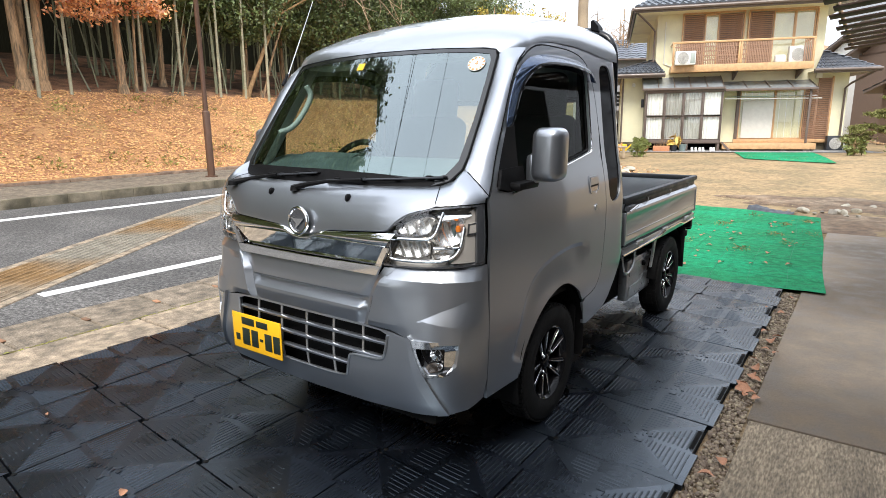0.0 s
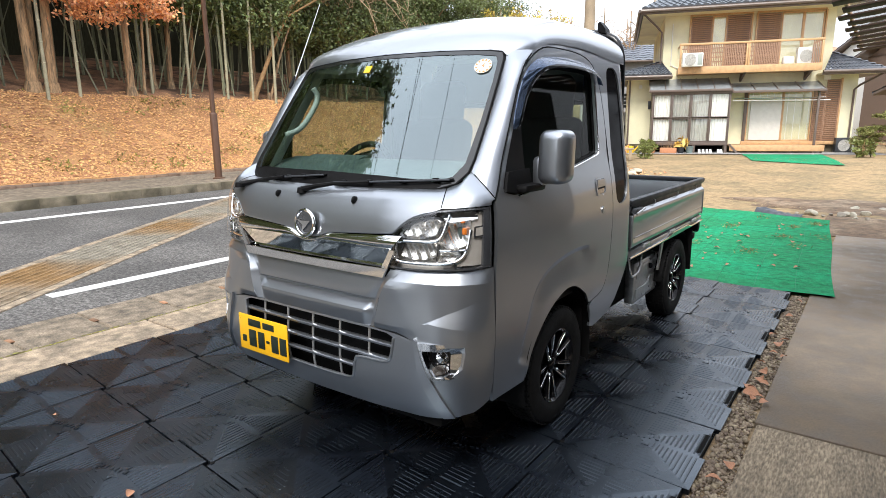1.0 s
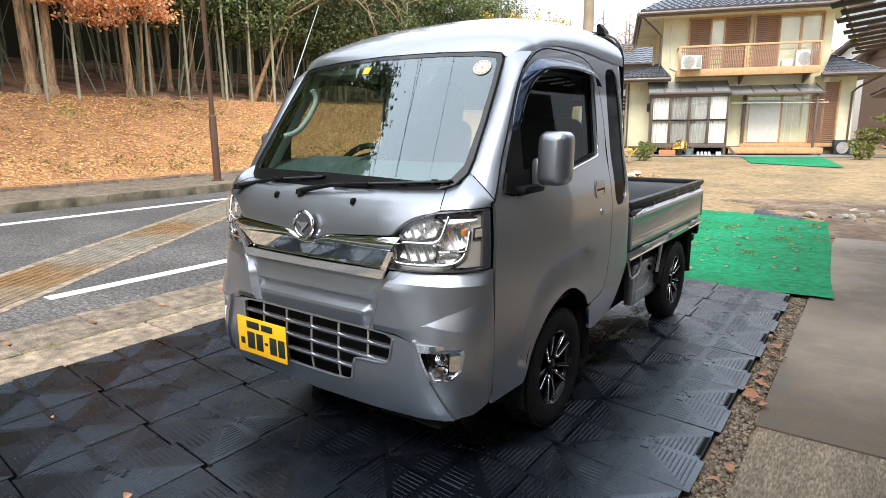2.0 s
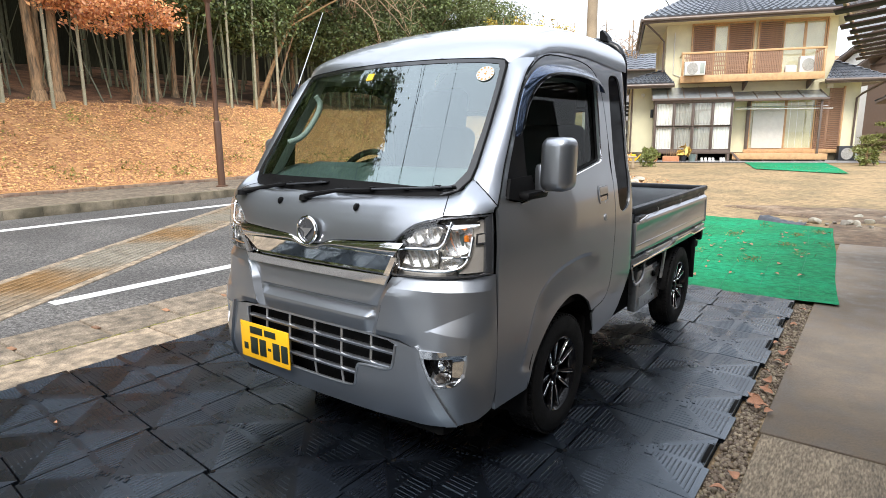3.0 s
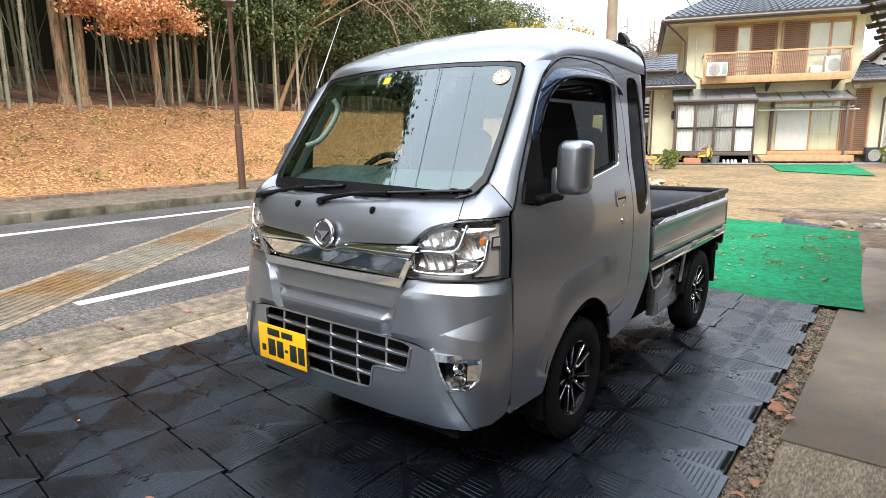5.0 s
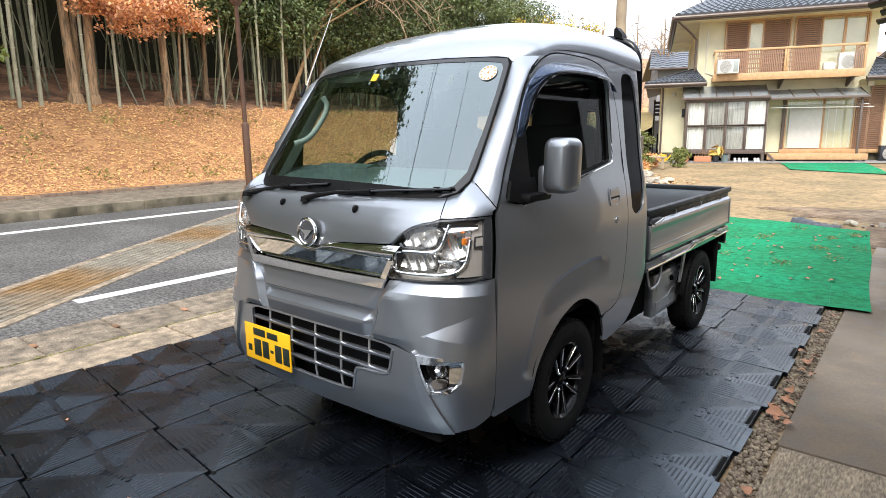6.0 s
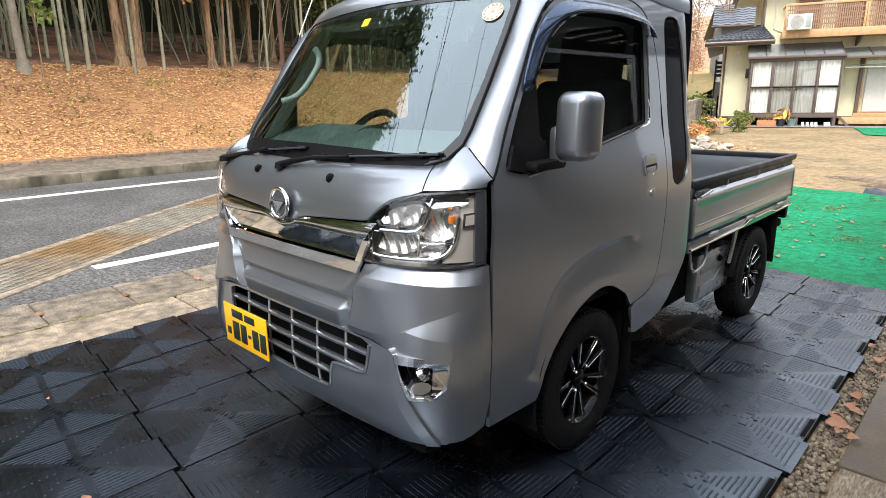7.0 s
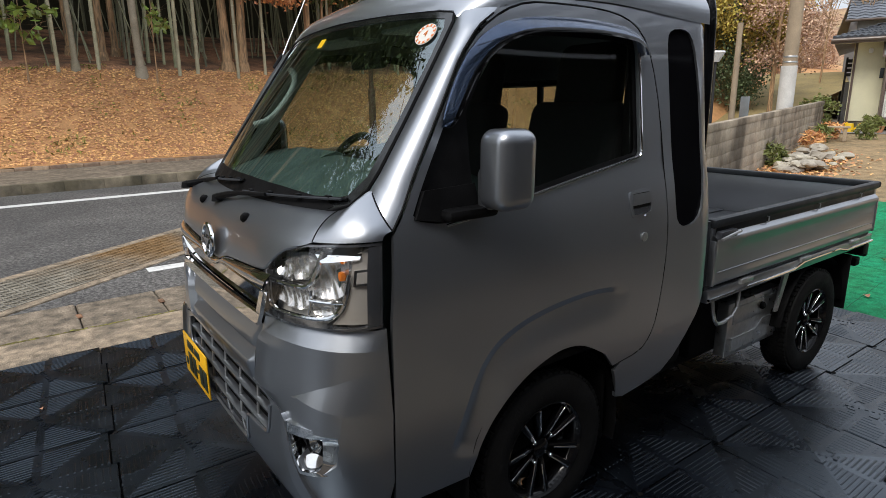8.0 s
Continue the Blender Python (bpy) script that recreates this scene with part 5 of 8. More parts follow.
part("box_knob", lathem([(0.018, 0.0), (0.018, 0.012), (0.010, 0.020), (0.0, 0.020)], 12, Matrix.Translation((0.658, 2.28, 0.44)) @ pose(0, 0, 0, 0, 90, 0)), M_BLACK, tbox)
part("box_back", boxm(0.35, 0.60, 1.80, 2.46, 0.27, 0.55, 0.02), M_UNDER_SHADE, tbox)
part("hook_loop", tubem(chaikin([(0.68, 1.80, 0.595), (0.695, 1.80, 0.50), (0.695, 1.84, 0.452), (0.695, 1.98, 0.478), (0.69, 2.0, 0.58)], 1, False), 0.008, 8), M_STEEL, truck)
# guard frame behind the cab
part("guard_frame", tubem(chaikin([(-0.612, 1.73, 0.92), (-0.612, 1.73, 1.58), (-0.60, 1.73, 1.76), (-0.50, 1.73, 1.818), (-0.38, 1.73, 1.828), (0.0, 1.73, 1.84), (0.38, 1.73, 1.828), (0.50, 1.73, 1.818), (0.60, 1.73, 1.76), (0.612, 1.73, 1.58), (0.612, 1.73, 0.92)], 2, False), 0.021, 12), M_BLACK_GLOSS, truck, "black tubular guard frame behind the cab")
part("frame_hook", prismm([(0.478, 1.828), (0.525, 1.815), (0.522, 1.84), (0.490, 1.878), (0.478, 1.87)], "y", 1.70, 1.76), M_BLACK, truck)
part("tail_lamp", boxm(0.56, 0.70, 3.34, 3.38, 0.50, 0.58, 0.01), M_BLACK_GLOSS, truck)
part("rear_bumper", boxm(-0.68, 0.68, 3.28, 3.34, 0.45, 0.50, 0.01), M_BLACK, truck)
part("side_marker", boxm(0.66, 0.72, 3.24, 3.30, 0.53, 0.60, 0.01), M_BLACK, truck)
for k in range(3):
    part("bed_rail", tubem([(-0.60 + 0.07 * k, BY0 + 0.10, 0.915 + 0.006 * k), (-0.60 + 0.07 * k, BY1 - 0.25, 0.915), (-0.56 + 0.07 * k, BY1 - 0.10, 0.90)], 0.014, 8), M_BLACK_GLOSS, truck)
for y in (2.0, 2.7, 3.2):
    part("rail_bracket", boxm(-0.69, -0.42, y - 0.015, y + 0.015, 0.890, 0.905, 0.003), M_BLACK, truck)

# ---- ground ----


def rise(x, y):
    """The yard's height: level by the truck, a little higher by the house."""
    return 0.30 * step01(8.5, 19.0, y) if x > -9 else 0.0


def sheet(x0, x1, y0, y1, n, m, f):
    return grid(n, m, lambda u, v: Vector((x0 + (x1 - x0) * u, y0 + (y1 - y0) * v, f(x0 + (x1 - x0) * u, y0 + (y1 - y0) * v))))


solid("ground", sheet(-300, 300, -300, 300, 60, 60, lambda x, y: -0.10), M_ROUGHGRASS, "rough winter grass", "ground", "structure")
solid("lawn", sheet(-7.0, 40, 5.0, 60, 47, 55, lambda x, y: rise(x, y) - 0.034 + 0.012 * noise.noise((x, y, 0))), M_LAWN, "dry yellow-brown winter lawn", "lawn", "structure")
solid("yard_soil", sheet(-2.2, 6.0, -9.0, 9.6, 40, 90, lambda x, y: -0.036 + 0.008 * noise.noise((x * 3, y * 3, 0))), M_SOIL, "brown earth under the mats", "ground", "structure")
# added ground out of view, there only to be reflected in the truck's front
solid("drive", sheet(-2.0, 9.0, -30, -4.75, 4, 8, lambda x, y: -0.020), M_ASPHALT, "unseen grey asphalt ground, added for the truck's reflections", "paving", "structure")
solid("road", sheet(-9.99, -2.97, -60, 120, 8, 60, lambda x, y: -0.022), M_ASPHALT, "grey asphalt lane", "road", "structure")
# gutter of concrete slabs along the road
def leaf_mesh_early(pts, size):
    """Small flat crumbs in one mesh."""
    v, f = [], []
    for x, y, z in pts:
        a, k = random.uniform(0, 6.28), size * random.uniform(0.5, 1.5)
        n = len(v)
        v += [(x + k * math.cos(a + b), y + 1.6 * k * math.sin(a + b), z + random.uniform(0, 0.004)) for b in (0, 2.1, 4.2)]
        f.append((n, n + 1, n + 2))
    me = bpy.data.meshes.new("crumbs")
    me.from_pydata(v, [], f)
    me.materials.append(M_MOSS)
    return me


gutter = thing("gutter", "weathered concrete gutter slabs along the road", "gutter", kind="structure")
random.seed(4)
for i in range(60):
    y = -0.245 + (i - 24) * 0.525
    bm = boxm(-2.985, -2.372, y + 0.004, y + 0.521, -0.06, -0.012 + random.uniform(-0.004, 0.003), 0.010, seg=1)
    for v in bm.verts:
        v.co += Vector((noise.noise(v.co * 9), noise.noise(v.co * 9 + Vector((7, 0, 0))), 0)) * 0.008
    part("slab", bm, M_CONC, gutter)
    # dark brown block in place of a hollow slot
    part("lifting_slot", boxm(-2.715, -2.63, y - 0.020, y + 0.018, -0.016, -0.0090, 0.006, m=Matrix.Translation((-2.675, y, 0)) @ Matrix.Rotation(random.uniform(-0.4, 0.4), 4, "Z") @ Matrix.Translation((2.675, -y, 0))), M_SHADEBROWN, gutter)
for i in range(18):
    y = -9 + i * 1.9
    part("lip_slab", boxm(-2.352, -1.932, y + 0.004, y + 1.894, -0.06, -0.006 + random.uniform(-0.002, 0.002), 0.010, seg=1), M_LIP, gutter)
tagged(new("gutter_moss", leaf_mesh_early([(-2.362 + random.gauss(0, 0.006), random.uniform(-6, 8), -0.010) for k in range(1500)], 0.012)), "moss and dirt in the gutter joint", "moss", kind="stuff")
# painted lines
solid("edge_line", boxm(-3.74, -3.59, 0.36, 60, -0.0215, -0.0165, 0.001), M_LINE, "white edge line on the asphalt", "road marking", "structure")
solid("edge_line", boxm(-8.80, -8.58, -60, 120, -0.0215, -0.0165, 0.001), M_LINE, "white edge line by the far kerb", "road marking", "structure")
# kerb and footpath on the far side
kerb = thing("kerb", "mossy concrete kerb stones", "kerb", kind="structure")
for i in range(60):
    y = -16 + i * 0.6
    part("kerb_stone", boxm(-10.17, -9.99, y + 0.0, y + 0.5995, -0.08, 0.15 + random.uniform(-0.002, 0.002), 0.010), M_KERB, kerb)
solid("kerb_far", boxm(-10.17, -9.99, 20, 120, -0.08, 0.15, 0.02), M_KERB, "concrete kerb running on along the road", "kerb", "structure")
solid("footpath", sheet(-12.62, -10.17, -60, 120, 6, 60, lambda x, y: 0.14), M_CONC, "narrow concrete footpath", "pavement", "structure")
# drain grating that crosses the lane at a slant
G0, G1 = Vector((-2.80, -1.752, 0)), Vector((-9.755, 7.790, 0))
gd = (G1 - G0).normalized()
gn = Vector((gd.y, -gd.x, 0))
gm = Matrix(((gd.x, gn.x, 0, G0.x), (gd.y, gn.y, 0, G0.y), (0, 0, 1, -0.022), (0, 0, 0, 1)))
drain = thing("drain", "rusty steel drain grating between concrete edges", "drain", gm, kind="structure")
GL = (G1 - G0).length
for s in (-1, 1):
    part("drain_edge", boxm(0, GL, s * 0.415 - 0.05, s * 0.415 + 0.05, -0.05, 0.012, 0.008), M_LIP, drain)
part("drain_bed", boxm(0, GL, -0.36, 0.36, -0.04, -0.025), M_UNDER_SHADE, drain)
n = round(GL / 1.18)
for k in range(n):
    bm = bmesh.new()
    x0 = k * GL / n
    w = GL / n
    for j in range(34):
        x = x0 + 0.022 + j * (w - 0.044) / 33
        box(bm, x - 0.004, x + 0.004, -0.355, 0.355, -0.02, 0.008)
    for j in range(9):
        yb = -0.345 + j * 0.69 / 8
        box(bm, x0 + 0.016, x0 + w - 0.016, yb - 0.010, yb + 0.010, -0.02, 0.011)
    part("grating", bm, M_GRATE, drain, smooth=False)
# concrete slab at the house side and the pebble strip
solid("slab", boxm(1.46, 9.0, 1.345, 6.95, -0.12, -0.010, 0.006), M_SLAB, "smooth damp brown concrete slab", "paving", "structure")
solid("slab_rough", boxm(1.47, 9.0, -4.70, 1.335, -0.12, -0.012, 0.006), M_ROUGHSLAB, "rough broom-finished concrete slab", "paving", "structure")
turf = solid("turf_mat", sheet(-0.75, 1.62, 3.86, 9.15, 60, 120, lambda x, y: -0.004 + 0.02 * max(0, noise.noise((x * 0.9, y * 0.8, 3))) + 0.004 * noise.noise((x * 6, y * 6, 1))), M_GREEN, "green plastic turf mat with dry leaves", "mat")

turf_joint = bmesh.new()
for k in range(1, 11):
    yj = 3.86 + k * 0.48
    tube(turf_joint, [(xx, yj, -0.002 + 0.02 * max(0, noise.noise((xx * 0.9, yj * 0.8, 3))) + 0.004 * noise.noise((xx * 6, yj * 6, 1))) for xx in np.linspace(-0.74, 1.61, 40)], 0.0009, 4, caps=False)
for k in range(1, 8):
    xj = -0.75 + k * 0.30
    tube(turf_joint, [(xj, yy, -0.002 + 0.02 * max(0, noise.noise((xj * 0.9, yy * 0.8, 3))) + 0.004 * noise.noise((xj * 6, yy * 6, 1))) for yy in np.linspace(3.87, 9.14, 80)], 0.0022, 4, caps=False)
part("turf_joint", turf_joint, mat("dark_green_joint", (0.009, 0.175, 0.08), 0.7), turf)
# the mat lies slightly askew, its far edge cut at a slant
for me in (turf.data, turf.children[0].data):
    for v in me.vertices:
        along = (v.co.y - 3.86) / 5.29
        v.co.x -= 0.30 * along
        v.co.y = 3.86 + along * (4.30 + 0.27 * (1.335 - v.co.x)) + 0.05 * (v.co.x - 0.8) * (along - 1) + 0.012 * math.sin(v.co.x * 5)
        v.co.x += 0.010 * math.sin(v.co.y * 2.3)

# ---- interlocking plastic mats ----
TW, TD = 0.545, 0.535


def tile_mesh():
    """One tile: stepped edges that lock into the next, four sloping quarters, ribs of several lengths."""
    bm = bmesh.new()
    e, g, up = 0.0042, 0.012, 0.007
    hw, hd = TW / 2 - e, TD / 2 - e
    ring = [(-hw + g, -hd - g), (0, -hd - g), (0, -hd + g), (hw + g, -hd + g), (hw + g, 0), (hw - g, 0), (hw - g, hd + g), (0, hd + g), (0, hd - g), (-hw - g, hd - g), (-hw - g, 0), (-hw + g, 0)]
    top = [bm.verts.new((x, y, 0)) for x, y in ring]
    low = [bm.verts.new((x, y, -0.022)) for x, y in ring]
    c = bm.verts.new((0, 0, up))
    n = len(ring)
    for i in range(n):
        a, b = top[i], top[(i + 1) % n]
        f = bm.faces.new((a, b, c))
        # side quarters take the paler copy that stands for sheen
        f.material_index = 1 if abs(a.co.x) > 0.2 and abs(b.co.x) > 0.2 else 0
        bm.faces.new((low[i], low[(i + 1) % n], b, a))
    rnd = random.Random(5)

    def height(x, y):
        return up * (1 - max(abs(x) / hw, abs(y) / hd))

    def rib(x0, x1, y, rot, w=0.0035, h=0.0026):
        p = rot @ Vector(((x0 + x1) / 2, y, 0))
        z = height(p.x, p.y)
        s = min(0.0035, (x1 - x0) / 4)
        vs = [bm.verts.new(rot @ Vector(q)) for q in ((x0 - s, y - w - 0.003, z - 0.002), (x1 + s, y - w - 0.003, z - 0.002), (x1 + s, y + w + 0.003, z - 0.002), (x0 - s, y + w + 0.003, z - 0.002),
                                                       (x0 + s, y - w * 0.6, z + h), (x1 - s, y - w * 0.6, z + h), (x1 - s, y + w * 0.6, z + h), (x0 + s, y + w * 0.6, z + h))]
        for a in ((4, 5, 6, 7), (0, 1, 5, 4), (1, 2, 6, 5), (2, 3, 7, 6), (3, 0, 4, 7)):
            bm.faces.new([vs[k] for k in a])

    for q in range(4):
        rot = Matrix.Rotation(q * math.pi / 2, 4, "Z")
        if q in (1, 3):
            # side quarters: close long ribs in two halves either side of a bare band
            for i in range(11):
                v = -0.250 + i * 0.0192
                half = abs(v) - 0.024
                if half > 0.035:
                    rib(-half, -0.014, v, rot, 0.0032, 0.0017)
                    rib(0.014, half, v, rot, 0.0032, 0.0017)
        else:
            # end quarters: two blocks of short ribs, broken dashes outside them
            for i in range(8):
                v = -0.246 + i * 0.0235
                wide = abs(v) - 0.030
                half = min(wide, 0.120)
                if half > 0.04:
                    rib(-half, -0.016, v, rot, 0.0040, 0.0017)
                    rib(0.016, half, v, rot, 0.0040, 0.0017)
                for sgn in (-1, 1):
                    x = 0.138
                    while x < wide - 0.02:
                        ln = rnd.choice((0.018, 0.026, 0.012))
                        a, b = sorted((sgn * x, sgn * (x + ln)))
                        rib(a, b, v + rnd.uniform(-0.003, 0.003), rot, 0.0024, 0.0010)
                        x += ln + 0.014
    # raised hooks round the middle
    for sx, sy in ((-1, -1), (-1, 1), (1, -1), (1, 1)):
        for x0, x1, y0, y1 in ((0.028, 0.062, 0.050, 0.056), (0.056, 0.062, 0.026, 0.056)):
            xa, xb = sorted((sx * x0, sx * x1))
            ya, yb = sorted((sy * y0, sy * y1))
            box(bm, xa, xb, ya, yb, up * 0.70, up * 0.80 + 0.0022)
    for k in range(7):
        box(bm, -0.085 + k * 0.026, -0.070 + k * 0.026 - 0.004 * (k % 3), -0.012, 0.010 - 0.004 * (k % 2), up - 0.004, up + 0.0018, m=Matrix.Rotation(0.3, 4, "Z"))
    for k in range(10):
        x, y = rnd.uniform(-0.24, 0.24), rnd.uniform(-0.24, 0.24)
        z = height(x, y)
        box(bm, x - 0.002, x + 0.002, y - 0.002, y + 0.002, z - 0.002, z + 0.001)
    for v in bm.verts:
        v.co.y -= 0.085 * v.co.x
    return finish("floor_tile", bm, [M_MAT, M_MATSHEEN], smooth=False)


# added black sheet that stands for the shade in the seams
solid("mat_underlay", sheet(-1.90, 1.335, -4.7, 3.86, 2, 2, lambda x, y: -0.0225 - 0.0), M_UNDER_SHADE, "black sheet added under the mats to darken their seams", "ground", "structure")
tiles = tile_mesh()
mats = thing("floor_mat", "black interlocking plastic ground mats, dusty", "mat", kind="structure")
places = []
for i in range(6):
    for j in range(-11, 5):
        cx = 1.345 - TW * (i + 0.5)
        cy = 1.183 + TD * (j + 0.5)
        rnd = random.Random(i * 31 + j)
        places.append(pose(cx, cy - 0.085 * (cx - 0.8), 0.0 + rnd.uniform(-0.0008, 0.0008), rnd.uniform(-0.12, 0.12), rnd.uniform(-0.12, 0.12), 0))
pieces("mat_tile", tiles, places, mats)

# fixing slots and lock pins of the mats
# slots are dark raised bars, standing for the shade in holes
slot = finish("edge_slot", boxm(-0.009, 0.009, -0.085, 0.085, -0.006, 0.0030, 0.003), M_UNDER_SHADE)
pieces("edge_slot", slot, [pose(1.318, 1.183 + TD * (j + 0.72) - 0.085 * 0.52, 0.0014, 0, 0, 0) for j in range(-6, 5)], mats)
pin = finish("lock_pin", lathem([(0.0, -0.004), (0.010, -0.004), (0.010, 0.0015), (0.006, 0.0022), (0.0, 0.0022)], 10), M_UNDER_SHADE)
pieces("lock_pin", pin, [pose(1.345 - TW * i + 0.018, 1.183 + TD * j - 0.085 * (0.545 - TW * i) + 0.014, 0.0015) for i in range(1, 6) for j in range(-6, 5)], mats)

# ---- bank and grove beyond the road ----


def bank_z(x, y):
    t = -12.80 - x
    if t < 0:
        return 0.15
    base = 0.20 + 2.30 * step01(-0.8, 3.4, t) - 2.30 * step01(-0.8, 3.4, 0) + max(0, t - 3.2) * 0.20
    return base + (0.12 * noise.noise((x * 0.5, y * 0.35, 0)) + 0.03 * noise.noise((x * 2.3, y * 2.3, 5))) * step01(0.05, 1.0, t)


# out of view; woodland shade is put into its colour for the chrome's reflection
solid("bank_green", sheet(-31, -12.80, -40, -8, 74, 50, bank_z), M_FOREST_SHADE, "unseen end of the bank, coloured dark as shaded woodland", "bank", "structure")
solid("bank", sheet(-31, -12.80, -8, 70, 74, 140, bank_z), M_BANK, "sloping bank covered in fallen brown leaves", "bank", "structure")
# leaf litter with the canopy's shade put into its colour
solid("grove_floor", sheet(-30.9, -15.75, -39, 40, 40, 120, lambda x, y: bank_z(x, y) + 0.03 * step01(-15.75, -16.3, x) - 0.03 * (1 - step01(-15.75, -16.1, x))), M_SHADEBROWN, "brown leaf litter under the grove, darkened for its shade", "ground", "structure")
edging = thing("edging", "low brown brick edging at the foot of the bank", "edging", kind="structure")
eb = finish("brick", boxm(-0.09, 0.09, -0.149, 0.149, -0.12, 0.045, 0.022), mat("old_brick", (0.27, 0.185, 0.125), 0.9, var=0.3, per_object=0.22, bump=0.6, world_at=True))
random.seed(11)
pieces("brick", eb, [pose(-12.71 + random.uniform(-0.015, 0.015), -9 + i * 0.30, 0.16 + random.uniform(-0.01, 0.015), random.uniform(-4, 4), random.uniform(-8, 4), random.uniform(-3, 3)) for i in range(130)], edging)


def leaf_mesh(name, centres, size, material, flat=0.0, long=1.6, seed=1, curl=0.30, slope=0.0):
    """Many small folded leaves in one mesh: four corners each, turned at random; flat: how level they lie."""
    g = np.random.default_rng(seed)
    c = np.asarray(centres, float)
    n = len(c)
    up = g.normal(size=(n, 3))
    up[:, 2] = np.abs(up[:, 2]) + flat
    up[:, 0] += flat * slope
    up /= np.linalg.norm(up, axis=1)[:, None]
    d = g.normal(size=(n, 3))
    d -= up * (d * up).sum(1)[:, None]
    d /= np.linalg.norm(d, axis=1)[:, None]
    s = np.cross(up, d)
    k = size * g.uniform(0.6, 1.35, n)[:, None]
    lift = up * k * g.uniform(-0.05, curl, n)[:, None]
    v = np.stack([c - d * k * long * 0.5, c + s * k * 0.5 + lift, c + d * k * long * 0.5, c - s * k * 0.5 + lift], 1).reshape(-1, 3)
    f = np.arange(4 * n).reshape(-1, 4)
    tri = np.concatenate([f[:, [0, 1, 2]], f[:, [0, 2, 3]]], 0)
    me = bpy.data.meshes.new(name)
    me.from_pydata(v.tolist(), [], tri.tolist())
    me.materials.append(material)
    return me


def clumps(rng, centre, radii, count, knots):
    """Points gathered round random knots inside an uneven ellipsoid."""
    k = rng.normal(size=(knots, 3))
    k /= np.linalg.norm(k, axis=1)[:, None]
    k *= rng.uniform(0.35, 1.0, knots)[:, None] ** 0.6
    p = k[rng.integers(0, knots, count)] + rng.normal(size=(count, 3)) * rng.uniform(0.07, 0.20, count)[:, None]
    return p * np.array(radii) + np.array(centre)


rng = np.random.default_rng(7)
# fallen leaves over the bank
lx = -12.85 - rng.uniform(0, 1, 90000) ** 1.2 * 3.6
ly = rng.uniform(-7, 24, 90000)
lc = np.array([(x, y, bank_z(x, y) + 0.010 + h) for x, y, h in zip(lx, ly, rng.uniform(-0.004, 0.008, 90000))])
tagged(new("fallen_leaves", leaf_mesh("fallen_leaves", lc, 0.045, M_LEAF_DRY, 5.5, seed=2, curl=0.10, slope=0.55)), "curled brown leaves strewn over the bank", "leaves", kind="stuff")
# grass tufts at the foot and on the bank
gx, gy = [], []
for k in range(45):
    cx, cy = -12.9 - rng.uniform(0, 1) ** 2 * 3.4, rng.uniform(-3, 15)
    n = int(rng.integers(15, 45))
    gx += list(cx + rng.normal(size=n) * 0.14)
    gy += list(cy + rng.normal(size=n) * 0.22)
gc = np.array([(x, y, bank_z(x, y) + 0.05) for x, y in zip(gx, gy)])
tagged(new("grass_tufts", leaf_mesh("grass_tufts", gc, 0.034, mat("grass", (0.27, 0.25, 0.06), 0.8, var=0.2, per_island=0.4), 0.0, 2.6, 3)), "thin green grass tufts among the leaves", "grass", kind="stuff")


def culm_pts(x, y, h, lean, turn):
    z0 = bank_z(x, y) - 0.1
    return [(x + math.cos(turn) * lean * h * t ** 1.4, y + math.sin(turn) * lean * h * t ** 1.4, z0 + h * t) for t in np.linspace(0, 1, 9)]


def bamboo_into(bm, x, y, h, r, lean, turn, n=7):
    p = culm_pts(x, y, h, lean, turn)
    tube(bm, p, r, n, r * 0.35)
    for k in range(1, 9):
        t = k / 22.0
        q = Vector(p[0]).lerp(Vector(p[1]), min(1, t * 8 / 1.0)) if t * 8 < 1 else Vector(p[int(t * 8)]).lerp(Vector(p[min(8, int(t * 8) + 1)]), t * 8 - int(t * 8))
        tube(bm, [q + Vector((0, 0, -0.012)), q + Vector((0, 0, 0.012))], r * 1.14, n, caps=False)
    return p


# nearer bamboo, each its own thing
near_culms = [(-15.6, 3.55, 0.05, 0.05, 0.4), (-15.7, 4.05, 0.055, 0.07, 0.2), (-15.4, 5.05, 0.045, 0.0, 0), (-15.6, 5.9, 0.045, 0.01, 1), (-15.5, 2.6, 0.05, 0.03, 2), (-15.9, 1.7, 0.05, 0.02, 1), (-15.7, 0.8, 0.045, 0.02, 3),
              (-16.2, 8.2, 0.04, 0.03, 1.2), (-16.0, 9.3, 0.045, 0.02, 2), (-15.9, 10.6, 0.045, 0.015, 0.3), (-15.8, 11.5, 0.04, 0.03, 0.5), (-15.6, 12.3, 0.05, 0.01, 1), (-16.4, 7.6, 0.04, 0.04, 4), (-16.3, -0.6, 0.05, 0.03, 1), (-15.9, -1.7, 0.045, 0.03, 2)]
for x, y, r, lean, turn in near_culms:
    bm = bmesh.new()
    bamboo_into(bm, x, y, 11.0, r, lean, turn, 9)
    solid("bamboo", bm, M_CULM, "tall pale green bamboo culm at the grove's edge", "bamboo", group="bamboo at the edge of the grove")
# the grove behind
bm = bmesh.new()
random.seed(21)
tops = []
for k in range(430):
    x, y = random.uniform(-30, -16.2), random.uniform(-22, 46)
    if y + 1.5 > 1.30 * (1.8 - x):
        continue
    h = random.uniform(13, 18) if y < 3 else random.uniform(8.5, 11)
    p = culm_pts(x, y, h, random.uniform(0, 0.10), random.uniform(0, 6.28))
    tube(bm, p, random.uniform(0.03, 0.06), 5, 0.015, caps=False)
    tops.append((p[-1], h))
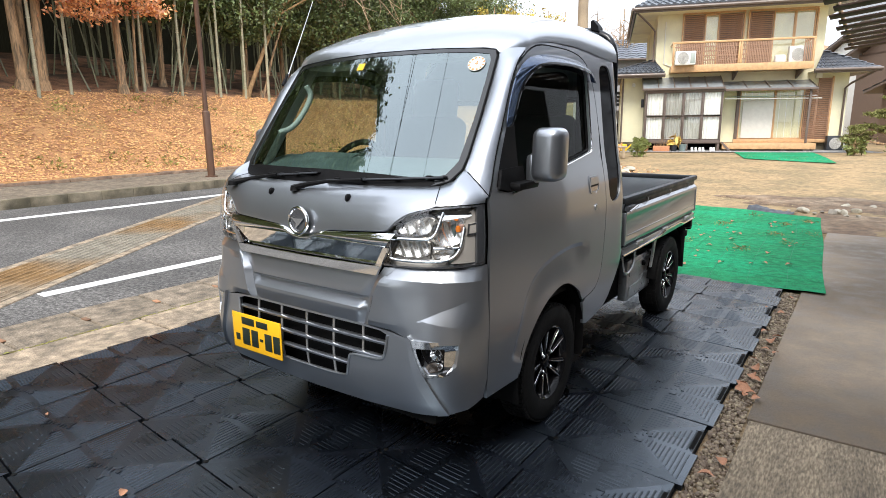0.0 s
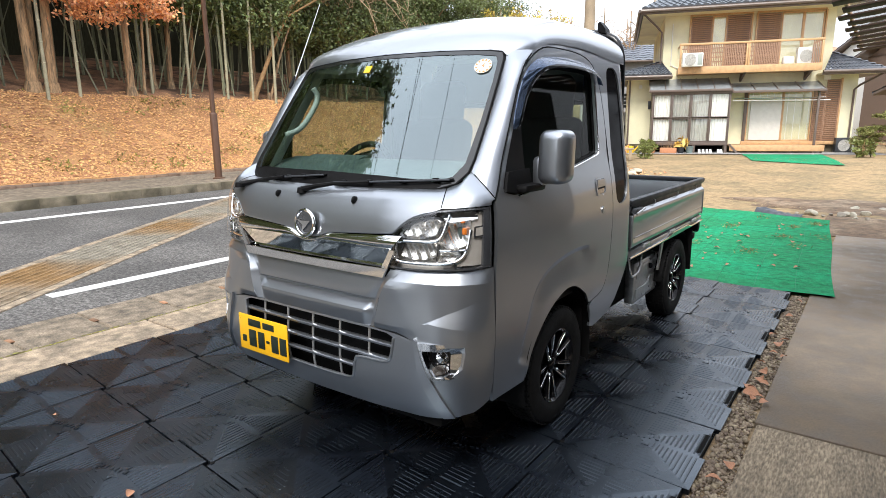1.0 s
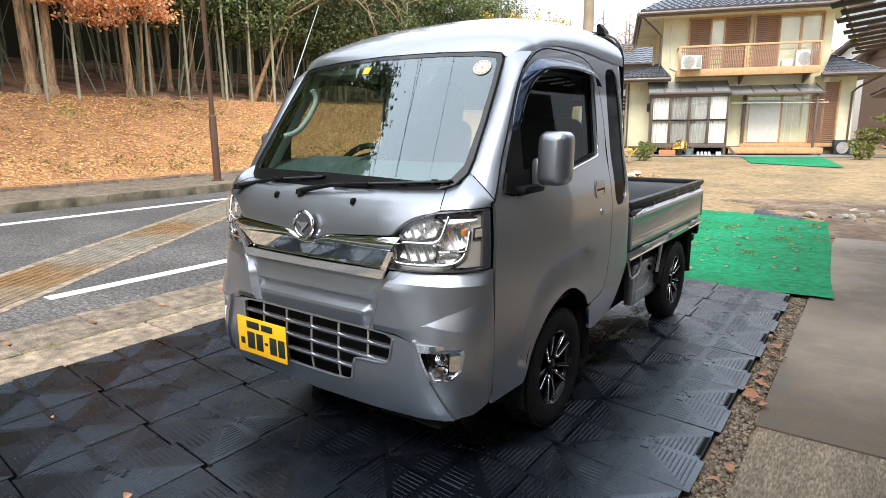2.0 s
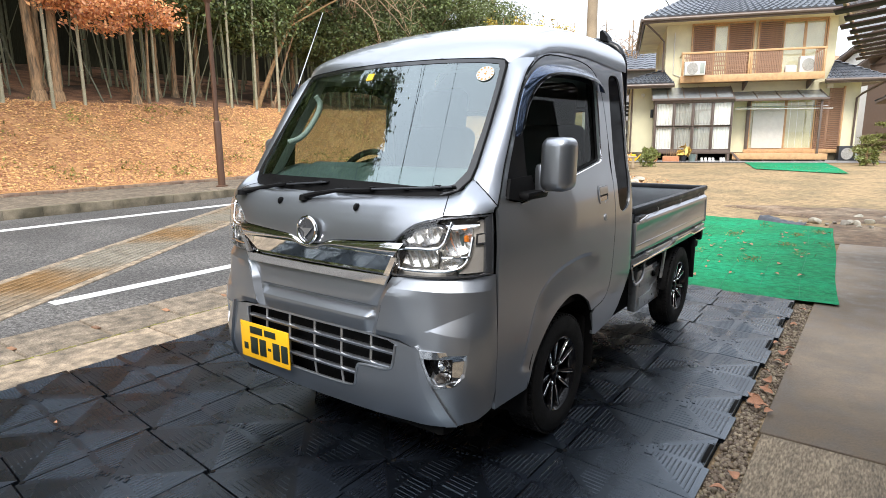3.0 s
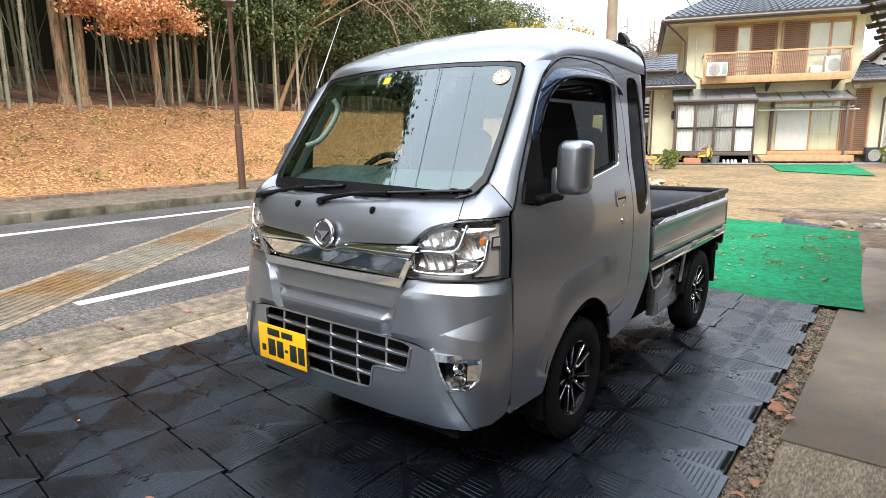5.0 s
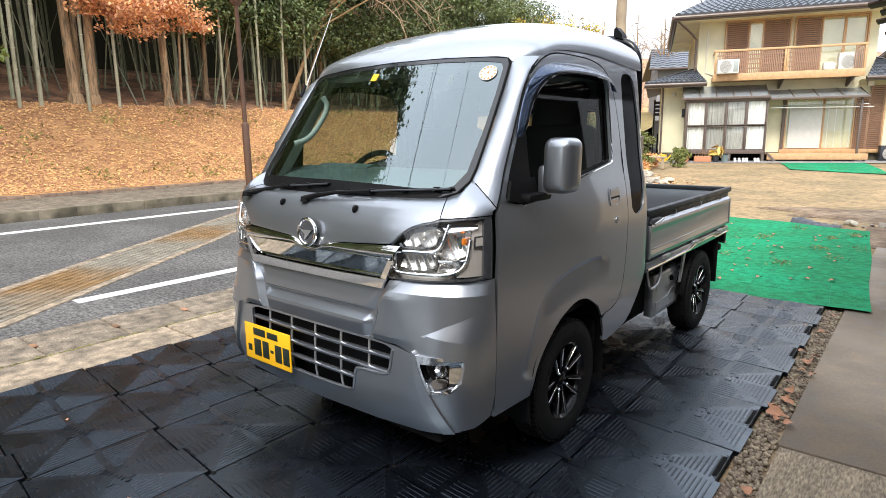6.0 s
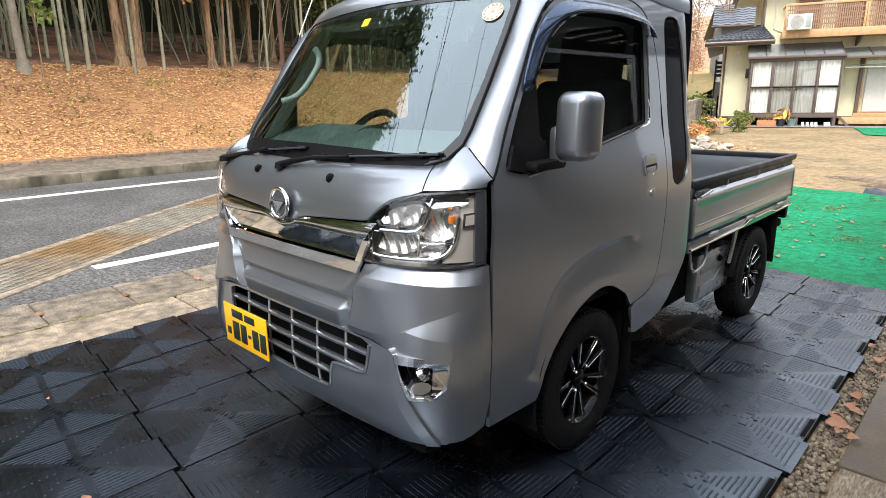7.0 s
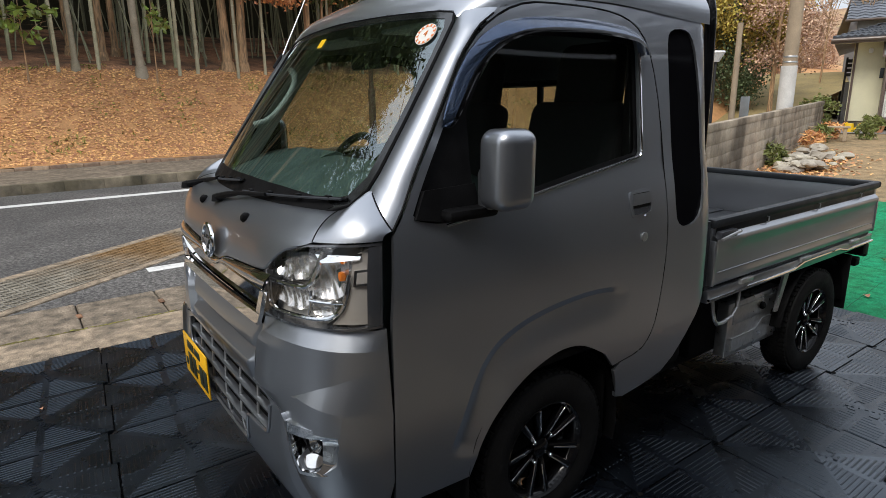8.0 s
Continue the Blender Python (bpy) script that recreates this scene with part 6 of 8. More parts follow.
for k in range(130):
    x, y = random.uniform(-20, -16.0), random.uniform(-10, 34)
    z = bank_z(x, y) - 0.1
    h = random.uniform(1.5, 4.0)
    tube(bm, [(x, y, z), (x + random.uniform(-0.3, 0.3) * h, y + random.uniform(-0.35, 0.35) * h, z + h)], random.uniform(0.015, 0.03), 5, 0.008, caps=False)
solid("bamboo_grove", bm, M_CULM_SHADE, "dense bamboo grove, its culms coloured darker as in shade", "bamboo", "stuff")
pts = np.concatenate([clumps(rng, (t[0], t[1], t[2] - h * 0.16), (1.7, 1.7, h * 0.26), 120, 9) for t, h in tops])
tagged(new("bamboo_foliage", leaf_mesh("bamboo_foliage", pts, 0.30, M_LEAF_BAMBOO, 0.1, 2.4, 5)), "feathery green bamboo foliage high over the grove", "foliage", kind="stuff")


def trunk_into(bm, pts, r0, r1, n=10):
    tube(bm, chaikin([tuple(p) for p in pts], 2, False), r0, n, r1)


def tree(name, base, h, r, crown_at, crown_r, leaves, size, leaf_mat, label, lean=(0, 0), limbs=6, seed=1, knots=26, bark=None, group=""):
    """A tapered trunk with limbs, and a crown of small leaves gathered in clumps."""
    rnd = random.Random(seed)
    t = thing(name, label, "tree", pose(*base), group)
    bm = bmesh.new()
    top = Vector((lean[0] * h, lean[1] * h, h))
    mid = Vector((lean[0] * h * 0.35 + rnd.uniform(-0.1, 0.1), lean[1] * h * 0.35, h * 0.45))
    trunk_into(bm, [(0, 0, -0.15), (lean[0] * 0.3, lean[1] * 0.3, 0.35), mid, top], r, r * 0.35)
    tube(bm, [(0, 0, -0.2), (0, 0, 0.02), (0, 0, 0.30)], r * 1.6, 10, r * 1.0)
    for k in range(limbs):
        a = rnd.uniform(0, 6.28)
        s = mid.lerp(top, rnd.uniform(0, 0.9))
        e = Vector(crown_at) + Vector((math.cos(a) * crown_r[0], math.sin(a) * crown_r[1], rnd.uniform(-0.5, 0.6) * crown_r[2])) * 0.75
        trunk_into(bm, [s, s.lerp(e, 0.5) + Vector((0, 0, 0.15)), e], r * 0.4, r * 0.06, 6)
        for j in range(3):
            q = s.lerp(e, rnd.uniform(0.4, 0.9))
            trunk_into(bm, [q, q + Vector((rnd.uniform(-0.6, 0.6), rnd.uniform(-0.6, 0.6), rnd.uniform(-0.1, 0.5)))], r * 0.12, r * 0.03, 5)
    part("trunk", bm, bark or M_BARK, t)
    g = np.random.default_rng(seed)
    if leaves:
        ob = new("crown", leaf_mesh("crown", clumps(g, crown_at, crown_r, leaves, knots), size, leaf_mat, 0.1, 1.7, seed))
        ob.parent = t
    return t


# trees at the edge, as they stand along the top of the bank
def at_bank(x, y):
    return (x, y, bank_z(x, y) - 0.05)


LEAN_AT, SLANT_AT = (-16.1, 11.72), (-16.1, 12.4)
OAK = "oak with rusty orange leaves still on it"
tree("oak_tree", at_bank(-16.1, 5.0), 6.5, 0.18, (0.3, 0.0, 5.2), (1.8, 2.0, 1.1), 3600, 0.07, M_LEAF_OAK, OAK, (-0.02, -0.01), 7, 3)
tree("oak_tree", at_bank(-16.0, 5.4), 6.0, 0.17, (1.2, 0.6, 2.85), (1.1, 1.7, 0.75), 4200, 0.066, M_LEAF_OAK, OAK, (0.03, 0.03), 9, 5, 34)
tree("oak_tree", at_bank(-16.0, 7.47), 6.5, 0.14, (0.8, -0.6, 2.45), (1.0, 1.4, 0.65), 2800, 0.066, M_LEAF_OAK, OAK, (0.0, 0.01), 9, 8, 30)
tree("bare_tree", at_bank(-16.1, 7.9), 5.0, 0.06, (0.4, 0.6, 3.2), (0.6, 0.6, 0.6), 0, 0.1, M_LEAF, "slim bare tree at the grove's edge", (-0.02, 0.09), 4, 9)
tree("pale_tree", at_bank(-15.5, 2.6), 7.0, 0.13, (0, 0, 6.0), (1.5, 1.5, 1.4), 900, 0.14, M_LEAF, "smooth pale-barked tree on the bank", (-0.01, -0.02), 6, 12, 20, mat("pale_bark", (0.34, 0.29, 0.21), 0.85, var=0.2, scale=6, bump=0.4))
tree("pale_tree", at_bank(-15.8, 1.18), 6.5, 0.09, (0, 0, 5.5), (1.3, 1.3, 1.2), 700, 0.14, M_LEAF, "slim pale-barked tree on the bank", (-0.02, 0.01), 6, 13, 20, mat("pale_bark", (0.30, 0.26, 0.18), 0.85, var=0.2, scale=6, bump=0.4))
leaning = tree("leaning_tree", at_bank(*LEAN_AT), 6.0, 0.10, (1.6, 4.0, 5.2), (1.8, 2.4, 1.0), 200, 0.12, M_LEAF, "leaning orange-barked tree with bare twisting branches", (0.10, 0.58), 20, 15, 20, mat("orange_bark", (0.40, 0.25, 0.12), 0.9, var=0.25, scale=8, bump=0.5))
SPRIG = mat("young_leaf", (0.20, 0.27, 0.05), 0.5, var=0.2, per_island=0.4)
for k, (x, y, h, n, wide) in enumerate(((-15.2, 0.15, 1.9, 190, 0.75), (-15.2, 2.90, 2.1, 60, 0.34))):
    tree("young_tree", at_bank(x, y), h, 0.022, (0.2, 0.1, h - 0.55), (wide, wide, 0.45), n, 0.115, SPRIG, "thin young tree with broad fresh green leaves", (0.03, 0.02), 7, 260 + k, 12, group="young trees on the bank")
rnd = random.Random(77)
M_BOUGH = mat("weathered_bough", (0.47, 0.34, 0.22), 0.9, var=0.25, scale=9, bump=0.4)
for k in range(20):
    # bare boughs that arch out from the upper stem, droop and twist
    here = Vector((rnd.uniform(0.7, 1.5), 2.0 + rnd.uniform(0.0, 3.6), rnd.uniform(3.9, 5.6)))
    way = Vector((rnd.uniform(-0.05, 0.12), rnd.uniform(0.12, 0.34), rnd.uniform(-0.10, 0.16)))
    bm, line = bmesh.new(), [here.copy()]
    for j in range(9):
        way = way * 0.9 + Vector((rnd.gauss(0, 0.05), rnd.gauss(0.02, 0.07), rnd.gauss(-0.035, 0.085)))
        here = here + way
        line.append(here.copy())
    tube(bm, line, 0.030, 6, 0.006)
    for j in range(2, 10):
        twig = Vector((rnd.gauss(0, 0.12), rnd.gauss(0.08, 0.22), rnd.gauss(-0.06, 0.22)))
        tube(bm, [line[j], line[j] + twig, line[j] + twig * 1.7 + Vector((0, rnd.gauss(0, 0.12), rnd.gauss(0, 0.12)))], 0.012, 5, 0.003)
    part("bough", bm, M_BOUGH, leaning)
tree("slanting_tree", at_bank(*SLANT_AT), 5.0, 0.06, (0.6, 1.5, 4.2), (1.0, 1.2, 0.8), 100, 0.12, M_LEAF, "thin slanting tree beside the leaning one", (0.05, 0.46), 6, 16)
EVER = [(-16.4, 8.9, 4.5, 1.5, 2.7), (-16.8, 10.6, 5.0, 1.8, 2.9), (-16.2, 12.6, 4.6, 1.7, 2.5), (-16.8, 14.8, 5.0, 2.0, 2.7), (-16.0, 16.8, 4.6, 1.9, 2.3), (-16.4, 19.2, 4.8, 2.1, 2.3), (-16.0, 21.8, 4.6, 2.2, 2.2), (-16.4, 24.6, 4.6, 2.2, 2.0),
        (-18.0, 27.0, 5.0, 2.2, 2.2), (-17.6, 17.8, 7.0, 2.3, 4.2), (-17.8, 13.0, 7.0, 2.3, 4.8), (-18.5, 22.5, 7.0, 2.4, 4.0), (-17.6, 9.6, 7.5, 2.2, 4.9), (-17.4, 26.3, 6.8, 2.1, 4.2), (-18.0, 30.0, 7.0, 2.2, 4.3), (-17.0, 23.2, 6.8, 2.0, 4.3),
        (-18.5, 6.0, 8.5, 2.4, 6.0), (-18.5, 2.5, 9.0, 2.4, 6.4), (-18.0, -1.0, 9.0, 2.4, 6.5), (-18.5, -5.0, 9.0, 3.0, 6.0), (-17.5, -9.5, 9.5, 3.2, 6.0), (-17.0, -3.0, 14.0, 3.2, 11.0), (-16.8, -8.0, 15.0, 3.4, 12.0), (-17.2, 2.0, 11.0, 3.0, 8.6)]
for k, (x, y, h, cr, cz) in enumerate(EVER):
    tree("evergreen_tree", at_bank(x - (1.0 if h < 6 else 0.0), y), h, 0.12, (0.5, 0, cz + 0.35), (cr, cr * 1.05, cr * 0.66), 9000, 0.075, M_LEAF, "dense dark evergreen tree of the grove", (0.02, 0.01), 7, 40 + k, 60, group="evergreens in the grove")
for k, (y, up, tall) in enumerate(((-8.0, 11.5, 6.0), (-4.6, 11.5, 6.0), (-1.4, 9.6, 5.4), (1.4, 7.4, 4.2))):
    tree("evergreen_tree", at_bank(-18.6, y), up + tall, 0.16, (0, 0, up), (2.6, 2.6, tall), 8000, 0.16, M_LEAF, "very tall dense evergreen of the grove", (0, 0), 9, 200 + k, 90, group="evergreens in the grove")
for k in range(11):
    tree("shrub", at_bank(-13.4 - 0.5 * (k % 2), -7.6 - 1.9 * k), 3.8, 0.06, (0, 0, 1.9), (1.3, 1.5, 1.9), 2600, 0.11, M_LEAF, "dark evergreen shrub on the grassy bank", (0, 0), 5, 220 + k, 30, group="shrubs on the bank")
# dark sheet behind the grove, painted as the shade among its stems
solid("grove_depth", sheet(-0.5, 0.5, -70, 35, 1, 60, lambda x, y: 0.0), M_FOREST_SHADE, "dark backdrop sheet painted as the shade inside the grove", "backdrop", "structure",
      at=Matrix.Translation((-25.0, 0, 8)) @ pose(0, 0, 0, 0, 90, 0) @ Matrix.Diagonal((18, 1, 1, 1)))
# street lamp by the footpath
lamp_post = thing("street_lamp", "brown steel footpath lamp with a white globe", "lamp", pose(-11.0, 6.80, 0.14))
part("post", lathem([(0.085, 0.0), (0.085, 1.50), (0.080, 1.52), (0.055, 1.54), (0.052, 4.15), (0.06, 4.17)], 20), M_POLE, lamp_post)
part("base_plate", lathem([(0.14, 0.0), (0.14, 0.02), (0.10, 0.03)], 20), M_POLE, lamp_post)
part("lamp_neck", lathem([(0.06, 4.17), (0.13, 4.26), (0.14, 4.30), (0.0, 4.31)], 20), M_POLE, lamp_post)
part("globe", lathem([(0.12, 4.30), (0.19, 4.36), (0.22, 4.46), (0.20, 4.56), (0.0, 4.62)], 24), M_LAMPWHITE, lamp_post)

# ---- the house across the lawn; its front runs along local x ----
house = thing("house", "two-storey cream plastered house with dark tiled roofs and wooden balcony", "house", pose(-4.3, 20.6, 0.245, 0, 0, 20) @ Matrix.Diagonal((0.908, 1, 0.99, 1)))
wall = part("wall", boxm(-1.72, 6.92, 0.95, 8.5, 0.32, 2.80), M_WALL, house)
part("upper_wall", boxm(-0.46, 5.85, 0.952, 8.0, 2.80, 5.15), M_WALL, house)
part("foundation", boxm(-1.70, 6.90, 0.97, 8.48, -0.3, 0.318), M_KERB, house)


def tiled_roof(name, corners, rows, cols, parent):
    """A slope of pan tiles between eave (a, b) and top (c, d) corners, one wavy course over another."""
    a, b, c, d = [Vector(p) for p in corners]
    nrm = (b - a).cross(d - a).normalized()
    r = part(name, bmesh.new(), M_TILE, parent, "dark blue-grey tiled roof")
    for j in range(rows):
        v0, v1 = j / rows, (j + 1.12) / rows
        l0, r0, l1, r1 = a.lerp(d, v0), b.lerp(c, v0), a.lerp(d, min(1, v1)), b.lerp(c, min(1, v1))
        bm = bmesh.new()
        n = cols * 4
        lo, hi, un = [], [], []
        for i in range(n + 1):
            w = 0.028 * math.sin(2 * math.pi * i / 4)
            p, q = l0.lerp(r0, i / n), l1.lerp(r1, i / n)
            lo.append(bm.verts.new(p + nrm * (0.06 + w)))
            un.append(bm.verts.new(p + nrm * 0.0))
            hi.append(bm.verts.new(q + nrm * (0.02 + w)))
        for i in range(n):
            bm.faces.new((lo[i], lo[i + 1], hi[i + 1], hi[i]))
            bm.faces.new((un[i], un[i + 1], lo[i + 1], lo[i]))
        part("tile_course", bm, M_TILE, r)
    bm = bmesh.new()
    vs = [bm.verts.new(p) for p in (a, b, c, d)] + [bm.verts.new(p - nrm * 0.10) for p in (a, b, c, d)]
    for f in ((0, 1, 2, 3), (7, 6, 5, 4), (0, 4, 5, 1), (1, 5, 6, 2), (2, 6, 7, 3), (3, 7, 4, 0)):
        bm.faces.new([vs[i] for i in f])
    bmesh.ops.recalc_face_normals(bm, faces=bm.faces[:])
    part("roof_deck", bm, M_WOODDARK, r)
    return r


# main roof
ez, rz = 5.02, 6.75
tiled_roof("roof", [(-1.35, 0.02, ez), (6.75, 0.02, ez), (4.0, 4.4, rz), (1.4, 4.4, rz)], 16, 30, house)
tiled_roof("roof", [(-1.35, 9.0, ez), (-1.35, 0.02, ez), (1.4, 4.4, rz), (1.4, 4.5, rz)], 10, 24, house)
tiled_roof("roof", [(6.75, 0.02, ez), (6.75, 9.0, ez), (4.0, 4.5, rz), (4.0, 4.4, rz)], 10, 24, house)
part("soffit", boxm(-1.30, 6.70, 0.06, 8.9, 4.86, 4.92), M_WALL, house)
part("fascia", boxm(-1.36, 6.76, 0.0, 0.06, 4.82, 5.00, 0.01), M_WOODDARK, house)
part("fascia", boxm(-1.40, -1.34, 0.0, 9.0, 4.82, 5.00, 0.01), M_WOODDARK, house)
gut = part("eave_gutter", tubem([(-1.42, -0.06, 4.93), (6.8, -0.06, 4.93)], 0.055, 8), M_WOODDARK, house)
part("eave_gutter", tubem([(-1.46, -0.06, 4.93), (-1.46, 8, 4.93)], 0.055, 8), M_WOODDARK, house)
part("downpipe", tubem([(-1.30, 0.1, 4.85), (-0.75, 0.80, 4.50), (-0.55, 0.90, 4.30), (-0.55, 0.90, 2.9)], 0.035, 8), M_WOODDARK, house)
# skirt roofs at both ends of the lower storey
tiled_roof("skirt_roof", [(-2.35, 0.15, 2.78), (-0.15, 0.15, 2.78), (-0.47, 1.0, 3.22), (-0.47, 1.05, 3.22)], 6, 12, house)
tiled_roof("skirt_roof", [(-2.35, 8.4, 2.78), (-2.35, 0.15, 2.78), (-0.47, 1.0, 3.30), (-0.47, 8.0, 3.30)], 8, 26, house)
tiled_roof("skirt_roof", [(5.35, 0.15, 2.72), (7.65, 0.15, 2.72), (5.86, 1.05, 3.35), (5.86, 1.0, 3.35)], 6, 12, house)
tiled_roof("skirt_roof", [(7.65, 0.15, 2.72), (7.65, 8.4, 2.72), (5.86, 8.0, 3.40), (5.86, 1.0, 3.40)], 8, 26, house)
for x0, x1 in ((-2.38, -0.12), (5.32, 7.70)):
    part("skirt_fascia", boxm(x0, x1, 0.12, 0.17, 2.62, 2.76, 0.01), M_WOODDARK, house)
    part("skirt_soffit", boxm(x0 + 0.05, x1 - 0.05, 0.15, 0.96, 2.66, 2.70), M_WALL, house)
    part("skirt_gutter", tubem([(x0, 0.08, 2.72), (x1, 0.08, 2.72)], 0.05, 8), M_WOODDARK, house)
part("downpipe", tubem([(7.55, 0.1, 2.68), (6.95, 0.80, 2.30), (6.80, 0.90, 2.15), (6.80, 0.90, 0.0)], 0.04, 8), M_WOODDARK, house)
part("downpipe", tubem([(-1.66, 0.88, 2.66), (-1.66, 0.88, 0.0)], 0.035, 8), M_WOODDARK, house)
part("conduit", tubem([(-0.15, 0.93, 4.6), (-0.15, 0.93, 3.15), (0.1, 0.93, 3.05), (0.35, 0.93, 2.95), (0.45, 0.93, 2.75)], 0.02, 6), M_WHITE, house)


def shutter(x0, x1, z0, z1, parent, y=0.90):
    s = part("shutter", boxm(x0, x1, y + 0.02, y + 0.045, z0, z1), M_WOODDARK, parent, "brown louvred shutter")
    for xx in (x0, x1 - 0.04):
        part("stile", boxm(xx, xx + 0.04, y, y + 0.05, z0, z1, 0.004), M_SHUTTER, s)
    n = int((z1 - z0) / 0.065)
    mesh = finish("slat", boxm(x0 + 0.04, x1 - 0.04, -0.018, 0.018, -0.022, 0.022, m=None), M_SHUTTER, False)
    pieces("slat", mesh, [pose(0, y + 0.012, z0 + (k + 0.5) * (z1 - z0) / n, 28) for k in range(n)], s)


def pane(x0, x1, z0, z1, parent, name="window", frame=M_WOODLIGHT, y=0.93, curtain=True, fw=0.05, white=False, cloth=None):
    """A sash with its glass and a pleated curtain behind it."""
    w = part(name, bmesh.new(), frame, parent)
    bm = bmesh.new()
    for a, b, c, d in ((x0, x0 + fw, z0, z1), (x1 - fw, x1, z0, z1), (x0 + fw, x1 - fw, z0, z0 + fw), (x0 + fw, x1 - fw, z1 - fw, z1)):
        box(bm, a, b, y - 0.03, y + 0.02, c, d, 0.004)
    part("sash", bm, frame, w)
    g = part("pane", boxm(x0 + fw, x1 - fw, y - 0.008, y - 0.003, z0 + fw, z1 - fw), M_HOUSEGLASS, w)
    g.visible_shadow = False
    # black board that stands for the unlit room
    part("dark_room", boxm(x0 + fw, x1 - fw, y + 0.10, y + 0.12, z0 + fw, z1 - fw), M_UNDER_SHADE, w)
    if curtain:
        n = max(6, int((x1 - x0) * 34))
        part("curtain", grid(n * 3, 1, lambda u, v: Vector((x0 + fw + (x1 - x0 - 2 * fw) * u, y + 0.05 + (0.0 if white else 0.018 * math.sin(u * n * 1.9) + 0.008 * math.sin(u * n * 0.63 + 1)), z0 + fw + (z1 - z0 - 2 * fw) * v))), cloth or (M_WHITE if white else M_CURTAIN), w)
    return w


# upper windows and shutters
part("window_surround", boxm(0.46, 2.78, 0.90, 0.951, 4.80, 4.87, 0.005), M_WOODLIGHT, house)
part("window_surround", boxm(2.92, 5.50, 0.90, 0.951, 4.80, 4.87, 0.005), M_WOODLIGHT, house)
for x in (0.46, 2.72, 2.90, 5.46):
    part("window_surround", boxm(x, x + 0.06, 0.88, 0.952, 2.95, 4.80, 0.005), M_WOODLIGHT, house)
shutter(0.53, 1.27, 2.98, 4.78, house)
pane(1.28, 1.80, 2.98, 4.79, house)
shutter(1.80, 2.70, 2.98, 4.78, house)
shutter(2.97, 3.85, 2.98, 4.78, house)
pane(3.87, 4.68, 2.98, 4.79, house)
pane(4.68, 5.44, 2.98, 4.79, house, curtain=False)
part("drawn_curtain", grid(24, 1, lambda u, v: Vector((5.10 + 0.25 * u, 0.98 + 0.03 * math.sin(u * 24), 3.02 + 1.7 * v))), M_CURTAIN, house)
# balcony
balcony = part("balcony", boxm(0.08, 5.20, 0.0, 0.94, 2.78, 2.96, 0.01), M_WOODLIGHT, house, "varnished wooden balcony")
part("balcony_fascia", boxm(0.05, 5.23, -0.03, 0.01, 2.76, 3.00, 0.006), M_WOODLIGHT, balcony)
part("hand_rail", boxm(0.05, 5.23, -0.035, 0.045, 3.72, 3.79, 0.01), M_WOODLIGHT, balcony)
for x in (0.08, 2.42, 2.50, 5.14):
    part("rail_post", boxm(x, x + 0.07, -0.025, 0.035, 2.96, 3.75, 0.006), M_WOODLIGHT, balcony)
for x in (0.08, 5.17):
    part("side_rail", boxm(x, x + 0.05, 0.03, 0.94, 3.72, 3.78, 0.008), M_WOODLIGHT, balcony)
bal = finish("baluster", boxm(-0.017, 0.017, -0.01, 0.012, 2.99, 3.72), M_SHUTTER, False)
pieces("baluster", bal, [pose(0.22 + 0.062 * k, 0, 0) for k in range(35)] + [pose(2.63 + 0.062 * k, 0, 0) for k in range(17)] + [pose(4.85 + 0.062 * k, 0, 0) for k in range(5)], balcony)
for z in (3.15, 3.30, 3.45, 3.60):
    part("lattice_rail", boxm(0.16, 2.42, 0.012, 0.024, z - 0.02, z + 0.02), M_SHUTTER, balcony)
    part("lattice_rail", boxm(2.58, 3.68, 0.012, 0.024, z - 0.02, z + 0.02), M_SHUTTER, balcony)
for x in (2.45, 4.9):
    part("bracket", prismm([(0.1, 2.78), (0.95, 2.78), (0.95, 2.50)], "x", x, x + 0.07), M_WOODDARK, balcony)


def outdoor_unit(x, y, z, w=0.72, h=0.52):
    u = thing("air_conditioner", "cream outdoor air-conditioner unit with a round fan grille", "air conditioner", house.matrix_basis @ pose(x, y, z), "air conditioners on the balcony")
    part("case", boxm(0, w, 0, 0.26, 0, h, 0.015), M_WHITE, u)
    part("fan_ring", lathem([(0.20, 0.0), (0.20, 0.012), (0.17, 0.012), (0.0, 0.004)], 28, Matrix.Translation((w * 0.38, -0.002, h * 0.5)) @ pose(0, 0, 0, 90)), M_FANGREY, u)
    for k in range(5):
        part("grille_ring", tubem([(w * 0.38 + (0.04 + 0.033 * k) * math.cos(a), -0.016, h * 0.5 + (0.04 + 0.033 * k) * math.sin(a)) for a in np.linspace(0, 6.283, 25)], 0.004, 4), M_WHITE, u)
    part("side_grille", boxm(w * 0.74, w - 0.03, -0.006, 0.002, 0.05, h - 0.05, 0.002), M_TRIMGREY, u)
    return u


outdoor_unit(0.16, -0.31, 2.99, 0.72, 0.45)
outdoor_unit(4.12, 0.10, 2.97, 0.72, 0.55)
bag = boxm(-0.2, 0.2, -0.12, 0.12, 0, 0.3, 0.09, seg=3)
solid("bag", bag, M_WHITE, "white bag lying on the balcony", "bag", at=house.matrix_basis @ pose(3.86, 0.25, 2.96))
# sun room with its smoked canopy
bay = part("sun_room", boxm(-0.52, 2.02, 0.02, 0.95, 0.30, 0.44, 0.01), M_WOODDARK, house, "dark bronze sun room with white curtains")
part("top_beam", boxm(-0.55, 2.05, -0.02, 0.95, 2.08, 2.20, 0.01), M_WOODDARK, bay)
for k in range(5):
    x = -0.52 + k * 0.62
    part("mullion", boxm(x + 0.008, x + 0.052, 0.0, 0.06, 0.40, 2.10, 0.006), M_WOODDARK, bay)
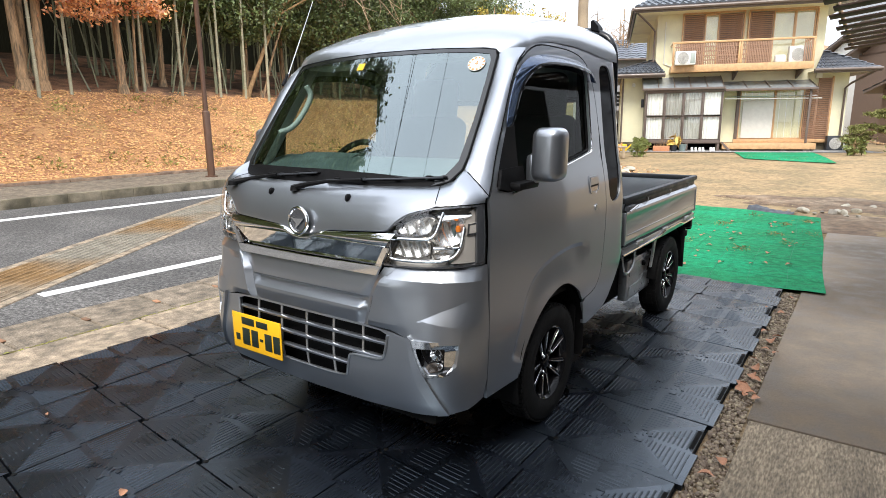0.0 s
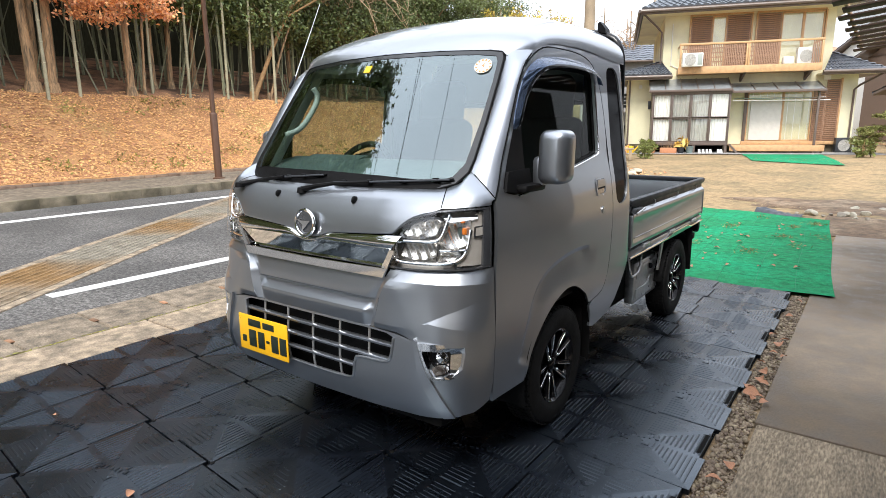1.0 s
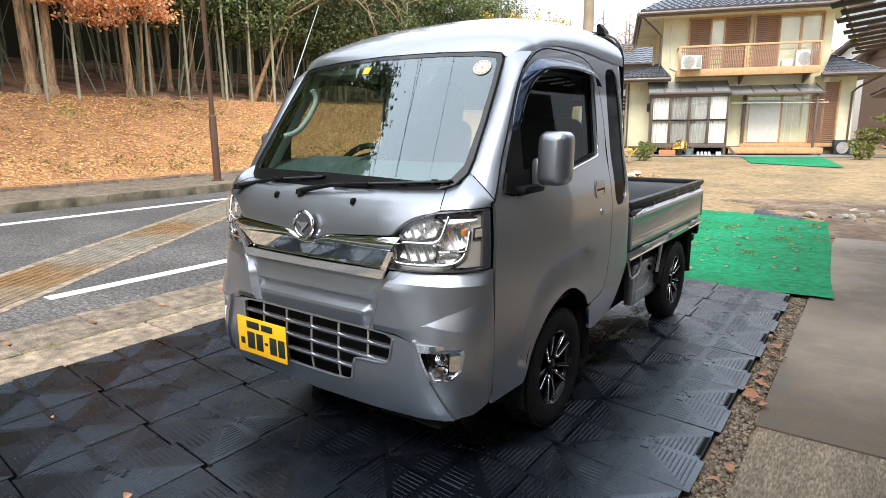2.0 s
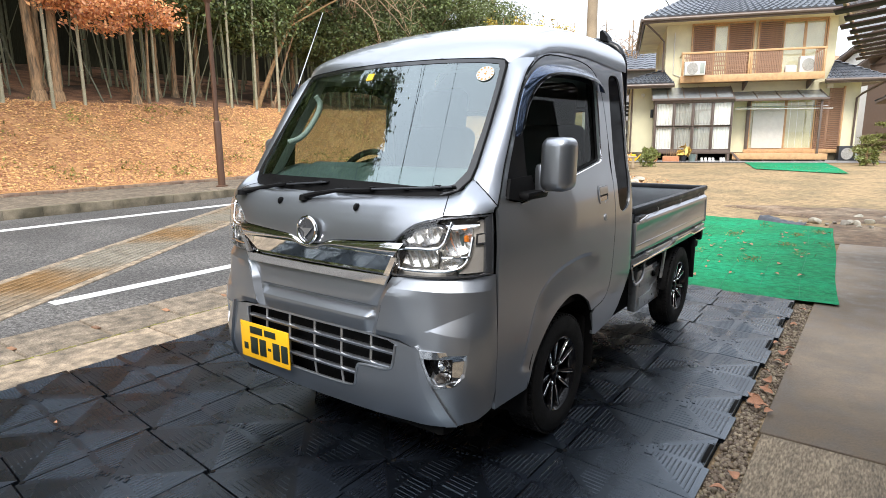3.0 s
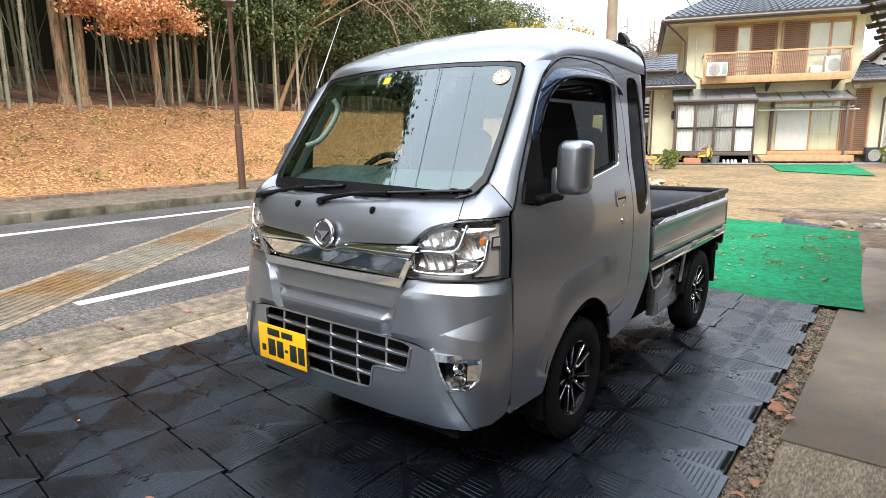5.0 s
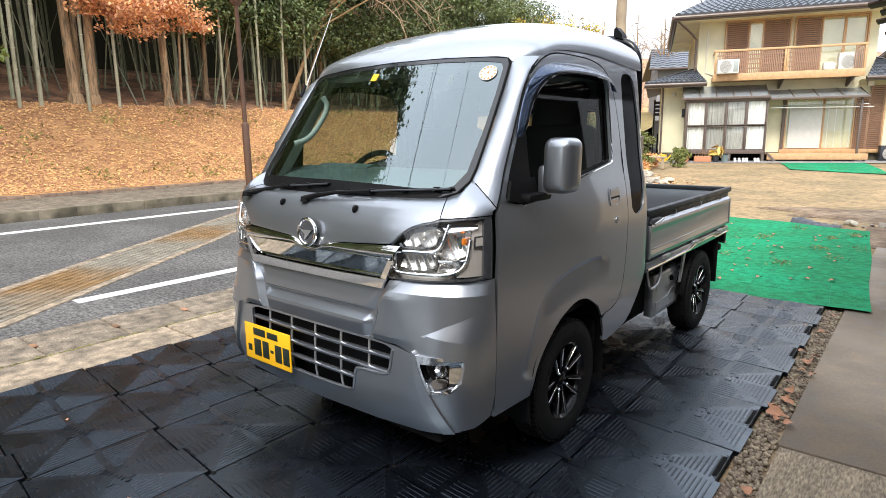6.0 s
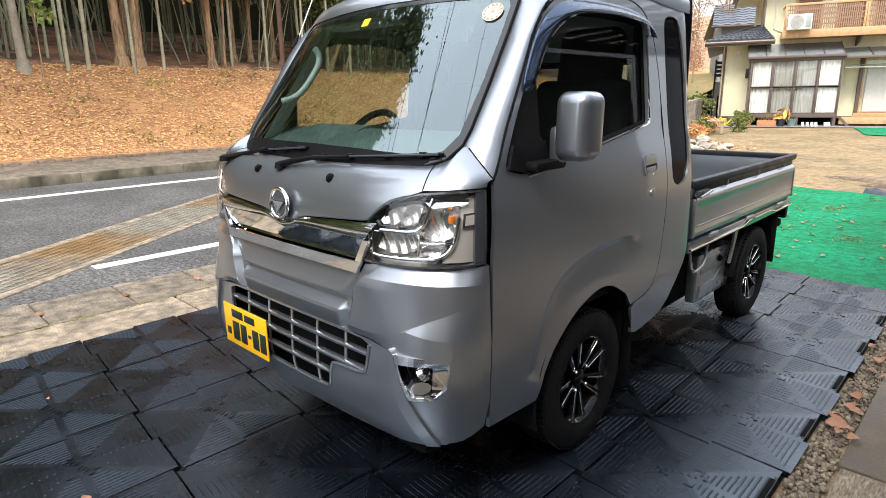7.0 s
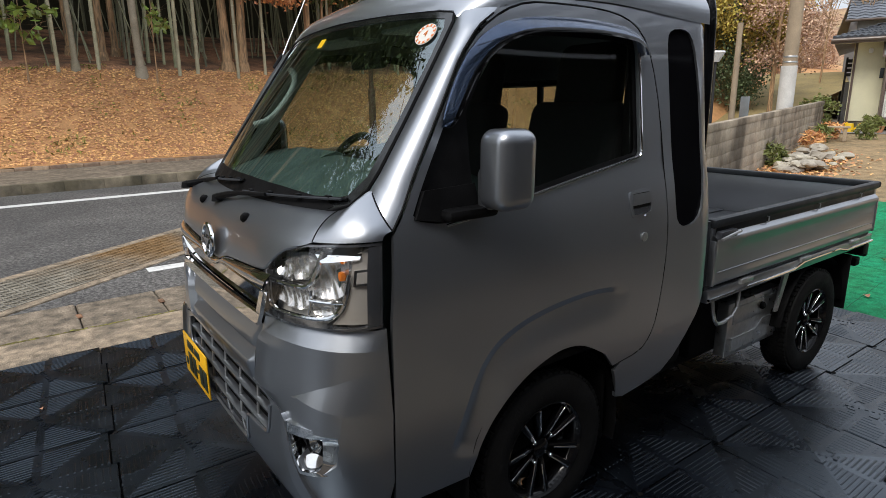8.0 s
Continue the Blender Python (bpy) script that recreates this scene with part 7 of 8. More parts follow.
for x in (-0.50, 0.9, 1.92):
    part("leg", boxm(x, x + 0.08, 0.03, 0.11, -0.25, 0.32), M_WOODDARK, bay)
for k in range(4):
    for z0, z1 in ((0.44, 1.24), (1.28, 2.08)):
        pane(-0.46 + k * 0.62, 0.10 + k * 0.62, z0, z1, bay, "bay_window", M_WOODDARK, 0.04, True, 0.02, cloth=M_CURTAIN_GREY if k in (1, 2) else None)
part("side_wall", boxm(-0.52, -0.46, 0.06, 0.95, 0.40, 2.10), M_WOODDARK, bay)
part("side_wall", boxm(1.96, 2.02, 0.06, 0.95, 0.40, 2.10), M_WOODDARK, bay)
# black board painted as the shade below the sun room
part("under_shade", boxm(-0.5, 2.0, 0.85, 0.94, -0.2, 0.32), M_UNDER_SHADE, bay)


def canopy(x0, x1, z_lo, z_hi, y_lo, ribs, parent):
    c = part("canopy", bmesh.new(), M_CANOPY, parent, "smoked lean-to canopy")
    sheet_bm = bmesh.new()
    vs = [sheet_bm.verts.new(p) for p in ((x0, y_lo, z_lo), (x1, y_lo, z_lo), (x1, 0.95, z_hi), (x0, 0.95, z_hi))]
    vs += [sheet_bm.verts.new((v.co.x, v.co.y, v.co.z - 0.012)) for v in vs]
    for f in ((0, 1, 2, 3), (7, 6, 5, 4), (0, 4, 5, 1), (1, 5, 6, 2), (2, 6, 7, 3), (3, 7, 4, 0)):
        sheet_bm.faces.new([vs[i] for i in f])
    part("canopy_sheet", sheet_bm, M_CANOPY, c)
    for k in range(ribs + 1):
        x = x0 + (x1 - x0) * k / ribs
        part("canopy_rib", tubem([(x, y_lo, z_lo + 0.012), (x, 0.95, z_hi + 0.012)], 0.018, 6), M_WOODDARK, c)
    part("canopy_gutter", boxm(x0 - 0.02, x1 + 0.02, y_lo - 0.05, y_lo + 0.02, z_lo - 0.06, z_lo + 0.02, 0.01), M_WOODDARK, c)
    return c


bay_canopy = canopy(-0.62, 2.00, 2.22, 2.66, -0.08, 5, house)
canopy(2.06, 5.45, 2.14, 2.46, -0.08, 4, house)
part("canopy_post", boxm(5.22, 5.30, 0.0, 0.08, 0.0, 2.12, 0.006), M_WOODDARK, house)
part("drying_pole", tubem([(2.1, 0.12, 1.83), (5.7, 0.12, 1.80)], 0.016, 8), M_WHITE, house)
part("drying_pole", tubem([(2.2, 0.35, 1.90), (5.6, 0.35, 1.90)], 0.014, 8), M_STEEL, house)
# garden door, shutters, deck
part("door_surround", boxm(2.72, 2.84, 0.86, 0.952, 0.36, 2.20, 0.005), M_WOODDARK, house)
part("door_sill", boxm(2.70, 6.30, 0.84, 0.952, 0.30, 0.42, 0.006), M_WOODLIGHT, house)
pane(2.84, 4.22, 0.42, 2.16, house, "garden_door", M_WOODLIGHT, 0.92, True, 0.05)
part("door_blind", boxm(2.98, 4.18, 0.86, 0.868, 0.46, 1.80, 0.002), M_WHITE, house)
pane(4.22, 5.34, 0.42, 2.16, house, "garden_door", M_WOODLIGHT, 0.92, True, 0.05)
shutter(5.36, 5.80, 0.40, 2.20, house, 0.89)
shutter(5.80, 6.30, 0.30, 2.50, house, 0.88)
part("shutter_surround", boxm(6.30, 6.36, 0.86, 0.952, 0.30, 2.55, 0.005), M_WOODLIGHT, house)
deck = part("deck", bmesh.new(), M_WOODLIGHT, house, "light wooden garden deck")
for k in range(8):
    part("deck_board", boxm(2.12, 5.62, 0.02 + k * 0.115, 0.125 + k * 0.115, 0.26, 0.30, 0.004), M_WOODLIGHT, deck)
part("deck_edge", boxm(2.10, 5.64, -0.02, 0.016, 0.10, 0.30, 0.006), M_WOODLIGHT, deck)
for x in (2.2, 3.3, 4.4, 5.5):
    part("deck_leg", boxm(x, x + 0.09, 0.03, 0.12, -0.25, 0.25), M_WOODDARK, deck)
part("deck_step", prismm([(2.02, 0.36), (2.10, 0.36), (2.62, -0.1), (2.48, -0.1)], "y", -0.05, -0.01), M_WOODDARK, deck)
part("meter_box", boxm(-0.92, -0.74, 0.90, 0.952, 1.60, 1.90, 0.01), M_DARKSTEEL, house)
part("wall_lamp", lathem([(0.05, 0.0), (0.07, 0.05), (0.06, 0.12), (0.0, 0.14)], 14, Matrix.Translation((-1.25, 0.85, 2.35))), M_WHITE, house)
part("wall_lamp", boxm(5.66, 5.90, 0.86, 0.95, 2.50, 2.66, 0.02), M_WHITE, house)
outdoor = outdoor_unit(5.80, 0.45, 0.02, 0.72, 0.52)
for child in outdoor.children:
    if child.name.startswith("case"):
        child.data.materials[0] = M_DARKSTEEL
outdoor["label"] = "grey outdoor air-conditioner unit beside the deck"
for k, x in enumerate((1.02, 1.16, 1.30, 1.42, 1.70, 1.80)):
    sl = bmesh.new()
    box(sl, -0.045, 0.045, -0.12, 0.12, 0, 0.03, 0.014)
    box(sl, -0.045, 0.045, -0.12, 0.01, 0.03, 0.065, 0.015)
    solid("slipper", sl, M_WHITE, "white slipper standing under the sun room", "slipper", group="slippers", at=house.matrix_basis @ pose(x, -0.06, 0.05, 55, 0, 0))
# true widths: the bays east of the sun room are narrower than the grid they were set out on, the sun room itself wider
def set_out(ob, east, west, done):
    off = ob.location.x if ob is not house else 0.0
    if ob.type == "MESH" and ob.data.name not in done:
        done.add(ob.data.name)
        if abs(off) < 1e-6:
            for v in ob.data.vertices:
                v.co.x = 2 + (v.co.x - 2) * (east if v.co.x > 2 else west)
    if abs(off) > 1e-6:
        ob.location.x = 2 + (off - 2) * (east if off > 2 else west)
    for child in ob.children:
        set_out(child, east, west * (1.115 if child is bay or child is bay_canopy else 1.0), done)


set_out(house, 0.905, 1.0, set())
# apron of gravel and the green carpet before the deck
def apron_at(u, v):
    p = house.matrix_basis @ Vector((-2.5 + 9.6 * u, -1.0 + 2.0 * v, 0.0))
    return Vector((p.x, p.y, rise(p.x, p.y) - 0.012))


solid("gravel_apron", grid(30, 6, apron_at), mat("gravel", (0.27, 0.26, 0.25), 0.95, var=0.3, scale=8, fine=40, bump=0.8, bump_scale=50), "grey gravel apron along the house", "gravel", "structure")
def carpet_at(u, v):
    p = Vector((-1.15, 17.3)).lerp(Vector((1.1, 16.5)), u).lerp(Vector((-1.95, 20.4)).lerp(Vector((0.2, 21.4)), u), v)
    return Vector((p.x, p.y, rise(p.x, p.y) - 0.014 + 0.012 * noise.noise((p.x, p.y, 0))))


solid("carpet", grid(16, 20, carpet_at), M_GREEN, "green turf carpet before the deck", "carpet")


def pot_plant(at, kind):
    m = house.matrix_basis @ pose(*at)
    if kind == "planter":
        t = thing("planter", "long terracotta planter with withered stalks", "planter", m)
        part("trough", boxm(-0.30, 0.30, -0.11, 0.11, 0.0, 0.20, 0.02), M_TERRA, t)
        bm = bmesh.new()
        rnd = random.Random(2)
        for k in range(26):
            x, y = rnd.uniform(-0.26, 0.26), rnd.uniform(-0.08, 0.08)
            tube(bm, [(x, y, 0.19), (x + rnd.uniform(-0.12, 0.12), y, 0.19 + rnd.uniform(0.12, 0.34))], 0.006, 4, 0.002)
        part("stalks", bm, M_BARK, t)
    elif kind == "yucca":
        t = thing("potted_plant", "yellowed broad-leaved plant in a pot", "plant", m)
        part("pot", lathem([(0.09, 0), (0.14, 0.22), (0.13, 0.22), (0.12, 0.18), (0.0, 0.18)], 18), M_DARKSTEEL, t)
        g = np.random.default_rng(3)
        ob = new("leaves", leaf_mesh("leaves", clumps(g, (0, 0, 0.36), (0.20, 0.2, 0.22), 46, 9), 0.13, mat("yellow_leaf", (0.58, 0.40, 0.12), 0.7, per_island=0.3), 0.0, 2.6, 4))
        ob.parent = t
    elif kind == "fern":
        t = thing("potted_plant", "green fern in a pot", "plant", m)
        part("pot", lathem([(0.10, 0), (0.15, 0.20), (0.0, 0.19)], 18), M_TERRA, t)
        g = np.random.default_rng(5)
        ob = new("leaves", leaf_mesh("leaves", clumps(g, (0, 0, 0.36), (0.20, 0.2, 0.15), 150, 14), 0.06, M_LEAF_BAMBOO, 0.0, 3.0, 5))
        ob.parent = t
    elif kind == "bucket":
        t = thing("bucket", "grey-green plastic bucket by the planter", "bucket", m)
        part("body", lathem([(0.10, 0), (0.15, 0.24), (0.16, 0.25), (0.14, 0.25), (0.10, 0.03), (0.0, 0.03)], 20), mat("bucket_plastic", (0.22, 0.28, 0.27), 0.5, var=0.08), t)
    else:
        t = thing("watering_can", "yellow plastic watering can", "watering can", m)
        part("body", lathem([(0.13, 0), (0.15, 0.10), (0.12, 0.26), (0.0, 0.27)], 18), M_YELLOW, t)
        part("spout", tubem([(0.12, 0, 0.06), (0.30, 0, 0.26)], 0.03, 8, 0.02), M_YELLOW, t)
        part("handle", tubem([(-0.12, 0, 0.08), (-0.22, 0, 0.2), (-0.05, 0, 0.30)], 0.014, 6), M_YELLOW, t)
    return t


pot_plant((-1.55, -0.35, 0.03), "can")
pot_plant((-1.0, -0.3, 0.03), "fern")
pot_plant((-0.75, -0.5, 0.03), "fern")
pot_plant((-0.15, -0.45, 0.03), "planter")
pot_plant((0.30, -0.45, 0.03), "yucca")
pot_plant((0.62, -0.40, 0.03), "bucket")

# ---- what stands round the yard ----
# open carport roof over the slab: battens under clear corrugated sheet
M_BROWNWALL = mat("brown_siding", (0.17, 0.115, 0.085), 0.8, var=0.1)
carport = thing("carport_roof", "dark weathered battens under clear corrugated roofing", "roof")
M_CORR = glass("corrugated_sheet", (0.88, 0.89, 0.90), 0.15, 1.4)
part("corrugated_sheet", grid(20, 260, lambda u, v: Vector((1.36 + 2.0 * u, -3.0 + 12.4 * v, 2.385 + 0.23 * u + 0.015 * math.sin(v * 2 * math.pi * 130)))), M_CORR, carport)
for k in range(26):
    y = -2.9 + k * 0.48
    bm = boxm(1.33 + 0.03 * math.sin(k * 2.7), 3.34, y - 0.12, y + 0.12, 2.325, 2.343, 0.003)
    for v in bm.verts:
        v.co.z += 0.115 * (v.co.x - 1.42)
    part("batten", bm, M_RUSTROOF, carport)
for x in (2.3, 3.25):
    part("rafter", boxm(x - 0.045, x + 0.045, -3.0, 9.4, 2.22 + 0.115 * (x - 1.42), 2.323 + 0.115 * (x - 1.42), 0.006), M_RUSTROOF, carport)
part("edge_board", boxm(1.375, 1.40, -3.0, 9.4, 2.342, 2.385, 0.004), M_WOODLIGHT, carport)
for y in (-2.6, 9.2):
    part("carport_post", boxm(3.20, 3.30, y - 0.05, y + 0.05, -0.05, 2.43, 0.006), M_RUSTROOF, carport)
# added wall out of view: it blocks light and darkens the side's reflections
solid("wall_east", boxm(3.35, 3.50, -3.0, 6.6, -0.1, 2.40), mat("blocker_grey", (0.105, 0.106, 0.112), 0.7, var=0.2), "unseen dark wall, added to darken the truck's side", "wall", "structure")
# second added wall out of view, shading the bumper and the mats before it
solid("wall_south", boxm(0.9, 9.0, -6.4, -6.2, -0.1, 5.0), mat("blocker_brown", (0.15, 0.13, 0.11), 0.9, var=0.15, scale=2), "unseen dark wall, added to darken the bumper and mats", "wall", "structure")
# block wall along the road side of the lawn
bw_thing = thing("block_wall", "stained grey concrete block wall", "wall", pose(-2.55, 6.5, -0.02, 0, 0, 105) @ pose(0, 0, 0, 0, -1.1, 0), kind="structure")
blk = finish("block", boxm(0.002, 0.388, -0.05, 0.05, 0.002, 0.188, 0.003), M_BLOCK)
pieces("block", blk, [pose(0.39 * i + (0.195 if j % 2 else 0), random.Random(i * 7 + j).uniform(-0.002, 0.002), -0.08 + 0.19 * j) for i in range(31) for j in range(5)], bw_thing)
part("mortar_core", boxm(0.0, 12.2, -0.045, 0.045, -0.1, 0.87), M_BLOCK, bw_thing)
part("coping", boxm(-0.02, 12.3, -0.058, 0.058, 0.872, 0.985, 0.008), M_BLOCK, bw_thing)
# heap of field stones at its foot
random.seed(31)
for k in range(60):
    t = random.uniform(0, 1)
    x, y = -3.05 - 0.75 * t + random.gauss(0, 0.20), 10.9 + 2.7 * t + random.gauss(0, 0.25)
    r = random.uniform(0.06, 0.16)
    bm = bmesh.new()
    bmesh.ops.create_icosphere(bm, subdivisions=2, radius=r)
    for v in bm.verts:
        v.co *= 1 + 0.7 * noise.cell(v.co * 9 + Vector((k, 0, 0))) * 0.4 + 0.3 * noise.noise(v.co * 6 + Vector((k, 0, 0)))
        v.co.z *= 0.5
        v.co.x *= 1.25
    solid("stone", bm, M_STONE, "angular pale field stone in a heap", "stone", group="heap of field stones", at=pose(x, y, rise(x, y) - 0.03 + r * 0.4 + (0.10 if k % 3 == 0 else 0), 0, 0, random.uniform(0, 360)))
dirt = bmesh.new()
rim_pts = [(1.25 + (1.45 + 0.35 * math.sin(3.1 * a) + 0.2 * math.sin(7.3 * a)) * math.cos(a), 9.9 + (0.72 + 0.16 * math.sin(5.2 * a + 1)) * math.sin(a)) for a in np.linspace(0, 2 * math.pi, 40)[:-1]]
hub = dirt.verts.new((1.25, 9.9, rise(1.25, 9.9) + 0.03))
rim_v = [dirt.verts.new((x, y, rise(x, y) - 0.03)) for x, y in rim_pts]
mid_v = [dirt.verts.new((1.25 + (x - 1.25) * 0.75, 9.9 + (y - 9.9) * 0.75, rise(x, y) + 0.004 + 0.02 * noise.noise((x * 4, y * 4, 0)))) for x, y in rim_pts]
for i in range(len(rim_v)):
    j = (i + 1) % len(rim_v)
    dirt.faces.new((rim_v[i], rim_v[j], mid_v[j], mid_v[i]))
    dirt.faces.new((mid_v[i], mid_v[j], hub))
M_DARKSOIL = mat("dark_soil", (0.16, 0.105, 0.065), 0.95, var=0.4, scale=9, fine=60, bump=0.9, bump_scale=45, second=(0.26, 0.19, 0.125), second_scale=2.0)
solid("bare_soil", sheet(1.25, 9.0, 6.96, 9.7, 50, 30, lambda x, y: -0.022 + 0.035 * noise.noise((x * 2.2, y * 1.6, 2)) * min(1, (y - 6.96) * 3) + 0.012 * noise.noise((x * 9, y * 9, 0))), M_DARKSOIL, "damp brown earth beyond the slab", "soil", "structure")
solid("bare_soil", dirt, M_DARKSOIL, "dark bare soil patch at the lawn's edge", "soil", "structure")
edge_rocks = [(0.85 + 0.11 * i + random.uniform(-0.05, 0.05), 8.65 + random.uniform(-0.12, 0.25)) for i in range(9)] + [(random.uniform(0.7, 2.4), random.uniform(8.7, 10.0)) for i in range(14)]
for x, y in edge_rocks:
    r = random.uniform(0.04, 0.10)
    bm = bmesh.new()
    bmesh.ops.create_icosphere(bm, subdivisions=2, radius=r * 0.8)
    flats = [Vector((random.gauss(0, 1), random.gauss(0, 1), random.gauss(0, 1))).normalized() for k in range(7)]
    for v in bm.verts:
        for d in flats:
            v.co -= d * max(0.0, v.co.dot(d) - r * 0.48)
        v.co.z *= 0.7
    solid("stone", bm, M_STONE, "rough brown stone at the lawn's edge", "stone", group="stones along the lawn edge", at=pose(x, y, -0.02 + r * 0.25, 0, 0, random.uniform(0, 360)))
tarp = grid(36, 14, lambda u, v: Vector((-0.32 + 0.64 * u, (-0.17 + 0.34 * v) * (0.6 + 0.4 * math.sin(2.2 * u + 0.6)),
            0.075 * math.sin(math.pi * v) * (0.55 + 0.5 * math.sin(5 * u + 1)) + 0.022 * noise.noise((u * 9, v * 4, 0)))))
solid("tarp", tarp, mat("dark_sheet", (0.045, 0.05, 0.06), 0.5, var=0.3, scale=12), "crumpled dark grey sheet behind the turf mat", "tarp", at=pose(0.66, 8.56, -0.018, 0, 0, -9))
g = np.random.default_rng(33)
lt = g.uniform(0, 1, 1500)
litter_x, litter_y = -2.95 - 0.85 * lt + g.normal(size=1500) * 0.42, 10.3 + 3.4 * lt + g.normal(size=1500) * 0.45
tagged(new("leaf_litter", leaf_mesh("leaf_litter", np.array([(x, y, rise(x, y) - 0.012) for x, y in zip(litter_x, litter_y)]), 0.05, M_LEAF_DRY, 2.5, 1.7, 34)), "dry brown leaves and straw round the stones", "leaves", kind="stuff")
bench = thing("bench", "small weathered wooden bench among flower pots", "bench", pose(-4.75, 16.4, rise(-4.75, 16.4), 0, 0, 20))
part("seat", boxm(-0.5, 0.5, -0.16, 0.16, 0.30, 0.34, 0.006), M_POLECONC, bench)
for x in (-0.4, 0.4):
    part("leg", boxm(x - 0.04, x + 0.04, -0.14, 0.14, -0.02, 0.30, 0.004), M_POLECONC, bench)
for k, (x, y) in enumerate([(-3.75, 11.6), (-4.3, 14.6), (-4.7, 16.0), (-4.9, 17.0), (-4.2, 17.3)]):
    g = np.random.default_rng(60 + k)
    ob = new("garden_plant", leaf_mesh("garden_plant", clumps(g, (0, 0, 0.20), (0.26, 0.26, 0.20), 420, 22), 0.032, M_LEAF_BAMBOO if k % 2 == 0 else M_LEAF_DRY, 0.0, 5.5, 60 + k))
    ob.matrix_basis = pose(x, y, rise(x, y))
    tagged(ob, "spiky half-withered garden plant", "plant", group="garden plants by the wall")
for k, (x, y, r) in enumerate([(-6.5, 20.0, 0.55)]):
    tree("shrub", (x, y, rise(x, y) - 0.05), r * 1.4, 0.03, (0, 0, r), (r, r, r * 0.9), 900, 0.07, M_LEAF_BAMBOO, "rounded green garden shrub", (0, 0), 5, 70 + k, 30, group="garden shrubs")
# utility pole with its white sleeve, wires
upole = thing("utility_pole", "tapered concrete utility pole with a white sleeve", "pole", pose(-5.2, 15.0, 0.0))
part("shaft", lathem([(0.175, -0.1), (0.165, 1.0), (0.125, 7.0), (0.095, 11.0), (0.0, 11.0)], 24), M_POLECONC, upole)
part("sleeve", lathem([(0.182, 0.05), (0.178, 2.05), (0.171, 2.055)], 24), mat("faded_sleeve", (0.60, 0.59, 0.56), 0.6, var=0.12, scale=4), upole)
for z in (2.12, 2.24, 5.3):
    part("band", lathem([(0.172 - 0.006 * z, z), (0.176 - 0.006 * z, z + 0.01), (0.176 - 0.006 * z, z + 0.035), (0.170 - 0.006 * z, z + 0.045)], 20), M_STEEL, upole)
part("cross_arm", boxm(-0.9, 0.9, -0.05, 0.05, 9.6, 9.7), M_STEEL, upole)
for k, (dx, dz) in enumerate(((-0.8, 9.9), (-0.62, 10.0), (0.8, 9.9), (0.1, 7.6))):
    pts = [(-5.2 + dx + 0.2 * s, 15.0 - 60 * s, dz - 1.2 * math.sin(math.pi * s)) for s in np.linspace(0, 1, 12)]
    solid("power_line", tubem(pts, 0.012 if k < 3 else 0.02, 5), M_CABLE, "black overhead power cable on poles", "cable", group="overhead cables")
    pts = [(-5.2 + dx - 6 * s, 15.0 + 45 * s, dz - 1.0 * math.sin(math.pi * s)) for s in np.linspace(0, 1, 12)]
    solid("power_line", tubem(pts, 0.012 if k < 3 else 0.02, 5), M_CABLE, "black overhead power cable on poles", "cable", group="overhead cables")
for k in (1, 6):
    x0, y0 = -1.4 + 0.22 * k, -9.0
    solid("service_wire", tubem([(-5.12 + 0.05 * k, 15.0, 7.6 + 0.25 * k), (-3.4 + 0.1 * k, 2.0, 6.7 + 0.25 * k), (x0 - 2.0, y0, 7.2 + 0.25 * k)], 0.007, 5), M_CABLE, "thin black service wire from the pole", "cable", group="overhead cables")
upole2 = thing("utility_pole", "far grey utility pole with cross arms", "pole", pose(-13.5, 47, 0.0))
part("shaft", lathem([(0.16, -0.1), (0.10, 10.5), (0.0, 10.5)], 12), M_POLECONC, upole2)
for z in (8.6, 9.3, 10.0):
    part("cross_arm", boxm(-0.9, 0.9, -0.05, 0.05, z, z + 0.1), M_STEEL, upole2)
# path lamp and post beyond the wall
lamp2 = thing("path_lamp", "slim dark path lamp with a white cone", "lamp", pose(-8.6, 17.6, -0.1))
part("post", lathem([(0.05, 0.0), (0.04, 2.62), (0.0, 2.62)], 12), M_CABLE, lamp2)
part("shade", lathem([(0.10, 2.50), (0.26, 2.78), (0.24, 2.82), (0.0, 2.84)], 20), M_LAMPWHITE, lamp2)
solid("fence_post", lathem([(0.10, -0.1), (0.085, 3.6), (0.0, 3.6)], 14), M_POLECONC, "plain concrete post beyond the wall", "post", at=pose(-8.8, 19.2, 0.05))
sign = thing("sign_board", "small dark notice board on a post", "sign", pose(-9.0, 20.4, 0.0))
part("post", boxm(-0.03, 0.03, -0.03, 0.03, 0, 1.3), M_CABLE, sign)
part("board", boxm(-0.16, 0.16, -0.05, -0.03, 0.55, 1.35, 0.004), M_CANOPY, sign)
# slope of grass and the wooded hill beyond
solid("meadow", sheet(-60, -10.5, 22, 80, 30, 30, lambda x, y: 0.05 + 2.6 * step01(22, 40, y) + 0.1 * noise.noise((x * 0.3, y * 0.3, 0))), mat("yellow_grass", (0.27, 0.205, 0.085), 0.95, var=0.2, scale=1, fine=12, bump=0.4), "yellow-green grass slope beyond the road", "meadow", "structure")
solid("hill", sheet(-120, 60, 58, 160, 60, 30, lambda x, y: 15 * step01(56, 120, y) * step01(60, -20, x) + 2.2 * noise.noise((x * 0.08, y * 0.08, 0)) - 0.4), mat("brown_wood", (0.36, 0.22, 0.13), 1.0, var=0.35, scale=0.5, fine=4, bump=1.0, bump_scale=3, second=(0.28, 0.20, 0.10), second_scale=0.15), "far hill under bare brown trees", "hill", "structure")
M_FARBROWN = mat("far_brown_leaf", (0.56, 0.37, 0.26), 0.9, var=0.15, per_island=0.3)
M_CEDAR = mat("cedar_leaf", (0.10, 0.135, 0.06), 0.7, var=0.2, per_island=0.4)
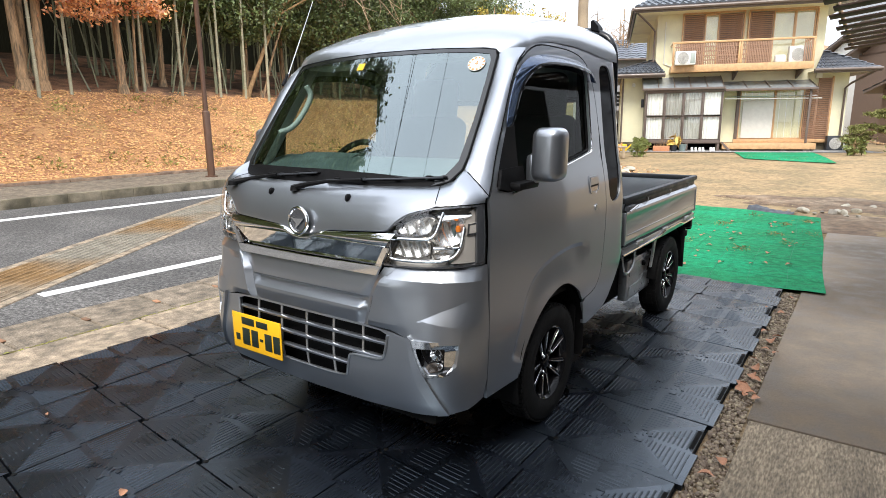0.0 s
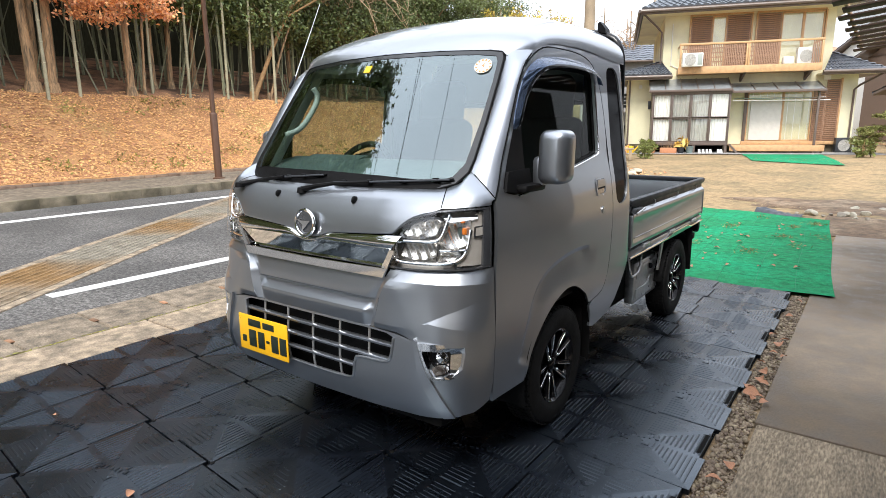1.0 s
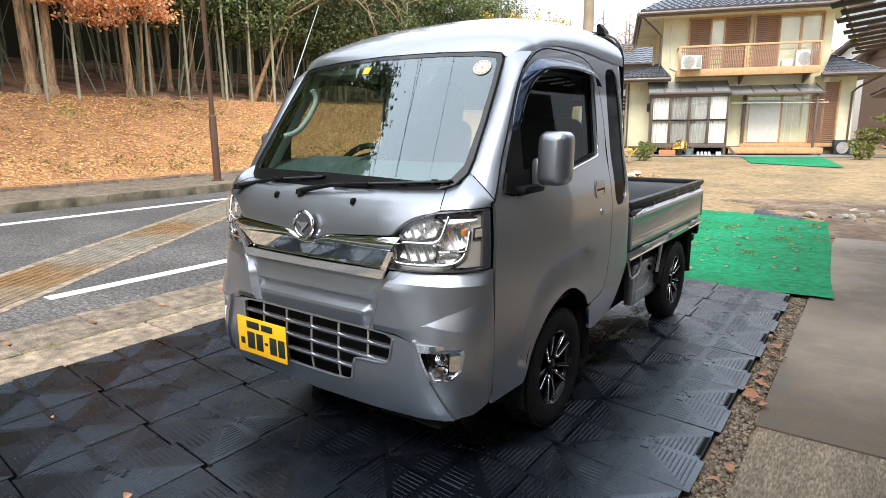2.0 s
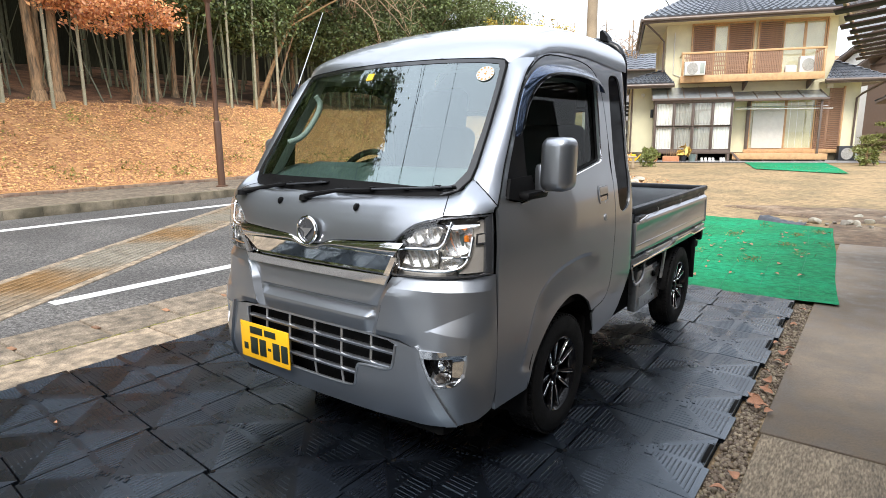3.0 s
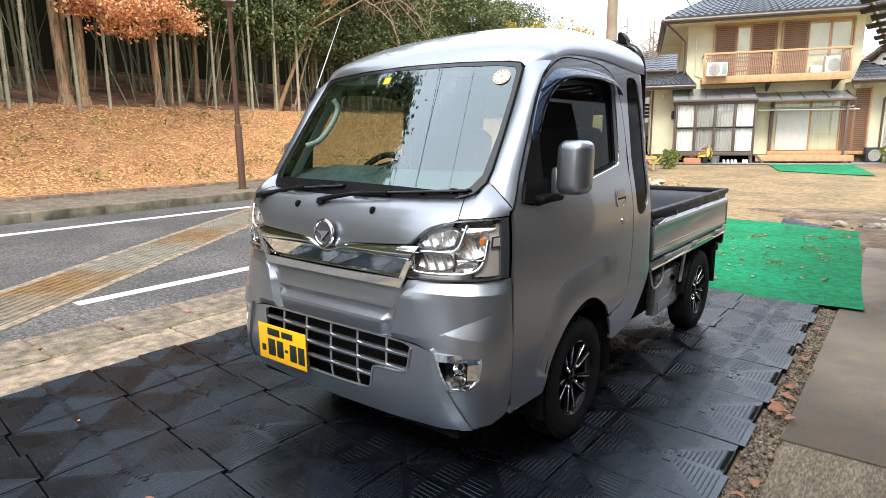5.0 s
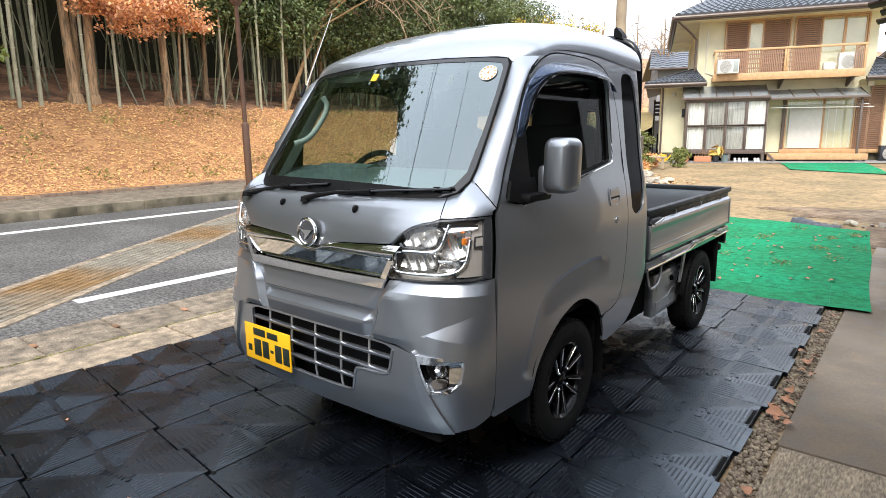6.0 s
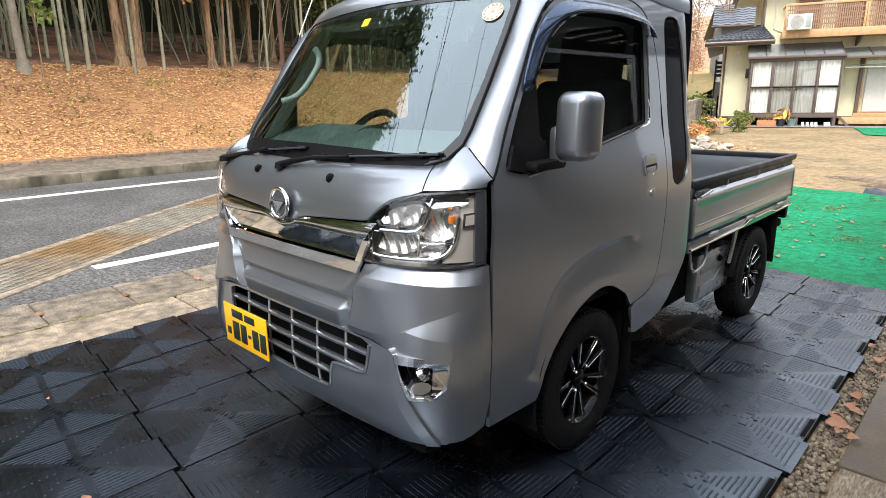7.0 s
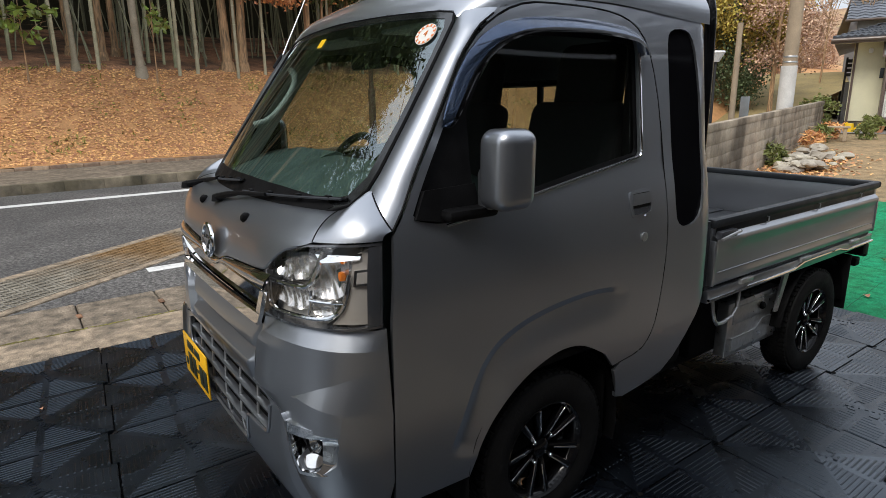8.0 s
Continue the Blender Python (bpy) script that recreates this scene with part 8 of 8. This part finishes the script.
M_YELLOWBAMBOO = mat("yellow_bamboo_leaf", (0.48, 0.37, 0.08), 0.7, var=0.2, per_island=0.35)
random.seed(51)
for k in range(22):
    y = random.uniform(42, 62)
    x = 1.9 - (y + 0.5) * math.tan(radians(random.uniform(20.5, 34)))
    h = random.uniform(4.5, 6.8)
    tree("far_oak", (x, y, 1.5), h, 0.16, (0, 0, h * 0.62), (h * 0.32, h * 0.32, h * 0.40), 4200, 0.085, M_FARBROWN, "far tree with brown winter leaves", (0.02, 0), 9, 100 + k, 50, group="brown trees on the far hill")
tree("brown_oak", (-11.6, 27.5, 0.3), 6.0, 0.14, (0, 0, 3.9), (1.9, 1.9, 1.7), 4200, 0.075, M_FARBROWN, "oak with hanging brown leaves beyond the wall", (0.02, 0), 8, 131, 40)
tree("cedar", (-13.6, 28.0, 0.3), 5.6, 0.16, (0, 0, 2.9), (1.5, 1.5, 2.6), 11000, 0.075, M_CEDAR, "dark green cedar beyond the wall", (0, 0), 10, 132, 70)
tree("cedar", (-15.6, 31.0, 0.4), 6.6, 0.18, (0, 0, 3.6), (1.7, 1.7, 3.0), 11000, 0.085, M_CEDAR, "dark green cedar beyond the wall", (0, 0), 10, 133, 70)
for k in range(5):
    tree("yellow_bamboo", (-14.6 + 0.55 * k, 25.6 + 0.9 * k, 0.4), 6.6, 0.05, (0, 0, 4.5), (1.3, 1.3, 1.9), 3200, 0.09, M_YELLOWBAMBOO, "yellow-green bamboo clump beyond the wall", (0.03, 0), 5, 140 + k, 30, group="yellow bamboo beyond the wall")
# bare twigs against the sky by the house
for k, (x, y) in enumerate([(-11.5, 36), (-12.6, 38.5), (-12.4, 34)]):
    tree("bare_tree", (x, y, 0.4), 7.6, 0.07, (0, 0, 6.2), (1.3, 1.3, 1.8), 0, 0.1, M_LEAF, "tall bare winter tree", (0.01, 0.0), 26, 150 + k)


def plain_house(name, at, w, d, h, label, wallm, roofm, rz=1.5):
    t = thing(name, label, "house", at)
    part("wall", boxm(0, w, 0, d, -0.3, h), wallm, t)
    tiled_roof("roof", [(-0.5, -0.5, h - 0.05), (w + 0.5, -0.5, h - 0.05), (w + 0.2, d / 2, h + rz), (-0.2, d / 2, h + rz)], 9, 16, t)
    tiled_roof("roof", [(w + 0.5, d + 0.5, h - 0.05), (-0.5, d + 0.5, h - 0.05), (-0.2, d / 2, h + rz), (w + 0.2, d / 2, h + rz)], 6, 16, t)
    part("gable", prismm([(0, h - 0.1), (d, h - 0.1), (d / 2, h + rz - 0.1)], "x", 0.0, w), wallm, t)
    part("gutter", tubem([(-0.55, -0.55, h - 0.08), (w + 0.55, -0.55, h - 0.08)], 0.05, 6), M_WOODDARK, t)
    return t


M_GREYWALL = mat("grey_siding", (0.30, 0.30, 0.31), 0.8, var=0.08)
nb = plain_house("far_house", pose(-11.0, 34.0, 0.3, 0, 0, 24), 8, 7, 4.6, "grey two-storey house behind with dark balcony rails", M_GREYWALL, M_TILE)
for k in range(6):
    part("window", boxm(0.5 + 1.2 * k, 1.3 + 1.2 * k, -0.05, 0.0, 2.6, 3.7, 0.01), M_WHITE, nb)
brail = thing("balcony_rail", "dark slatted balcony rail beside the house", "railing", pose(-8.2, 26.0, 0.28, 0, 0, 30))
for k in range(4):
    part("slat", boxm(0, 1.6, -0.03, 0.03, 1.75 + 0.17 * k, 1.87 + 0.17 * k, 0.004), M_CABLE, brail)
for x in (0.0, 1.54):
    part("post", boxm(x, x + 0.06, -0.04, 0.04, -0.3, 2.45), M_CABLE, brail)
part("lower_wall", boxm(0.05, 1.5, 0.3, 0.4, -0.3, 1.55), M_GREYWALL, brail)
part("doorway", boxm(0.25, 0.95, 0.28, 0.30, -0.2, 0.95), M_UNDER_SHADE, brail)
solar = plain_house("low_house", pose(-12.2, 44, 0.3, 0, 0, 32), 5, 5, 5.3, "pale house behind with a solar panel on its roof", M_WHITE, M_TILE, 1.2)
part("solar_panel", boxm(3.5, 5.6, -0.05, 1.6, 6.15, 6.20, m=None), M_STEEL, solar)
plain_house("neighbour_house", pose(5.0, 31.0, 0.3, 0, 0, 33), 9, 8, 4.3, "brown house with blue-grey tiled roofs", M_BROWNWALL, M_TILE, 1.8)
plain_house("neighbour_house", pose(4.6, 25.2, 0.3, 0, 0, 33), 6, 5, 2.2, "low brown house wing with a blue-grey roof", M_BROWNWALL, M_TILE, 0.9)
plain_house("neighbour_house", pose(3.0, 38.0, 0.3, 0, 0, 33), 9, 8, 4.8, "pale house with a grey tiled roof", M_WHITE, M_TILE, 1.8)
# cloud-pruned pine and low shrubs by the house corner
pine = thing("pine_tree", "cloud-pruned garden pine with layered pads", "tree", pose(2.55, 22.0, 0.25))
pb = bmesh.new()
trunk_into(pb, [(0, 0, -0.2), (0.1, 0, 0.4), (-0.12, 0.05, 0.9), (0.12, 0, 1.5), (0.0, 0, 2.0)], 0.11, 0.04)
g = np.random.default_rng(77)
pads = []
for k, (dx, dz, r) in enumerate([(-0.9, 0.75, 0.55), (0.7, 0.9, 0.6), (-0.55, 1.25, 0.5), (0.6, 1.45, 0.5), (-0.2, 1.75, 0.45), (0.1, 2.1, 0.4), (-1.25, 0.45, 0.4), (1.15, 0.5, 0.45)]):
    trunk_into(pb, [(0, 0, dz - 0.25), (dx * 0.6, 0, dz - 0.1), (dx, 0, dz)], 0.04, 0.015, 6)
    pads.append(clumps(g, (dx, 0, dz), (r, r * 0.9, 0.15), 2200, 40))
part("trunk", pb, M_BARK, pine)
ob = new("foliage", leaf_mesh("foliage", np.concatenate(pads), 0.030, mat("pine_needle", (0.19, 0.19, 0.055), 0.8, var=0.2, per_island=0.4), 0.2, 3.5, 78))
ob.parent = pine
for k, (x, y, r) in enumerate([(1.35, 20.2, 0.35), (2.6, 20.4, 0.45), (3.6, 21.4, 0.6)]):
    tree("shrub", (x, y, 0.25), r * 1.3, 0.03, (0, 0, r * 0.8), (r, r, r * 0.7), 700, 0.06, M_LEAF_BAMBOO, "rounded green garden shrub", (0, 0), 5, 80 + k, 26, group="garden shrubs")
# trees and hedge on the near side, seen in the glass and the chrome
tree("evergreen_tree", at_bank(-13.2, -4.5), 17.0, 0.22, (0, 0, 12.6), (2.7, 2.7, 4.2), 40000, 0.16, M_LEAF, "very tall dense evergreen at the foot of the bank", (0, 0), 9, 160, 150)
for k, (x, y, h) in enumerate([(-9, -18, 7), (-13, -10, 10)]):
    tree("evergreen_tree", (x, y, -0.05), h, 0.18, (0, 0, h * 0.62), (2.6, 2.6, 3.0), 3000, 0.24, M_LEAF, "tall evergreen tree by the drive", (0, 0), 9, 170 + k, 60)
solid("hedge", boxm(-9, 7, -24.2, -23.2, -0.1, 1.3, 0.15), M_LEAF, "clipped green hedge behind the drive", "hedge")
# loose leaves, pebbles along the slab
px, py = rng.uniform(1.34, 1.47, 8500), rng.uniform(-3, 3.80, 8500)
px = 1.348 + (px - 1.34) * (0.88 + 0.12 * np.sin(py * 3))


def pebble_mesh(xs, ys):
    """Small rounded stones: each a low drum of six sides with a narrower top, all in one mesh."""
    verts, faces = [], []
    r = random.Random(9)
    for x, y in zip(xs, ys):
        size, turn, base = r.choice((0.004, 0.005, 0.006, 0.010)) * r.uniform(0.8, 1.2), r.uniform(0, 6.28), r.uniform(-0.034, -0.022)
        long, lift, k = r.uniform(0.7, 1.4), r.uniform(0.6, 1.2), len(verts)
        for scale, up in ((0.8, 0.0), (1.05, 0.55), (0.6, 1.0)):
            for i in range(6):
                a = i * math.pi / 3
                u, v = size * scale * long * math.cos(a) * r.uniform(0.85, 1.1), size * scale * math.sin(a) * r.uniform(0.85, 1.1)
                verts.append((x + u * math.cos(turn) - v * math.sin(turn), y + u * math.sin(turn) + v * math.cos(turn), base + size * 1.3 * lift * up + 0.15 * u * up))
        for ring in (0, 6):
            faces += [(k + ring + i, k + ring + (i + 1) % 6, k + ring + 6 + (i + 1) % 6, k + ring + 6 + i) for i in range(6)]
        faces.append(tuple(k + 12 + i for i in range(6)))
    me = bpy.data.meshes.new("pebbles")
    me.from_pydata(verts, [], faces)
    me.materials.append(M_PEBBLE)
    for p in me.polygons:
        p.use_smooth = True
    return me


pm = pebble_mesh(px, py)
tagged(new("pebble_strip", pm), "strip of small brown pebbles between mats and slab", "pebbles", kind="stuff")


def dry_leaf(x, y, z, s, turn, tilt, where):
    bm = bmesh.new()
    n = 7
    rows = []
    for i in range(n):
        t = i / (n - 1)
        w = 0.38 * math.sin(math.pi * min(1, t * 0.92 + 0.06)) ** 0.8 * (1 + 0.18 * math.sin(t * 19))
        rows.append([bm.verts.new(((t - 0.5), k * w, 0.16 * (k * w) ** 2 * 6 + 0.12 * math.sin(math.pi * t))) for k in (-1, -0.5, 0, 0.5, 1)])
    for a, b in zip(rows, rows[1:]):
        for k in range(4):
            bm.faces.new((a[k], a[k + 1], b[k + 1], b[k]))
    solid("fallen_leaf", bm, M_LEAF_FALLEN, "curled brown fallen leaf " + where, "leaf", group="fallen leaves in the yard", at=pose(x, y, z, tilt, 0, turn) @ Matrix.Diagonal((s, s, s, 1)))


random.seed(71)
for x, y, s in ((1.44, 0.86, 0.10), (1.40, 1.62, 0.13), (1.41, 1.95, 0.11), (1.42, 2.45, 0.13), (1.44, 2.55, 0.10), (1.40, 3.1, 0.08), (-0.33, -0.62, 0.07), (1.41, 0.4, 0.09), (1.30, 3.2, 0.05), (-1.25, -0.52, 0.035)):
    dry_leaf(x, y, 0.010, s * 0.58, random.uniform(0, 360), random.uniform(-32, 32), "beside the mats")
for k in range(18):
    dry_leaf(random.uniform(1.35, 1.47), random.uniform(-0.6, 3.7), 0.008, random.uniform(0.035, 0.065), random.uniform(0, 360), random.uniform(-30, 30), "beside the mats")
for k in range(46):
    dry_leaf(random.uniform(-0.6, 1.30), random.uniform(4.0, 8.0), 0.009, random.uniform(0.03, 0.07), random.uniform(0, 360), random.uniform(-9, 9), "on the green turf")
M_TUFT = mat("withered_tuft", (0.20, 0.17, 0.06), 0.9, var=0.2, per_island=0.6)
for k, (x, y) in enumerate(((0.95, 6.4), (0.75, 5.3), (1.2, 7.6), (0.3, 6.9), (0.98, 7.2), (0.2, 5.5), (1.32, 6.6), (0.55, 7.9), (1.15, 5.9))):
    g = np.random.default_rng(90 + k)
    n = 70 if k < 5 else 30
    ob = new("dry_tuft", leaf_mesh("dry_tuft", np.stack([x + g.normal(size=n) * 0.06, y + g.normal(size=n) * 0.09, np.full(n, 0.016)], 1), 0.009, M_TUFT, 1.6, 5.0, 90 + k))
    tagged(ob, "withered olive tuft on the green turf", "grass", kind="stuff")

# dry blades over the lawn
g = np.random.default_rng(95)
bx, by = g.uniform(-5.5, 7.5, 15000), 9.3 + g.uniform(0, 1, 15000) ** 1.5 * 9.5
keep = ~((bx > 1.4) & (by < 12.0))
bx, by = bx[keep], by[keep]
tagged(new("lawn_blades", leaf_mesh("lawn_blades", np.array([(x, y, rise(x, y) - 0.008) for x, y in zip(bx, by)]), 0.009, M_STRAW, 5.0, 4.0, 96)), "short dry grass blades on the lawn", "grass", kind="stuff")
